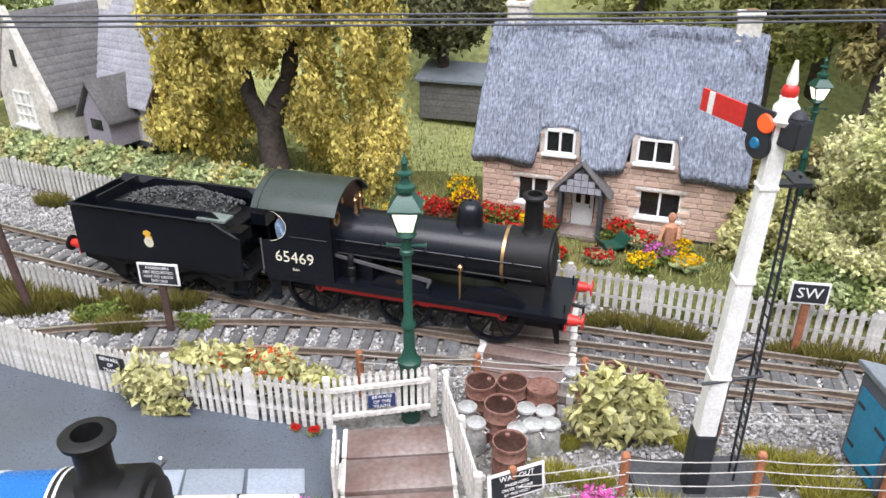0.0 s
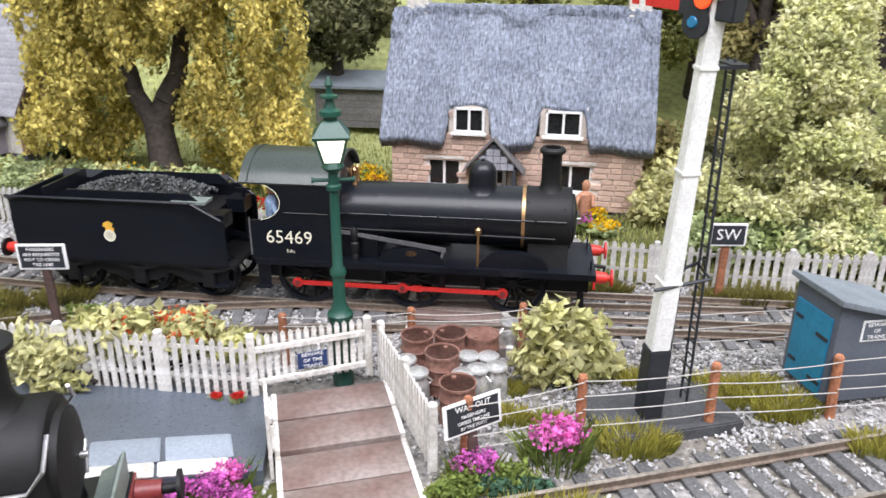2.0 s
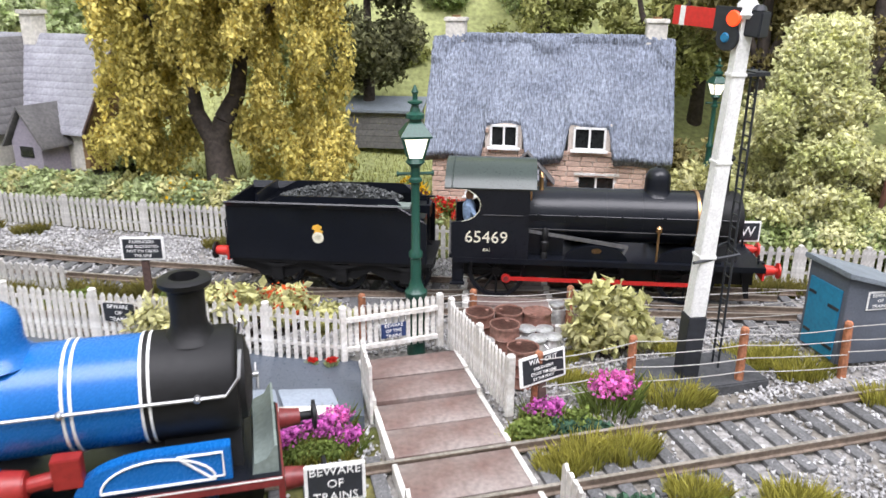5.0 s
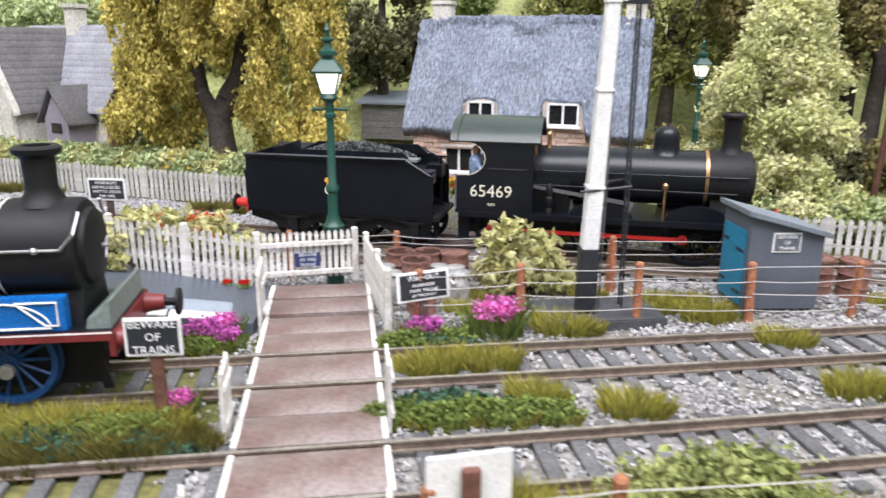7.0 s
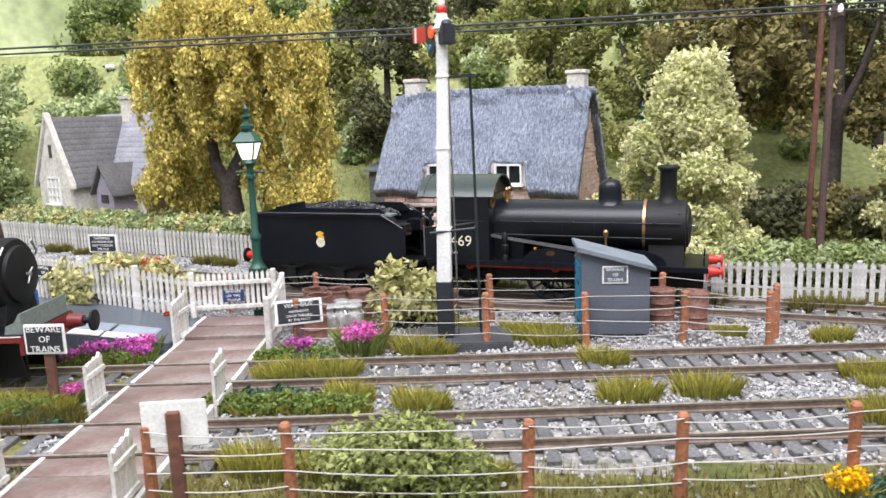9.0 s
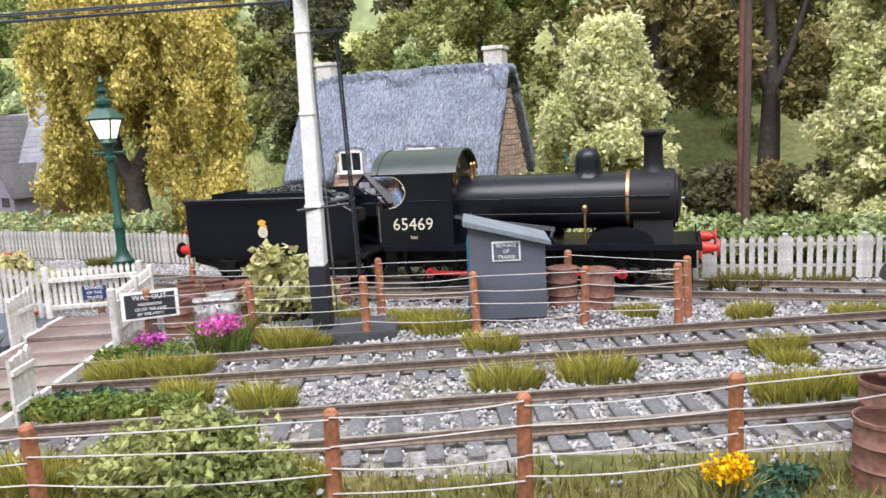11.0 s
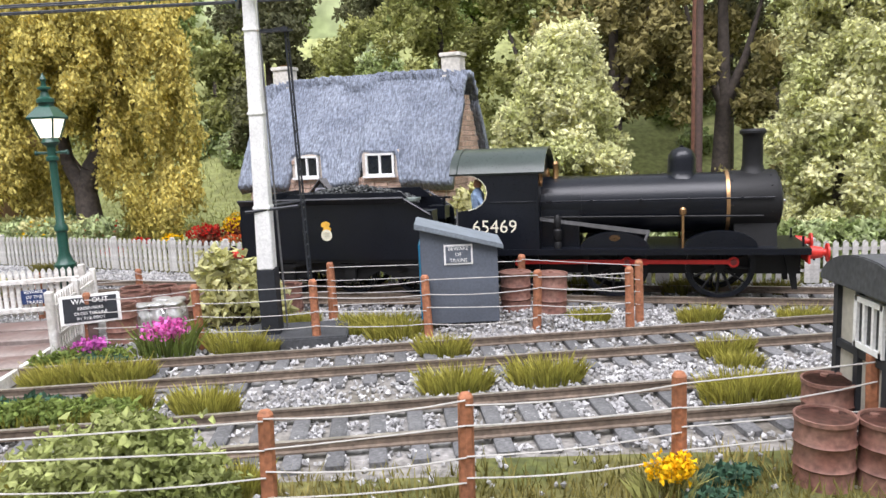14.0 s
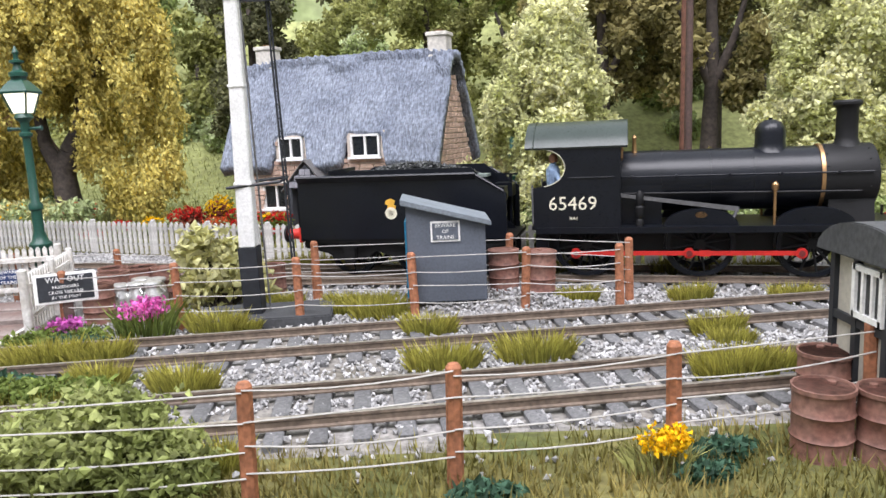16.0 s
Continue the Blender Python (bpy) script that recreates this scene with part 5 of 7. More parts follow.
        P("step", Geo().prism([(-2.72, 1.6), (-2.0, 1.6), (-2.14, 1.3), (-2.14, 0.95), (-2.05, 0.75), (-2.65, 0.75), (-2.56, 0.95), (-2.56, 1.3)], s * 1.3, s * 1.36, "y"), DEEP_RED, "red-painted footstep plate")
        P("valance", Geo().box(-4, s * 1.38, 1.52, 11, 0.08, 0.2), MAROON, "maroon valance with white line")
        P("valance_line", Geo().box(-4, s * 1.425, 1.68, 11, 0.01, 0.03), WHITE)
    P("running_plate", Geo().box(-4, 0, 1.64, 11.0, 2.8, 0.09), BLACK)
    P("frame", Geo().box(-4, -0.6, 0.25, 10.2, 0.1, 1.35).box(-4, 0.6, 0.25, 10.2, 0.1, 1.35).box(-2.6, 0, 0.3, 1.6, 1.1, 1.2).box(-6, 0, 0.3, 1.6, 1.1, 1.2), BLACK_MATT)
    P("buffer_beam", Geo().box(1.48, 0, 1.15, 0.12, 2.8, 0.55), MAROON, "maroon buffer beam")
    P("front_plate", Geo().prism([(0.95, 1.7), (1.45, 1.7), (1.45, 2.3), (1.4, 2.3), (1.25, 2.05), (1.0, 1.95)], -1.25, 1.25, "y"), GREY_GREEN, "grey-green curved front plate")
    P("saddle", Geo().prism([(-0.9, 1.7), (0.9, 1.7), (0.7, 2.5), (-0.7, 2.5)], -0.6, 0.8, "x"), BLACK_MATT)
    P("smokebox_handle", Geo().tube((1.05, 0, 3.2), (1.2, 0, 3.2), 0.06).tube((1.17, 0, 3.2), (1.17, -0.15, 2.95), 0.03).tube((1.14, 0, 3.2), (1.14, 0.2, 3.35), 0.03), STEEL, "bright door handles")
    P("pump", Geo().lathe([(0.05, -0.45), (0.28, -0.4), (0.34, 0), (0.28, 0.4), (0.05, 0.45)], 16, Matrix.Translation((-3.3, -1.15, 2.1)) @ Matrix.Rotation(radians(90), 4, "Y")).tube((-2.9, -1.15, 2.1), (-2.0, -1.15, 2.25), 0.15).box(-2.2, -1.15, 2.0, 0.5, 0.3, 0.6), DEEP_RED, "red reversing gear", bevel=0.02)
    P("cab", Geo().box(-9.0, -1.36, 1.7, 2.4, 0.08, 2.6).box(-9.0, 1.36, 1.7, 2.4, 0.08, 2.6).box(-7.85, 0, 1.7, 0.08, 2.7, 2.7), BLUE, "blue cab sides")
    P("cab_roof", Geo().prism([(-1.5, 4.3), (1.5, 4.3), (1.0, 4.65), (0, 4.8), (-1.0, 4.65)], -10.3, -7.7, "x"), BLACK)
    for s in (-1, 1):
        for x in (-0.75, -4.4, -7.6):
            wheel(e, x / K, 0.92, s * 0.86, WHEEL_BLUE, WHEEL_BLUE, n_spokes=14)
        P("coupling_rod", Geo().box(-4.2, s * 1.15, 0.75, 6.9, 0.07, 0.14), GREY_STEEL, "dull steel coupling rod")
        for x in (-0.75, -4.4, -7.6):
            P("crank_pin", Geo().lathe([(0.16, -0.06), (0.16, 0.06)], 12, Matrix.Translation((x, s * 1.18, 0.82)) @ Matrix.Rotation(radians(90), 4, "X")), STEEL)
    return e


engine_blue()
bpy.data.objects["tank_locomotive"].name = "blue_locomotive"


# ---- thatched cottage ----
def wall_grid(L, H, thick, openings):
    """Wall of boxes along x, leaving the openings (x0, x1, z0, z1) clear."""
    xs = sorted({0, L, *[v for o in openings for v in o[:2]]})
    zs = sorted({0, H, *[v for o in openings for v in o[2:]]})
    g = Geo()
    for a, b in zip(xs, xs[1:]):
        for c, d2 in zip(zs, zs[1:]):
            if not any(o[0] <= (a + b) / 2 <= o[1] and o[2] <= (c + d2) / 2 <= o[3] for o in openings):
                g.box((a + b) / 2, thick / 2, c, b - a, thick, d2 - c)
    return g


def casement(parent, x, z, w, h, y, lights=2):
    f = part("window_frame", Geo().box(x + w / 2, y, z, w, 0.12, 0.1).box(x + w / 2, y, z + h - 0.1, w, 0.12, 0.1).box(x + 0.05, y, z, 0.1, 0.12, h).box(x + w - 0.05, y, z, 0.1, 0.12, h), WHITE, parent, "white window frame")
    for i in range(1, lights):
        part("mullion", Geo().box(x + w * i / lights, y, z, 0.1, 0.1, h), WHITE, f)
    for i in range(lights):
        part("pane", Geo().box(x + w * (i + 0.5) / lights, y + 0.05, z + 0.05, w / lights, 0.02, h - 0.1), GLASS_DARK, f, "dark glass")
    part("sill", Geo().box(x + w / 2, y - 0.1, z - 0.08, w + 0.2, 0.25, 0.1), WHITE, f)


def brick_course(parent, L, H, bw, bh, holes, y0, axis_m, clip=None):
    me = {}
    k, z = 0, 0.02
    while z < H:
        x = -bw * 0.5 * (k % 2)
        while x < L:
            a, b = max(x, 0.0), min(x + bw * random.choice((0.8, 1.0, 1.0, 1.25)), L)
            x0, x = x, b if b > x else x + bw
            if b - a < 0.12:
                continue
            mx, mz = (a + b) / 2, z + bh / 2
            if any(h[0] - 0.05 < mx < h[1] + 0.05 and h[2] - 0.05 < mz < h[3] + 0.05 for h in holes) or (clip and not clip(mx, mz)):
                continue
            key = round(b - a, 1)
            if key not in me:
                me[key] = Geo().box(0, 0, 0, max(key - 0.05, 0.08), 0.12, bh - 0.045, c=0.025).mesh("brick", STONE)
            part("brick", me[key], None, parent, at=axis_m @ cm(mx, y0 + random.uniform(-0.015, 0.015), z))
        z += bh
        k += 1


def cottage():
    t = thing("thatched_cottage", 1.75, 31.2, 0.85, -17.5, "stone cottage with blue-grey thatched roof and dormer windows", "house")
    L, D, H = 10.75, 6.4, 3.1
    low = [(1.6, 3.1, 0.75, 2.0), (4.1, 5.15, 0, 1.9), (6.95, 8.75, 0.75, 2.05)]
    front = part("wall_front", wall_grid(L, H, 0.3, low).mesh("wall_front", MORTAR, weld=True), None, t, "honey stone front wall")
    front_bay = part("dormer_wall", Geo().box(3.42, 0.15, 3.1, 1.75, 0.3, 1.35).box(7.42, 0.15, 3.1, 1.95, 0.3, 1.35), MORTAR, t)
    part("wall_back", Geo().box(L / 2, D - 0.15, 0, L, 0.3, H), MORTAR, t)
    gable = [(0.3, 0), (D - 0.3, 0), (D - 0.3, H), (D / 2 + 0.9, 7.0), (D / 2 - 0.9, 7.0), (0.3, H)]
    part("wall_left", Geo().prism(gable, 0, 0.3, "x"), MORTAR, t)
    right = part("wall_right", Geo().prism(gable, L - 0.3, L, "x"), MORTAR, t, "brick gable end")
    brick_course(front, L, H - 0.1, 0.58, 0.245, low, -0.02, Matrix.Identity(4))
    for x0, x1 in ((2.55, 4.3), (6.45, 8.4)):
        brick_course(front_bay, x1 - x0, 0.95, 0.5, 0.245, [(0.15, x1 - x0 - 0.15, 0, 3)], -0.02, cm(x0, 0, 3.15))
    brick_course(right, D, 7.0, 0.62, 0.26, [], -0.02, cm(L, 0, 0, 0, 0, 90), lambda x, z: z < H or abs(x - D / 2) < (8.1 - z) * 0.58)
    for x, w in ((1.6, 1.5), (6.95, 1.8)):
        casement(t, x, 0.75, w, 1.28, 0.1)
        part("lintel", Geo().box(x + w / 2, -0.04, 2.02, w + 0.3, 0.14, 0.14), WHITE_WORN, t, "pale lintel", bevel=0.02)
    casement(t, 2.78, 3.22, 1.32, 1.08, -0.08)
    casement(t, 6.67, 3.22, 1.5, 1.08, -0.08)
    # thatch: one thick folded sheet, raised over the dormers and along the ridge
    nx, nv = 116, 110
    xs = np.linspace(-0.42, L + 0.42, nx)
    slope = math.hypot(3.75, 4.95)

    def dormer(x):
        return max(smoothstep(2.3, 2.62, x) * (1 - smoothstep(4.2, 4.55, x)), smoothstep(6.15, 6.5, x) * (1 - smoothstep(8.25, 8.6, x)))

    outer = []
    for x in xs:
        dz = dormer(x)
        ze = 2.95 + 1.45 * dz + 0.06 * math.sin(x * 2.2)
        ends = 0.55 * (1 - smoothstep(0, 1.2, min(x + 0.42, L + 0.42 - x)))
        for j in range(nv):
            v = j / (nv - 1)
            if v <= 0.5:
                w = v / 0.5
                z = ze + (8.5 - ze) * w
                s = (z - 2.95) / 5.55
                y = -0.55 + 3.65 * s - 0.25 * math.sin(math.pi * s) - 0.32 * dz * (1 - w) ** 2
                up = s
            else:
                w = (v - 0.5) / 0.5
                s = 1 - w
                z, y, up = 8.5 - 5.55 * w, 3.1 + 3.65 * w + 0.25 * math.sin(math.pi * w), 1 - w
            z -= 0.35 * (1 - math.sqrt(min(1, abs(v - 0.5) / 0.06))) if abs(v - 0.5) < 0.06 else 0
            orn = 0.0
            cxx = abs(x - L / 2)
            if up > 0.9 or math.hypot(cxx, (1 - up) * 6) < 1.15 or (up > 0.74 and min(x + 0.42, L + 0.42 - x) < 1.3 - (0.95 - up) * 4):
                orn = 0.2
                if up < 0.97 and (abs((x * 2.2 + up * 13) % 1 - 0.5) < 0.13 or abs((x * 2.2 - up * 13) % 1 - 0.5) < 0.13):
                    orn = 0.33
            bumpy = 0.05 * noise.noise(Vector((x * 1.1, y * 1.1, z))) + 0.02 * noise.noise(Vector((x * 6, y * 3.5, z * 3.5)))
            k = orn + bumpy
            ny = -0.8 if v <= 0.5 else 0.8
            outer.append((x, y + ny * k, z + 0.6 * k - ends * 0.3 * up))
    inner = [(x, y * 0.9 + 0.3, z - 0.42) for x, y, z in outer]
    n = nx * nv
    f = [(i * nv + j, (i + 1) * nv + j, (i + 1) * nv + j + 1, i * nv + j + 1) for i in range(nx - 1) for j in range(nv - 1)]
    f += [tuple(n + q for q in reversed(c)) for c in f]
    f += [(i * nv, n + i * nv, n + (i + 1) * nv, (i + 1) * nv) for i in range(nx - 1)] + [(i * nv + nv - 1, (i + 1) * nv + nv - 1, n + (i + 1) * nv + nv - 1, n + i * nv + nv - 1) for i in range(nx - 1)]
    f += [(j, j + 1, n + j + 1, n + j) for j in range(nv - 1)] + [((nx - 1) * nv + j, n + (nx - 1) * nv + j, n + (nx - 1) * nv + j + 1, (nx - 1) * nv + j + 1) for j in range(nv - 1)]
    part("roof", raw_mesh("roof", outer + inner, f, THATCH, True), None, t, "blue-grey combed thatch with patterned ridge")
    for x in (0.65, L - 0.45):
        c = part("chimney", Geo().box(x, 3.1, 7.6, 0.95, 0.95, 1.3).box(x, 3.1, 8.85, 1.1, 1.1, 0.2), HOUSE_STONE, t, "grey stone chimney stack", bevel=0.03)
        part("pot", Geo().lathe([(0.25, 9.0), (0.2, 9.1), (0.24, 9.15)], 12, Matrix.Translation((x, 3.1, 0))), HOUSE_BRICK, c)
    # porch with a steep slated roof
    p = part("porch", Geo().box(3.75, -0.95, 0, 0.16, 0.16, 1.9).box(5.5, -0.95, 0, 0.16, 0.16, 1.9).box(3.75, -0.5, 0, 0.1, 0.9, 1.8).box(5.5, -0.5, 0, 0.1, 0.9, 1.8), PORCH_DARK, t, "dark timber porch", bevel=0.02)
    part("porch_gable", Geo().prism([(3.6, 1.85), (5.65, 1.85), (4.62, 3.0)], -1.0, -0.92, "y"), PORCH_DARK, p)
    for s in (-1, 1):
        for k in range(7):
            a, b = k / 7, (k + 1) / 7 + 0.05
            part("slate_course", Geo().prism([(4.62 + s * 1.25 * a, 3.16 - 1.4 * a), (4.62 + s * 1.25 * b, 3.16 - 1.4 * b), (4.62 + s * 1.25 * b, 3.24 - 1.4 * b), (4.62 + s * 1.25 * a, 3.22 - 1.4 * a)], -1.1, 0.1, "y"), SLATE_DARK, p)
    for r in range(3):
        for c in range(5 - r * 2 + 1):
            part("slate", Geo().box(4.62 + (c - (5 - r * 2) / 2) * 0.3, -1.02, 1.9 + r * 0.3, 0.27, 0.03, 0.27), SLATE, p)
    d2 = part("door", Geo().box(4.62, 0.05, 0, 0.95, 0.1, 1.8), WHITE, t, "white door with small panes")
    for dx in (-0.2, 0.2):
        part("pane", Geo().box(4.62 + dx, -0.01, 1.05, 0.22, 0.03, 0.5), GLASS_DARK, d2)
    part("door_handle", Geo().box(4.95, -0.02, 0.85, 0.05, 0.05, 0.12), SIGN_BLACK, d2)
    part("doorstep", Geo().box(4.62, -0.7, -0.1, 1.7, 1.2, 0.14), DECK, t)
    part("floor", Geo().box(L / 2, D / 2, -0.2, L, D, 0.2), CONCRETE, t)
    return t


cottage()


# ---- station house ----
def station_house():
    t = thing("station_house", -16.1, 37.8, 1.75, -30, "pale stone house with grey slate roofs and a porch", "house")
    t.scale = (1.15, 1.15, 1.12)
    main = [(0, 0), (5, 0), (5, 2.3), (2.5, 6.2), (0, 2.3)]
    part("gable_right", Geo().prism(main, -0.3, 0, "x"), HOUSE_BRICK, t, "brown brick gable end")
    part("wall_front", Geo().box(-4.8, 0.15, 0, 9, 0.3, 2.3), HOUSE_STONE, t, "pale stone front")
    part("wall_back", Geo().box(-4.8, 4.85, 0, 9, 0.3, 2.3), HOUSE_STONE, t)
    part("gable_left", Geo().prism(main, -9.3, -9.0, "x"), HOUSE_STONE, t)

    def slope(name, x0, x1, y0, z0, y1, z1, material, rows=14):
        r = part(name, Geo().prism([(y0, z0 - 0.05), (y1, z1 - 0.05), (y1, z1), (y0, z0)], x0, x1, "x"), material, t)
        for k in range(rows):
            a, b = k / rows, (k + 1) / rows
            part("slate_course", Geo().prism([(y0 + (y1 - y0) * a, z0 + (z1 - z0) * a + 0.07), (y0 + (y1 - y0) * b, z0 + (z1 - z0) * b + 0.02), (y0 + (y1 - y0) * b, z0 + (z1 - z0) * b), (y0 + (y1 - y0) * a, z0 + (z1 - z0) * a)], x0, x1, "x"), material, r)
    slope("roof_front", -9.4, 0.25, -0.35, 1.8, 2.5, 6.25, SLATE)
    slope("roof_back", -9.4, 0.25, 5.35, 1.8, 2.5, 6.25, SLATE)
    part("bargeboard", Geo().prism([(-0.4, 1.7), (2.5, 6.25), (5.4, 1.7), (5.4, 1.95), (2.5, 6.5), (-0.4, 1.95)], 0.2, 0.3, "x"), POLE_BROWN, t, "dark bargeboard")
    # front wing with its own gable
    w = [(-7.7, 0), (-4.0, 0), (-4.0, 2.3), (-5.85, 6.0), (-7.7, 2.3)]
    wing_wall = part("wing_gable", Geo().prism(w, -2.6, -2.3, "y"), HOUSE_STONE, t, "pale stone gable wall")
    part("wing_side", Geo().box(-4.15, -1.2, 0, 0.3, 2.3, 2.3), HOUSE_STONE, t)
    part("wing_side", Geo().box(-7.55, -1.2, 0, 0.3, 2.3, 2.3), HOUSE_STONE, t)
    for s in (-1, 1):
        r = part("wing_roof", Geo().prism([(-5.85, 6.0), (-5.85 + s * 2.25, 1.75), (-5.85 + s * 2.25, 1.85), (-5.85, 6.1)], -2.5, 2.4, "y"), SLATE_DARK, t, "brown-grey slate wing roof")
        for k in range(12):
            a, b = k / 12, (k + 1) / 12
            part("slate_course", Geo().prism([(-5.85 + s * 2.25 * a, 6.1 - 4.25 * a), (-5.85 + s * 2.25 * b, 6.17 - 4.25 * b), (-5.85 + s * 2.25 * b, 6.1 - 4.25 * b)], -2.5, 2.4, "y"), SLATE_DARK, r)
        part("coping", Geo().prism([(-5.85, 6.05), (-5.85 + s * 2.3, 1.7), (-5.85 + s * 2.3, 2.0), (-5.85, 6.4)], -2.75, -2.4, "y"), HOUSE_STONE, t)
    casement(wing_wall, -6.6, 0.7, 1.5, 1.7, -2.62, 3)
    for z in (1.2, 1.7):
        part("glazing_bar", Geo().box(-5.85, -2.66, z, 1.4, 0.06, 0.06), WHITE, wing_wall)
    part("slit_window", Geo().box(-5.85, -2.62, 3.6, 0.3, 0.06, 0.8), GLASS_DARK, wing_wall, "narrow dark window")
    # lilac porch
    p = part("porch", Geo().prism([(-3.0, 0), (-1.2, 0), (-1.2, 1.5), (-2.1, 2.9), (-3.0, 1.5)], -1.5, -1.4, "y").box(-1.25, -0.7, 0, 0.1, 1.5, 1.5), LILAC, t, "lilac boarded porch")
    for s in (-1, 1):
        part("porch_roof", Geo().prism([(-2.1, 3.05), (-2.1 + s * 1.25, 1.25), (-2.1 + s * 1.25, 1.4), (-2.1, 3.2)], -1.75, 0.6, "y"), SLATE_DARK, p)
    part("porch_window", Geo().box(-2.1, -1.52, 0.8, 0.8, 0.04, 0.5), GLASS_DARK, p)
    part("chimney", Geo().box(-5.2, 2.5, 5.6, 0.8, 0.8, 1.7).box(-5.2, 2.5, 7.2, 1.0, 1.0, 0.2), HOUSE_STONE, t, "pale stone chimney")
    part("floor", Geo().box(-4.6, 2.5, -0.3, 9, 5, 0.3).box(-5.85, -1.2, -0.3, 3.7, 2.6, 0.3), CONCRETE, t)


station_house()

tshed = thing("timber_shed", 0.2, 43.5, 1.6, -15, "low weathered timber shed behind the cottage garden", "shed")
for k in range(6):
    part("board", Geo().box(0, 0, 0.4 * k, 4.5, 0.1, 0.38), SLATE_DARK, tshed)
part("roof", Geo().prism([(-0.3, 2.3), (2.5, 2.9), (2.5, 3.05), (-0.3, 2.45)], -2.5, 2.5, "x"), HUT_ROOF, tshed)
for sx in (-2.2, 2.2):
    part("side", Geo().box(sx, 1.2, 0, 0.1, 2.3, 2.4), SLATE_DARK, tshed)

# hut at the edge of the near track
rh = thing("platelayers_hut", 19.7, 4.35, 0.1, 0, "beige panelled hut with dark frame and arched roof", "hut")
part("wall", Geo().box(1.7, 1.2, -0.2, 3.3, 2.4, 3.1), BEIGE, rh, "beige wall panels")
for y in (0.05, 0.75, 1.65, 2.4):
    part("frame_post", Geo().box(0.02, y, 0, 0.12, 0.14, 2.95), SIGN_BLACK, rh)
for z in (0, 1.55, 2.85):
    part("frame_rail", Geo().box(0.02, 1.2, z, 0.1, 2.5, 0.14), SIGN_BLACK, rh)
for z in (0, 1.55, 2.85):
    part("frame_rail", Geo().box(1.7, -0.02, z, 3.4, 0.1, 0.14), SIGN_BLACK, rh)
arc = [(1.2 + 1.5 * math.cos(a), 2.75 + 0.62 * math.sin(a)) for a in [math.pi * k / 12 for k in range(13)]]
part("roof", Geo().prism(arc, -0.2, 3.6, "x"), CONCRETE, rh, "dark arched roof", bevel=0.02)
wf = part("window_frame", Geo().box(-0.06, 1.2, 1.75, 0.08, 0.85, 0.1).box(-0.06, 1.2, 2.55, 0.08, 0.85, 0.1).box(-0.06, 0.8, 1.75, 0.08, 0.1, 0.9).box(-0.06, 1.6, 1.75, 0.08, 0.1, 0.9).box(-0.06, 1.06, 1.75, 0.07, 0.07, 0.9).box(-0.06, 1.34, 1.75, 0.07, 0.07, 0.9), WHITE, rh, "white window frame")
part("pane", Geo().box(-0.035, 1.2, 1.78, 0.02, 0.8, 0.8), GLASS_DARK, wf)


# ---- telegraph poles and line wires ----
def telegraph(x, y, z, h, tx, ty, label, material):
    t = thing("telegraph_pole", x, y, z, 0, label, "telegraph pole", "telegraph poles")
    part("pole", Geo().tube((0, 0, -0.3), (tx, ty, h), 0.16, 0.12, 12), material, t)
    part("cross_arm", Geo().box(tx, ty - 0.2, h - 0.55, 0.16, 1.2, 0.14), material, t)
    for yy in (-0.6, 0.25):
        part("insulator", Geo().lathe([(0.08, 0), (0.12, 0.12), (0.1, 0.25), (0.03, 0.34)], 10, Matrix.Translation((tx, ty + yy, h - 0.42))), WHITE, t, "white china insulator")


telegraph(21.8, 21.9, 0.6, 10.9, 0.05, 0.0, "tall brown telegraph pole behind the picket fence", POLE_BROWN)
telegraph(-15.4, 22.9, 0, 9.5, -0.5, -0.6, "leaning dark brown telegraph pole", POLE_BROWN)
solid("stay_pole", Geo().tube((23.3, 27.5, 0.6), (23.1, 26.5, 15.5), 0.14, 0.12, 10), RUST_TRUNK, "rusty red-brown leaning pole behind the trees", "pole")
lines = thing("line_wire", 0, 0, 0, 0, "bundle of dark telegraph wires across the scene", "wire")
for dy, dz in ((-0.6, 0.2), (-0.3, 0.0), (0.0, 0.25), (0.25, 0.05)):
    part("wire", Geo().path([(-45, 19.5 + dy, 10.95 + dz), (-15, 20.7 + dy, 10.9 + dz), (5, 21.3 + dy, 11.0 + dz), (21.85, 21.9 + dy, 11.2 + dz), (60, 23 + dy, 11.6 + dz)], 0.035, 6), DARK_WIRE, lines)


# ---- trees ----
def tree(name, x, y, z, limbs, blobs, n, size, material, label, hollow=0.5, hang=0.0, bark=None, long=1.6):
    t = thing(name, x, y, z, 0, label, "tree", "trees")
    g = Geo()
    for pts, r0, r1 in limbs:
        for i, (a, b) in enumerate(zip(pts, pts[1:])):
            k = len(pts) - 1
            g.tube(a, b, r0 + (r1 - r0) * i / k, r0 + (r1 - r0) * (i + 1) / k, 10, caps=i in (0, k - 1))
    part("trunk", g, bark or BARK, t)
    part("crown", leaf_mesh("crown", blobs, n, size, material, RNG, hollow, hang, long), None, t, kind="stuff")
    return t


def cluster(cx, cy, z0, z1, r, n, br, seed, cone=0.0):
    """Leaf clumps spread over an upright crown."""
    g = np.random.default_rng(seed)
    out = []
    for i in range(n):
        h = g.random()
        rr = r * (1 - cone * h) * math.sqrt(g.random()) * 0.95
        a = g.random() * 2 * math.pi
        s = br * g.uniform(0.65, 1.25)
        out.append((cx + rr * math.cos(a), cy + rr * math.sin(a), z0 + (z1 - z0) * h, s, s, s * g.uniform(0.8, 1.3)))
    return out


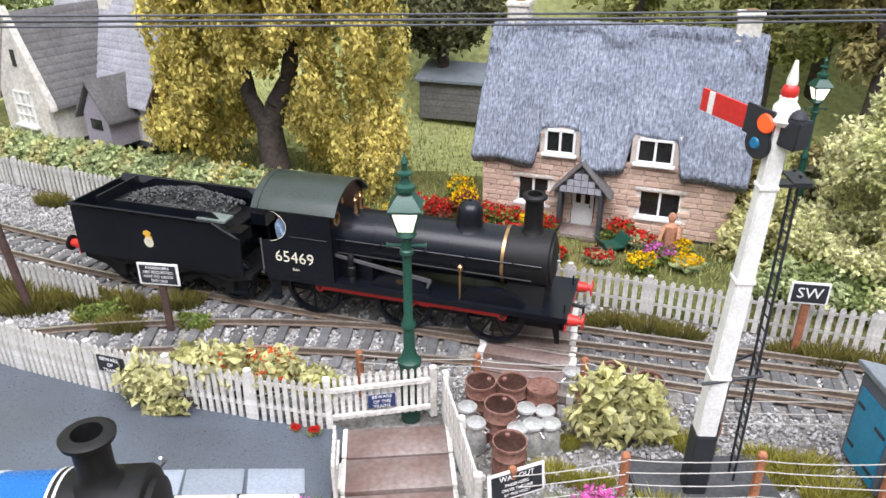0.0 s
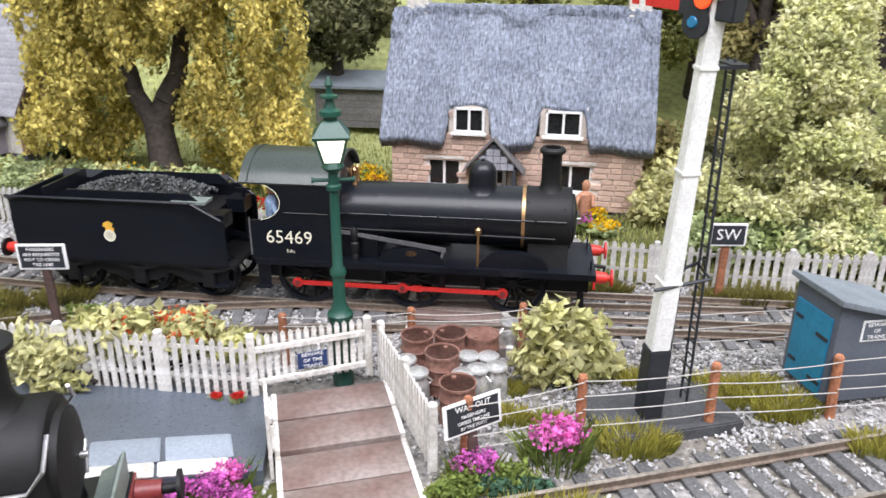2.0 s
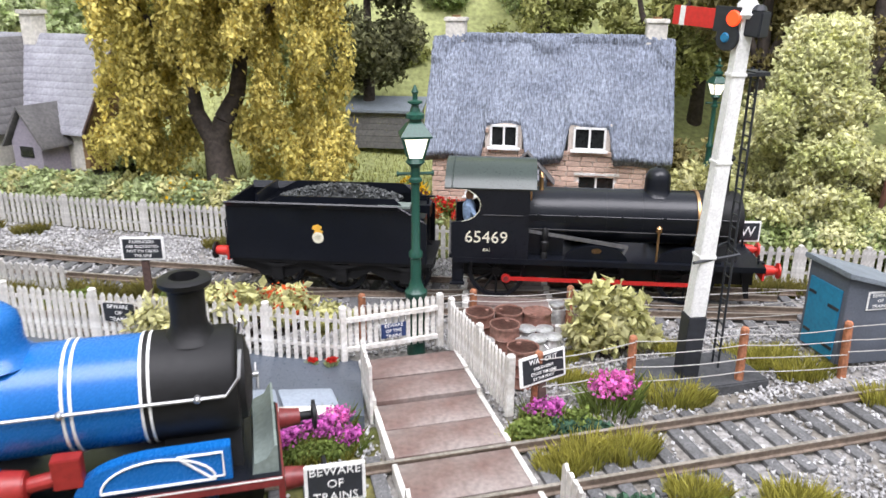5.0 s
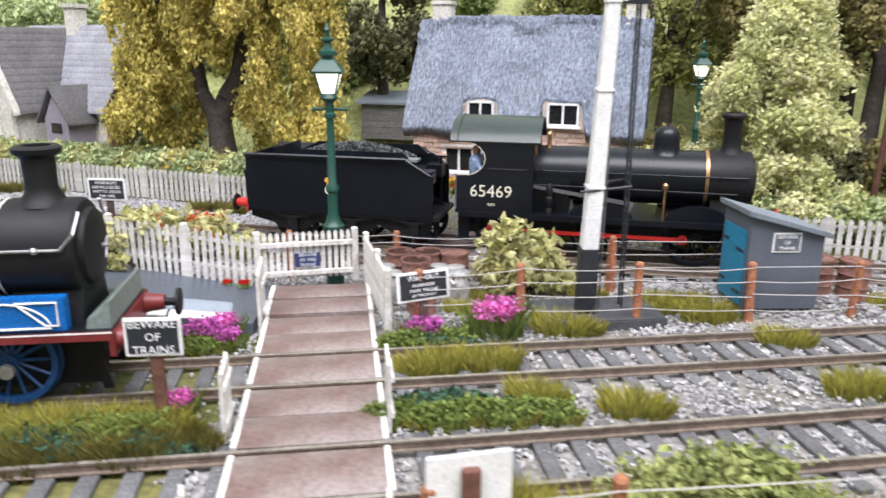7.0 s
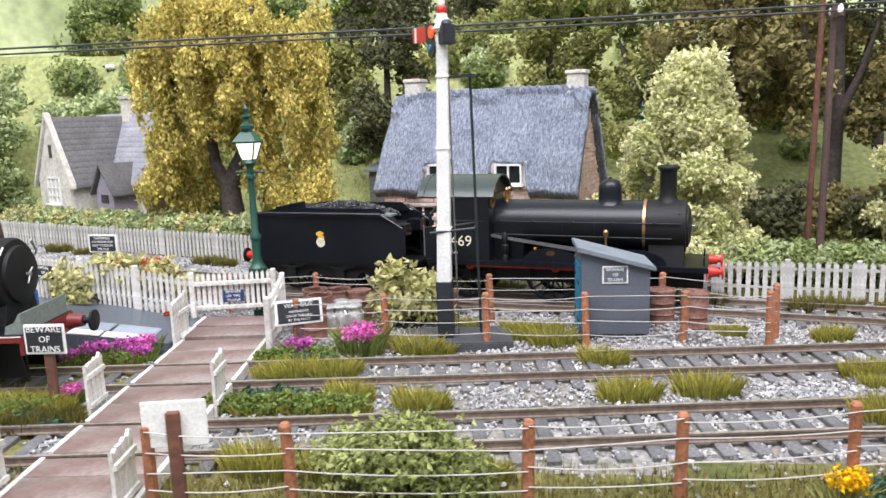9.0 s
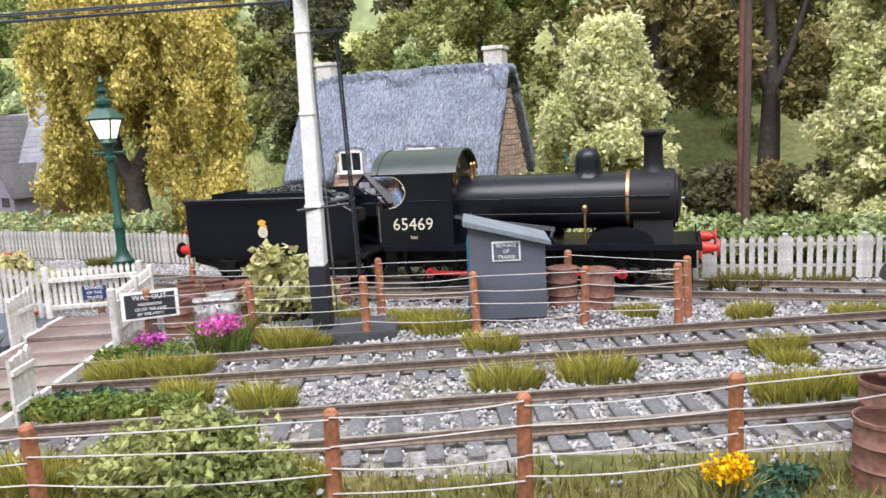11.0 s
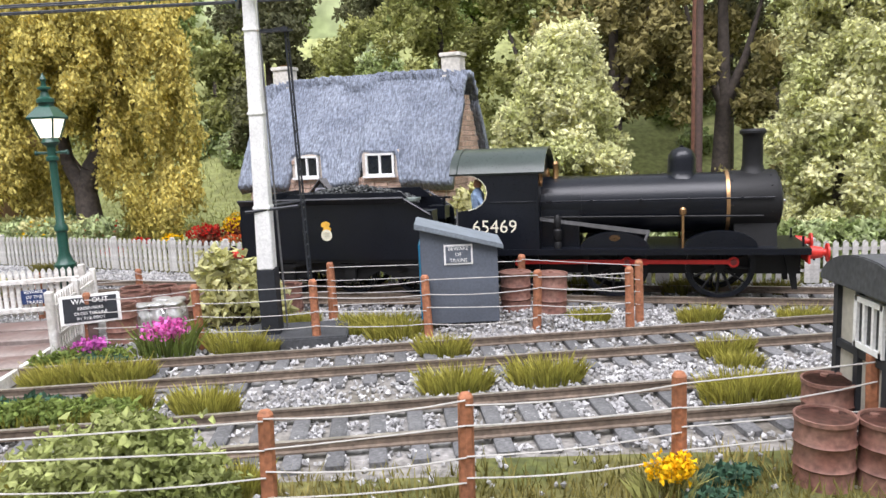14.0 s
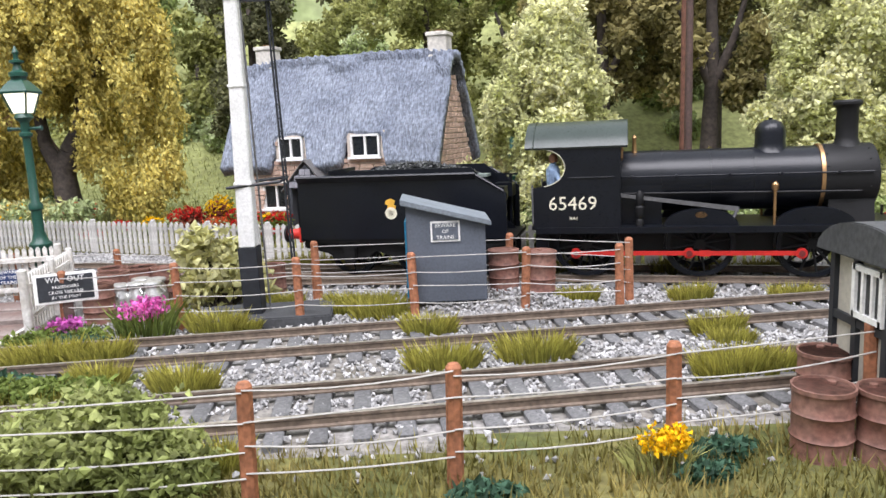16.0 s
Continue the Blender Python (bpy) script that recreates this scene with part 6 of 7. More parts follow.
def hanging(cx, cy, z0, z1, r, n, seed):
    g = np.random.default_rng(seed)
    out = []
    for i in range(n):
        a, rr = g.random() * 2 * math.pi, r * math.sqrt(g.random())
        zz = g.uniform(z0, z1)
        w = g.uniform(0.5, 0.95)
        out.append((cx + rr * math.cos(a), cy + rr * math.sin(a), zz, w, w, g.uniform(1.1, 2.2)))
    return out


tree("willow_tree", -8.9, 34.8, 0.7,
     [([(0.3, 0, -0.4), (0.1, 0, 1.4), (0.0, 0, 3.2)], 0.85, 0.62), ([(0.1, 0, 3.0), (0.5, -0.1, 4.2), (1.2, 0, 5.4), (1.6, 0, 7.5), (1.8, 0, 10), (2.2, 0.3, 14)], 0.6, 0.15), ([(-0.1, 0, 3.0), (-0.8, 0, 4.5), (-1.0, 0, 6.5), (-1.6, 0.2, 10), (-1.8, 0.3, 14)], 0.48, 0.12), ([(-0.9, 0, 6), (-2.2, 0, 8.5), (-3.5, 0, 10)], 0.25, 0.08), ([(1.4, 0, 7), (3, 0, 9.5), (4.4, 0, 10.5)], 0.25, 0.08)],
     hanging(-3.2, 0, 1.2, 13.5, 2.3, 60, 1) + hanging(4.1, 0, 1.2, 13.5, 2.8, 84, 2) + hanging(0.4, 0.6, 6.5, 14.5, 2.8, 34, 3) + hanging(0.3, -1.1, 5.6, 14, 2.2, 36, 4) + hanging(0.4, -1.9, 7.6, 14, 2.4, 34, 5), 76000, 0.17, L_WILLOW, "weeping tree with yellow autumn leaves and forked dark trunk", 0.25, 0.45)
tree("holly_tree", -0.6, 45.5, 1.8, [([(0, 0, -0.3), (0, 0, 5), (0, 0, 12)], 0.5, 0.15)], cluster(0, 0, 4, 15, 3.3, 34, 1.3, 11), 11000, 0.24, L_DARK, "dark round-headed tree beside the cottage", 0.3)
tree("cypress_tree", 17.0, 24.8, 0.5, [([(0, 0, -0.3), (0, 0, 5), (0, 0, 7.5)], 0.4, 0.1)], cluster(0, 0, 0.4, 8.9, 4.1, 170, 0.8, 12, 0.72), 66000, 0.145, L_PALE, "pale green bushy cypress tree behind the fence", 0.3)
tree("cypress_tree", 29.0, 25.5, 0.7, [([(0, 0, -0.3), (0, 0, 5), (0, 0, 10)], 0.4, 0.1)], cluster(0, 0, 0.7, 12.0, 3.5, 130, 0.9, 13, 0.5), 54000, 0.155, L_PALE, "broad pale green cypress tree near the pole", 0.3)
tree("birch_tree", 11.2, 47.0, 2.0, [([(0, 0, -0.5), (0.3, 0, 8), (0, 0, 14)], 0.5, 0.15)], cluster(0, 0, 4.5, 17, 3.9, 40, 1.4, 14), 14000, 0.23, L_OLIVE, "tall olive-green tree behind the cottage", 0.3)
for i, (x, y, h, r, m) in enumerate(((21.5, 37, 17, 3.6, L_BROWNISH), (27, 35, 18, 3.8, L_BROWNISH), (33, 33, 17, 3.8, L_OLIVE), (18, 43, 17, 3.4, L_OLIVE), (39, 30, 16, 4, L_BROWNISH), (30, 43, 19, 4.5, L_DARK), (23, 47, 19, 4.5, L_DARK))):
    tree("oak_tree", x, y, 1.5, [([(0, 0, -0.5), (0.2, 0, 6), (0, 0, h - 3)], 0.6, 0.15), ([(0.1, 0, 5), (1.2, -0.5, 8), (2, -0.6, 11)], 0.3, 0.08), ([(0.1, 0, 5.5), (-1.2, 0.3, 8.5), (-2, 0, 11)], 0.3, 0.08)], cluster(0, 0, 5 if i != 3 else 4, h, r, 42, 1.25, 20 + i), 9500, 0.25, m, "tall brown-green woodland tree with dark trunk", 0.3, bark=BARK)
for i, (x, y, z, h, r, m) in enumerate(((-29, 53, 2, 8, 3.5, L_HAZE), (-37, 48, 2, 9, 4, L_HEDGE), (-20, 54, 2.5, 8.5, 3.2, L_HAZE), (-14, 52, 2.5, 13, 3.6, L_OLIVE), (-7, 53, 3, 12, 3.4, L_OLIVE), (-44, 58, 3, 11, 5, L_HEDGE), (-33, 66, 6, 9, 4, L_LEAF), (-18, 68, 7, 9, 4.5, L_LEAF), (-6, 66, 7, 11, 4.5, L_GREEN), (5, 68, 8, 10, 4, L_DARK), (14, 66, 7, 11, 4.5, L_GREEN), (42, 40, 2, 16, 5, L_DARK), (36, 50, 3, 18, 5.5, L_DARK))):
    z, h = (ground_height(x, y) - 0.4, h * 0.7) if y > 60 else (z, h)
    tree("far_tree", x, y, z, [([(0, 0, -1), (0, 0, h - 4)], 0.45, 0.15)], cluster(0, 0, 2, h, r, 26, 1.6, 50 + i), 6000, 0.32, m, "green woodland tree on the hillside", 0.35)


for i in range(54):
    x, y = random.uniform(-40, 34), random.uniform(52, 68) if i % 2 else random.uniform(48, 58)
    t = thing("hillside_bush", x, y, ground_height(x, y) - 0.2, 0, "rounded green bush on the distant hillside", "bush", "hillside bushes")
    r = random.uniform(1.2, 2.4)
    part("foliage", leaf_mesh("foliage", [(0, 0, r * 0.7, r, r, r * 0.9), (r * 0.6, 0, r * 0.5, r * 0.7, r * 0.7, r * 0.7)], 1100, 0.28, (L_HAZE, L_LEAF, L_HEDGE, L_OLIVE)[i % 4], RNG, 0.6), None, t, kind="stuff")


# ---- hedges, bushes, flowers ----
def shrub(name, x, y, z, blobs, n, size, material, label, category="bush", hollow=0.35, flowers=(), group="bushes", twigs=0):
    t = thing(name, x, y, z, 0, label, category, group)
    part("foliage", leaf_mesh("foliage", blobs, n, size, material, RNG, hollow), None, t, kind="stuff")
    for m, cnt, s, fb in flowers:
        part("bloom", leaf_mesh("bloom", fb or blobs, cnt, s, m, RNG, 0.8, 0, 1.0), None, t, kind="stuff")
    if twigs:
        g = Geo()
        for i in range(twigs):
            b = blobs[i % len(blobs)]
            g.tube((random.uniform(-0.3, 0.3), random.uniform(-0.3, 0.3), -0.1), (b[0] + random.uniform(-0.3, 0.3), b[1], b[2]), 0.05, 0.02, 5)
        part("twig", g, BARK, t, kind="stuff")
    return t


shrub("bush", 5.5, 16.4, 0, [(0, 0, 0.9, 1.4, 1.1, 1.0), (-0.5, 0, 1.8, 0.9, 0.8, 0.9), (0.5, 0.1, 1.5, 0.9, 0.8, 0.9), (-0.9, 0.1, 0.7, 0.8, 0.7, 0.8), (1.1, 0.1, 0.7, 0.8, 0.7, 0.8)], 1050, 0.25, L_CREAM, "cream-green leafy bush beside the signal", twigs=70, hollow=0.25)
shrub("rambling_bush", -6.2, 16.8, 0.75, [(-1.7, -0.3, 1.0, 1.2, 0.6, 0.9), (0, 0, 1.4, 1.5, 0.7, 0.75), (1.6, 0, 1.3, 1.3, 0.6, 0.7), (2.8, 0.1, 0.8, 0.9, 0.5, 0.6), (-1.2, -0.9, 0.9, 0.8, 0.2, 0.9)], 2100, 0.2, L_CREAM, "rambling bush with orange flowers over the picket fence", flowers=[(F_ORANGE, 260, 0.13, [(1.6, 0, 1.4, 1.0, 0.6, 0.6), (0.2, 0, 1.5, 1.0, 0.5, 0.5)])], twigs=30)
shrub("near_bush", 7.4, 4.3, -0.1, [(0, 0, 0.8, 1.7, 1.2, 0.85), (-1.0, 0.2, 0.7, 1.2, 1.0, 0.8), (1.1, -0.2, 0.5, 1.0, 0.9, 0.7), (0.2, 0.1, 1.3, 0.8, 0.7, 0.5)], 6500, 0.105, leafy("near_bush_leaves", (0.4, 0.43, 0.17), (0.2, 0.24, 0.07)), "soft green bush by the near wire fence", twigs=14)
hedge_x = np.linspace(-27, -6.5, 24)
for i, x in enumerate(hedge_x):
    shrub("hedge_bush", float(x), far_fence(float(x)) + 1.4 + random.uniform(-0.2, 0.3), 0.5, [(0, 0, 0.9, 1.1, 0.8, random.uniform(0.8, 1.2)), (0.4, 0.5, 1.2, 0.8, 0.7, 0.8)], 750, 0.19, L_HEDGE if i % 3 else L_CREAM, "pale green hedge bush behind the long fence", group="hedge", flowers=[(F_YELLOW, 90, 0.14, None)] if i in (18, 19) else [(F_RED, 60, 0.14, None)] if i in (1, 2, 23) else ())
for i, x in enumerate(np.linspace(12.5, 32, 22)):
    shrub("hedge_bush", float(x), far_fence(float(x)) + 1.5 + random.uniform(-0.2, 0.4), 0.5, [(0, 0, 0.7, 1.0, 0.8, random.uniform(0.7, 1.1)), (0.4, 0.5, 1.0, 0.8, 0.7, 0.7)], 750, 0.17, L_LEAF if i % 2 else L_HEDGE, "green hedge bush behind the long fence", group="hedge")
shrub("garden_bush", -14.2, 40.2, 1.2, [(0, 0, 1.8, 2.0, 1.5, 1.9), (1.5, 0, 1.0, 1.4, 1.2, 1.2), (-1.6, -0.4, 0.8, 1.4, 1.2, 1.1)], 3600, 0.22, L_HEDGE, "large pale green bush by the stone house")
shrub("garden_bush", 12.9, 27.4, 0.8, [(0, 0, 1.2, 1.4, 1.2, 1.5), (0.8, 0.4, 2.0, 1.0, 0.9, 1.0), (-0.8, -0.5, 0.7, 1.0, 0.9, 0.9), (1.3, -1.2, 0.7, 1.2, 0.9, 0.9)], 3200, 0.2, L_CREAM, "pale climbing bush at the cottage corner")
shrub("garden_bush", -22.5, 40.3, 1.2, [(0, 0, 1.0, 1.2, 1.0, 1.1)], 1300, 0.2, F_DUSK, "dark red-leaved bush by the stone house", flowers=[(F_RED, 200, 0.16, None)])


def cottage_point(x, y):
    m = cm(1.75, 31.2, 0, 0, 0, -17.5) @ Vector((x * U, y * U, 0))
    return m.x / U, m.y / U


beds = ((-0.6, -0.8, F_DUSK, F_YELLOW, 1.5), (0.6, -0.9, L_GREEN, F_RED, 1.0), (1.5, -0.8, L_GREEN, F_RED, 0.9), (2.6, -0.9, L_GREEN, F_YELLOW, 0.8), (3.2, -1.3, L_GREEN, F_RED, 0.9), (6.4, -0.7, L_GREEN, F_RED, 0.9), (7.3, -1.2, L_HEDGE, F_RED, 0.7), (8.8, -1.6, L_GREEN, F_YELLOW, 0.8), (8.2, -2.3, L_GREEN, F_PURPLE, 0.8), (7.6, -3.1, L_GREEN, F_YELLOW, 0.75), (9.3, -2.6, L_HEDGE, F_YELLOW, 0.6), (5.9, -2.9, L_HEDGE, F_RED, 0.5), (-1.6, -1.6, F_DUSK, F_RED, 1.2), (-2.6, -1.2, L_HEDGE, F_RED, 1.0), (-3.6, -2.0, L_HEDGE, F_YELLOW, 0.8), (-1.2, 0.4, L_GREEN, F_YELLOW, 1.6), (0.2, -2.2, L_HEDGE, F_ORANGE, 0.8), (2.0, -2.4, L_HEDGE, F_RED, 0.8), (4.0, -3.2, L_GREEN, F_RED, 0.5), (-5.2, -2.6, L_HEDGE, F_RED, 0.9), (-6.6, -3.1, L_HEDGE, F_RED, 0.8))
for lx, ly, green, flower, h in beds:
    x, y = cottage_point(lx, ly)
    word = {F_RED: "red", F_YELLOW: "yellow", F_PURPLE: "purple", F_ORANGE: "orange"}[flower]
    shrub("flower_bed", x, y, ground_height(x, y), [(0, 0, h * 0.45, 0.75, 0.6, h * 0.5)], 420, 0.15, green, "clump of %s flowers in the cottage garden" % word, "flowers", flowers=[(flower, 260, 0.13, [(0, 0, h * 0.7, 0.7, 0.55, h * 0.38)])], group="garden flowers")


def tuft_kind(name, flower, h, label, mats, n=800, group="grass tufts", rx=0.85, ry=0.5):
    t = thing(name, 0, -80, 0, 0, label, "grass" if not flower else "flowers", group)
    part("grass", blade_mesh("grass", n, rx, h, mats, RNG, sy=ry / rx), None, t, kind="stuff")
    if flower:
        part("bloom", leaf_mesh("bloom", [(0, 0, h * 0.85, rx * 0.95, ry, h * 0.42), (rx * 0.4, 0, h * 0.9, rx * 0.5, ry * 0.8, h * 0.4)], 380, 0.12, flower, RNG, 0.3, 0, 1.0), None, t, kind="stuff")
    return t


def scatter(t, spots, z=-0.03):
    """Set the first of a kind and its copies on the ground."""
    for i, (x, y, s) in enumerate(spots):
        m = cm(x, y, z, 0, 0, random.uniform(-25, 25))
        if i == 0:
            t.matrix_basis = m
            t.scale = (s, s, s)
        else:
            c = copy_thing(t, m)
            c.scale = (s, s, s)


# a dense planted strip beside the near track, left of the foot crossing
PLANTED = [(-11.6 + 0.42 * i + random.uniform(-0.25, 0.25), y0 + 0.05 * i + random.uniform(-0.2, 0.2), random.uniform(0.7, 1.05)) for i in range(21) for y0 in (5.9, 6.5, 7.0)]
PLANTED += [(-10.5 + 0.9 * i, 11.6 + 0.09 * i + random.uniform(-0.15, 0.15), random.uniform(0.5, 0.7)) for i in range(9)]
scatter(tuft_kind("grass_tuft", None, 0.62, "olive-green grass tuft in the ballast", L_TUFT), [(6.3, 13.4, 1.0), (7.0, 13.3, 0.6), (10.8, 14.3, 1.0), (11.2, 14.2, 0.8), (9.6, 15.6, 0.8), (10.4, 15.2, 0.9), (12.2, 12.5, 0.85), (12.6, 9.6, 0.95), (14.7, 10.0, 1.0), (7.1, 8.7, 0.9), (19.4, 11.6, 0.8), (19.4, 10.7, 0.6), (19.8, 15.0, 0.8), (16.5, 15.3, 0.8), (18.6, 8.5, 1.0), (19.4, 8.6, 0.8), (2.9, 11.0, 1.0), (4.1, 11.1, 0.9), (2.2, 10.7, 0.7), (5.0, 9.3, 0.8), (9.5, 14.9, 0.6), (4.6, 14.6, 0.6), (7.6, 16.2, 0.7), (3.6, 14.9, 0.7), (22.6, 14.5, 0.8), (24.5, 11.5, 0.9), (5.6, 4.9, 0.8), (4.0, 5.0, 1.0), (9.0, 5.0, 0.7), (3.9, 16.2, 0.6)] + PLANTED[2::3])
scatter(tuft_kind("green_tuft", None, 0.52, "dark green and ochre grass tuft by the fence", L_MOSS), [(6.2, far_fence(6.2) - 1.1, 0.9), (7.6, far_fence(7.6) - 1.0, 1.0), (8.8, far_fence(8.8) - 1.0, 0.9), (13.5, far_fence(13.5) - 0.9, 1.1), (14.9, far_fence(14.9) - 0.9, 1.0), (12.3, far_fence(12.3) - 0.9, 0.9), (17, far_fence(17) - 1.0, 1.0), (20.5, far_fence(20.5) - 1.0, 1.0), (21.6, far_fence(21.6) - 1.0, 0.9), (23.5, far_fence(23.5) - 0.9, 0.8), (-20, far_fence(-20) - 1.1, 1.1), (-17.5, far_fence(-17.5) - 1.1, 0.9), (-8.0, far_fence(-8.0) - 1.1, 1.0), (-6.8, far_fence(-6.8) - 1.1, 0.8), (-12.0, 23.4, 1.2), (-10.0, 23.6, 1.1), (-13.8, 23.6, 1.3), (-15.6, 23.2, 1.5), (-17.5, 24.2, 1.4), (-11.5, 21.9, 1.0), (-2.9, 7.6, 0.9), (-2.3, 7.4, 0.8), (-3.4, 7.0, 1.0), (-3.2, 3.2, 1.2), (-4.8, 3.2, 1.2), (-2.4, 1.4, 1.1), (-6.5, 2.8, 1.2), (-8.0, 2.6, 1.1)] + PLANTED[0::3])
def leafy_plant():
    t = thing("leafy_plant", 0, -80, 0, 0, "blue-green leafy plant among the grass", "plant", "leafy plants")
    part("foliage", leaf_mesh("foliage", [(0, 0, 0.2, 0.65, 0.45, 0.3), (0.4, 0.1, 0.15, 0.45, 0.4, 0.25), (-0.4, 0, 0.15, 0.45, 0.4, 0.25)], 420, 0.15, L_TEAL, RNG, 0.3), None, t, kind="stuff")
    return t


scatter(leafy_plant(), [(-4.6, 6.9, 1.0), (-3.6, 3.4, 1.1), (-5.8, 3.0, 1.0), (2.4, 8.7, 1.0), (3.2, 8.9, 1.0), (4.4, 8.6, 0.8), (2.6, 12.3, 0.9), (3.4, 12.2, 0.8), (13.3, 3.6, 0.7), (16.6, 4.1, 0.6), (14.3, 1.9, 0.7), (11.3, 2.2, 0.6), (10.4, 1.4, 0.6), (-2.4, 6.9, 0.7), (17.1, 4.8, 0.7), (-6.3, 7.1, 1.0), (-5.2, 7.2, 1.1), (-4.4, 7.3, 1.0), (-3.1, 7.2, 0.9), (-8.2, 6.7, 0.9)])
def low_mound():
    t = thing("green_plant", 0, -80, 0, 0, "mid-green leafy mound between the tracks", "plant", "leafy plants")
    part("foliage", leaf_mesh("foliage", [(0, 0, 0.2, 0.8, 0.55, 0.35), (0.35, 0.1, 0.3, 0.5, 0.45, 0.3), (-0.4, 0, 0.28, 0.5, 0.4, 0.3)], 900, 0.1, L_GREEN, RNG, 0.3), None, t, kind="stuff")
    part("grass", blade_mesh("grass", 300, 0.8, 0.45, L_TUFT, RNG, sy=0.6), None, t, kind="stuff")
    return t


scatter(low_mound(), [(1.8, 8.3, 0.9), (2.9, 8.2, 1.0), (4.0, 8.3, 1.0), (5.1, 8.4, 0.9), (1.9, 12.2, 1.0), (3.0, 12.5, 0.9), (-4.2, 12.0, 0.7), (-5.2, 11.8, 0.7), (-3.3, 12.0, 0.8), (-6.2, 11.7, 0.6), (-12.6, 22.6, 1.1), (-8.9, 22.2, 0.9)] + PLANTED[1::3])
scatter(tuft_kind("pink_flower_clump", F_PINK, 0.95, "bright pink flowering clump by the wire fence", L_GREEN, 300, "pink flowers", 0.8, 0.7), [(4.35, 13.2, 1.0), (-2.9, 8.6, 0.55), (-3.1, 13.0, 0.65)])
scatter(tuft_kind("purple_flower_clump", F_PURPLE, 0.75, "purple and pink flowering plants beside the platform", L_GREEN, 300, "purple flowers", 0.8, 0.6), [(-3.6, 12.6, 0.8), (-4.5, 12.2, 0.8), (-5.2, 11.9, 0.6), (2.35, 12.75, 0.8), (-2.9, 12.3, 0.7)])
scatter(tuft_kind("yellow_flower_clump", F_YELLOW, 0.75, "bright yellow flowers at the near edge", L_OLIVE, 120, "yellow flowers", 0.66, 0.5), [(16.0, 4.35, 0.78)])
scatter(tuft_kind("red_flower_clump", F_RED, 0.4, "small red flowers at the platform edge", L_HEDGE, 160, "red flowers", 0.45, 0.35), [(-3.2, 15.85, 0.45), (-3.75, 15.95, 0.42)], 0.5)


def near_grass():
    n = 42000
    x, y = RNG.uniform(-9, 27, n), RNG.uniform(-2.5, 6.1, n)
    keep = ~(np.abs(x - deck_mid(y)) < 1.6) & (y < 4.9 + 0.06 * x) & ((y < 4.3 + 0.06 * x) | (RNG.random(n) < 0.4))
    x, y = x[keep], y[keep]
    n = len(x)
    h = RNG.uniform(0.12, 0.42, n)
    a = RNG.uniform(0, 6.28, n)
    base = np.stack([x, y, np.full(n, -0.08)], 1)
    lean = np.stack([np.cos(a), np.sin(a), np.zeros(n)], 1) * (h * RNG.uniform(0.1, 0.9, n))[:, None]
    w = np.stack([-np.sin(a), np.cos(a), np.zeros(n)], 1) * 0.022
    tip = base + lean + np.array([0, 0, 1.0]) * h[:, None]
    v = np.stack([base - w, base + w, tip], 1).reshape(-1, 3)
    tagged(new("grass", raw_mesh("grass", v, [(i, i + 1, i + 2) for i in range(0, 3 * n, 3)], L_DRY)), "short dry olive grass along the near edge", "grass", kind="stuff")


near_grass()


def field_grass():
    n = 42000
    x = RNG.uniform(-28, 32, n)
    fy = np.interp(x, FENCE_X, FENCE_Y)
    y = fy + 0.4 + RNG.random(n) ** 1.3 * 22
    z = np.array([ground_height(a, b) for a, b in zip(x, y)])
    h = RNG.uniform(0.15, 0.5, n)
    a = RNG.uniform(0, 6.28, n)
    base = np.stack([x, y, z - 0.05], 1)
    tip = base + np.stack([np.cos(a) * 0.2, np.sin(a) * 0.2, h], 1)
    w = np.stack([-np.sin(a), np.cos(a), np.zeros(n)], 1) * 0.03
    v = np.stack([base - w, base + w, tip], 1).reshape(-1, 3)
    tagged(new("grass", raw_mesh("grass", v, [(i, i + 1, i + 2) for i in range(0, 3 * n, 3)], L_OLIVE)), "olive garden grass behind the fence", "grass", kind="stuff")


field_grass()


for i, (x, y) in enumerate(((14.5, 33), (17.5, 31.5), (20, 31), (22.5, 30), (25, 30.5), (27.5, 29.5), (30.5, 29), (33.5, 28), (19, 34.5), (24, 33.5), (29, 33))):
    shrub("undergrowth", x, y, ground_height(x, y), [(0, 0, 1.2, 1.7, 1.2, 1.4), (0.8, 0.4, 1.9, 1.2, 1.0, 1.2), (-0.9, 0.2, 1.5, 1.1, 1.0, 1.1)], 1300, 0.24, L_DARK if i % 2 else L_BROWNISH, "dark brown-green undergrowth beneath the trees", group="undergrowth")


# ---- garden figure, barrow, sheep ----
fx, fy2 = cottage_point(8.5, -1.75)
solid("garden_figurine", Geo().lathe([(0.3, 0), (0.34, 0.4), (0.28, 0.8), (0.34, 1.1), (0.3, 1.45), (0.1, 1.6), (0.16, 1.72), (0.17, 1.88), (0.1, 2.0), (0.02, 2.04)], 12, Matrix.Diagonal((1, 0.7, 1, 1))).tube((-0.3, -0.1, 1.4), (-0.55, -0.4, 0.95), 0.09, 0.07, 7).tube((0.3, -0.1, 1.4), (0.2, -0.5, 1.05), 0.09, 0.07, 7), CLOTH_TAN, "small tan painted figurine in the cottage garden", "figurine", at=cm(fx, fy2, ground_height(fx, fy2) - 0.02))
bx, by = cottage_point(6.2, -2.2)
wb = thing("wheelbarrow", bx, by, ground_height(bx, by), 20, "dark green garden wheelbarrow on the grass", "wheelbarrow")
part("tray", Geo().prism([(-0.6, 0.75), (-0.4, 0.35), (0.45, 0.35), (0.75, 0.8), (0.68, 0.8), (0.4, 0.42), (-0.36, 0.42), (-0.54, 0.75)], -0.4, 0.4, "y"), LAMP_GREEN, wb)
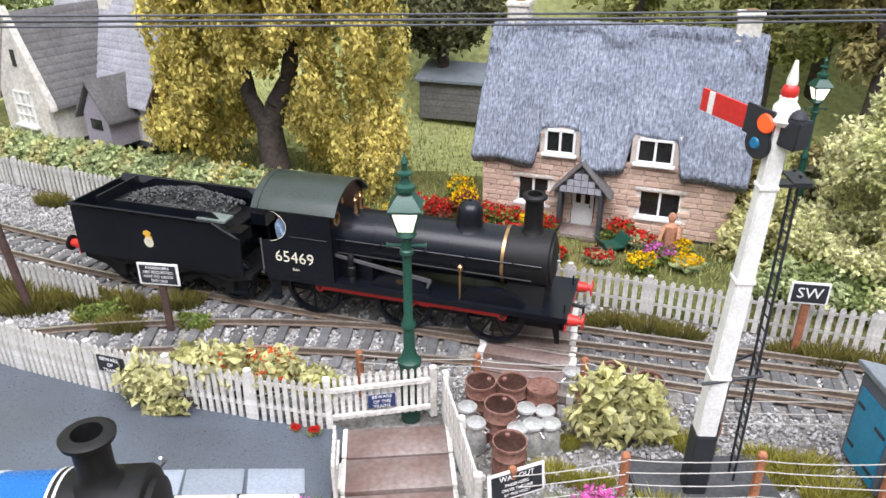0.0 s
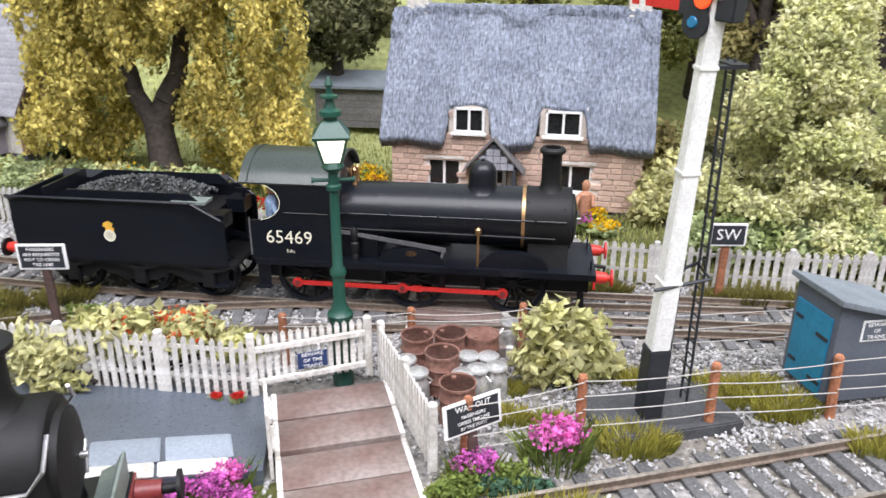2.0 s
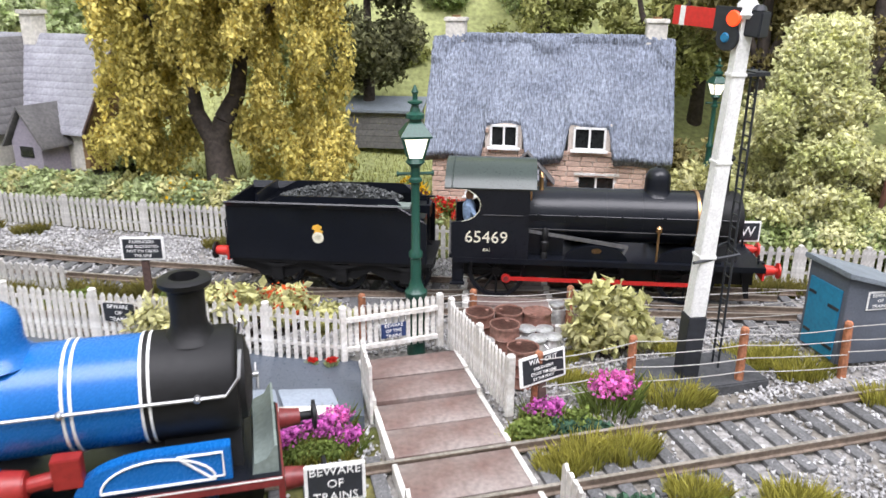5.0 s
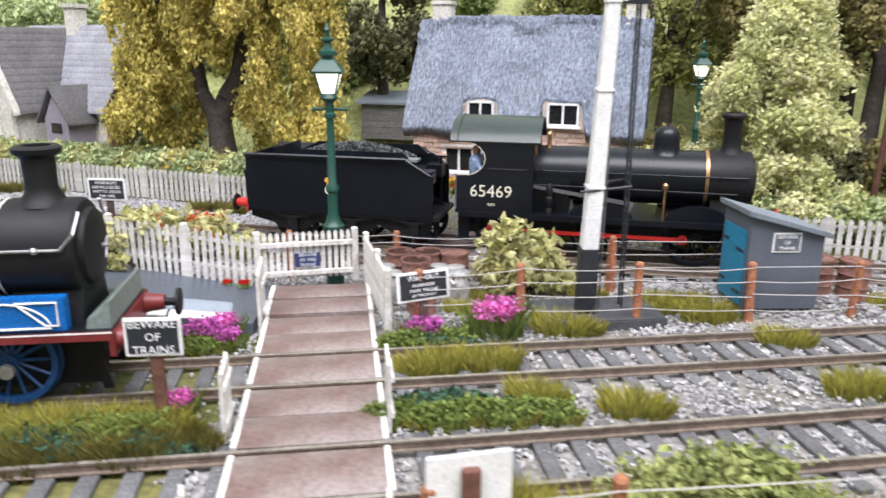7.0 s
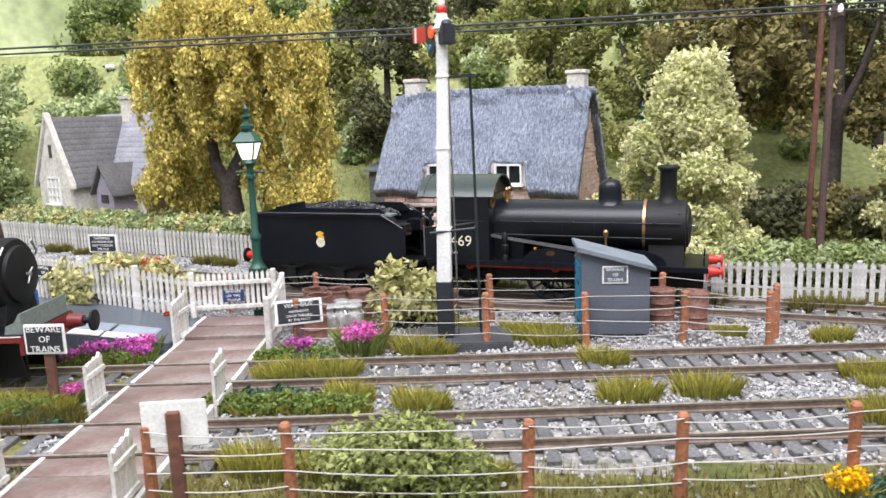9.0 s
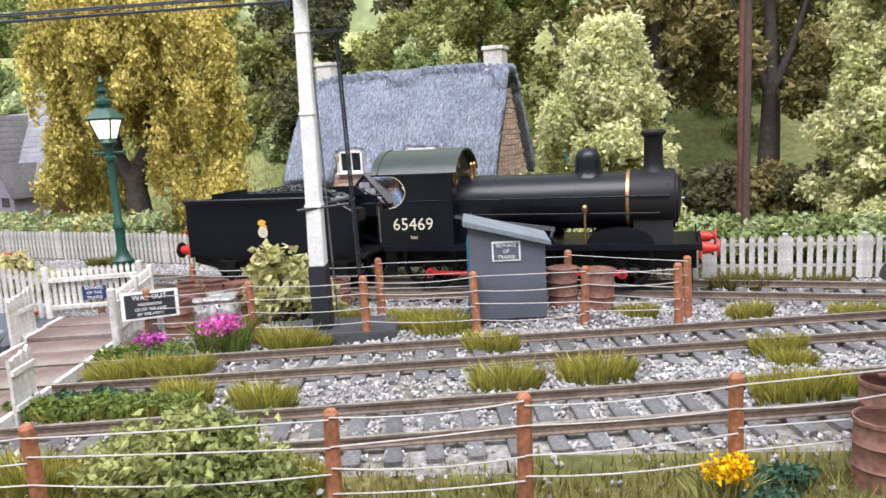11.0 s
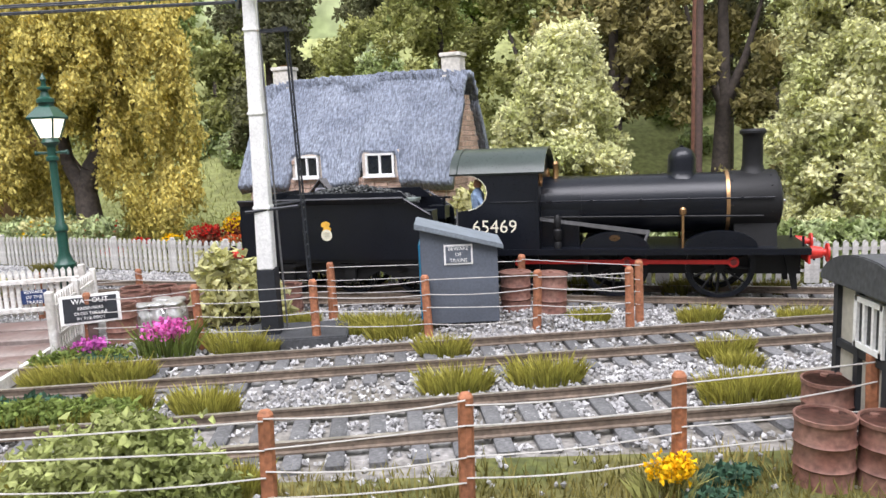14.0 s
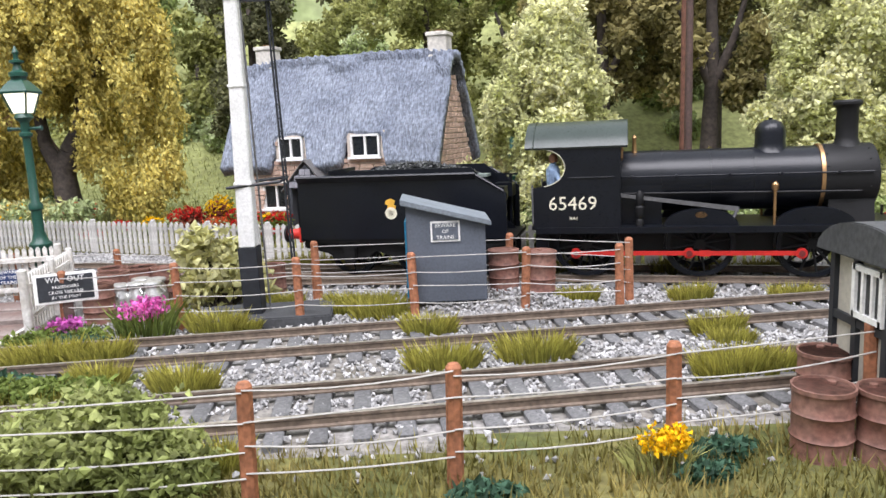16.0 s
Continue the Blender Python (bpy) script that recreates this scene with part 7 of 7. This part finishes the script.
part("wheel", Geo().lathe([(0.22, -0.05), (0.22, 0.05)], 14, Matrix.Translation((0.75, 0, 0.2)) @ Matrix.Rotation(radians(90), 4, "X")), BLACK_MATT, wb)
for s in (-1, 1):
    part("handle", Geo().tube((0.75, s * 0.1, 0.2), (-1.2, s * 0.35, 0.6), 0.04, n=6), POLE_BROWN, wb)
    part("leg", Geo().tube((-0.35, s * 0.3, 0.45), (-0.45, s * 0.32, -0.02), 0.04, n=6), BLACK_MATT, wb)


def sheep():
    t = thing("sheep", 0, 0, 0, 0, "small white model sheep grazing on the hill", "sheep", "sheep")
    part("body", Geo().lathe([(0.03, -0.5), (0.2, -0.42), (0.27, -0.1), (0.27, 0.2), (0.18, 0.42), (0.03, 0.48)], 12, Matrix.Translation((0, 0, 0.5)) @ Matrix.Rotation(radians(90), 4, "Y")), WHITE_WORN, t)
    part("head", Geo().lathe([(0.02, -0.18), (0.11, -0.1), (0.11, 0.08), (0.03, 0.16)], 10, Matrix.Translation((0.55, 0, 0.55)) @ Matrix.Rotation(radians(70), 4, "Y")), SIGN_BLACK, t, "dark face")
    for x in (-0.28, 0.25):
        for y in (-0.12, 0.12):
            part("leg", Geo().tube((x, y, 0), (x, y, 0.35), 0.04, n=6), SIGN_BLACK, t)
    return t


first = sheep()
for i, (x, y) in enumerate(((4.6, 58.5), (6.2, 59), (5.4, 57.6), (3.2, 58.8), (-28.5, 59), (-30, 58.5))):
    m = cm(x, y, ground_height(x, y), 0, 0, 40 * i)
    if i:
        copy_thing(first, m)
    else:
        first.matrix_basis = m


# ---- what moves: the engine rolls along the curved track ----
def motions():
    seen = np.array([(0, -0.85), (0.5, -0.17), (1, 0.56), (1.5, 1.3), (2, 2.0), (2.5, 2.74), (3, 3.48), (5.5, 7.03), (6, 7.66), (6.5, 8.27), (7, 8.85), (7.5, 9.43), (8, 9.96), (8.5, 10.53), (9, 11.05), (9.5, 11.5), (10, 12.05), (12.5, 15.84), (13, 16.56), (13.5, 17.24), (14, 17.92), (14.5, 18.63), (15, 19.33), (15.5, 20.07), (16, 20.81)])
    co = np.polyfit(seen[:, 0], seen[:, 1], 7)
    times = [0.5 * i for i in range(33)]
    rows, travel, run, last = [], [], 0.0, None
    for t in times:
        x = float(np.polyval(co, t))
        back, ahead = (x - 8.0, track_main(x - 8.0)), (x + 3.0, track_main(x + 3.0))
        a = math.atan2(ahead[1] - back[1], ahead[0] - back[0])
        y = back[1] + (ahead[1] - back[1]) * 8.0 / 11.0
        y = 0.6 * y + 0.4 * track_main(x)
        if last is not None:
            run += math.hypot(x - last[0], y - last[1])
        last = (x, y)
        rows.append((t, cm(x, y, 0.3, 0, 0, math.degrees(a))))
        travel.append(run)
    walk(black_engine, rows)
    for w, r in black_wheels:
        home = w.matrix_basis.copy()
        walk(w, [(t, home @ pose(0, 0, 0, 0, math.degrees(d / (r * K)), 0)) for t, d in zip(times, travel)])
    for rod, s in black_rods:
        home = rod.matrix_basis.copy()
        ang0 = radians(PHASE) + (math.pi / 2 if s > 0 else 0)
        rows = []
        for t, d in zip(times, travel):
            a = ang0 - d / (0.98 * K)
            rows.append((t, cm(0.4 * K * math.cos(a), 0, 0.4 * K * math.sin(a)) @ home))
        walk(rod, rows)


PHASE = 28.0
motions()
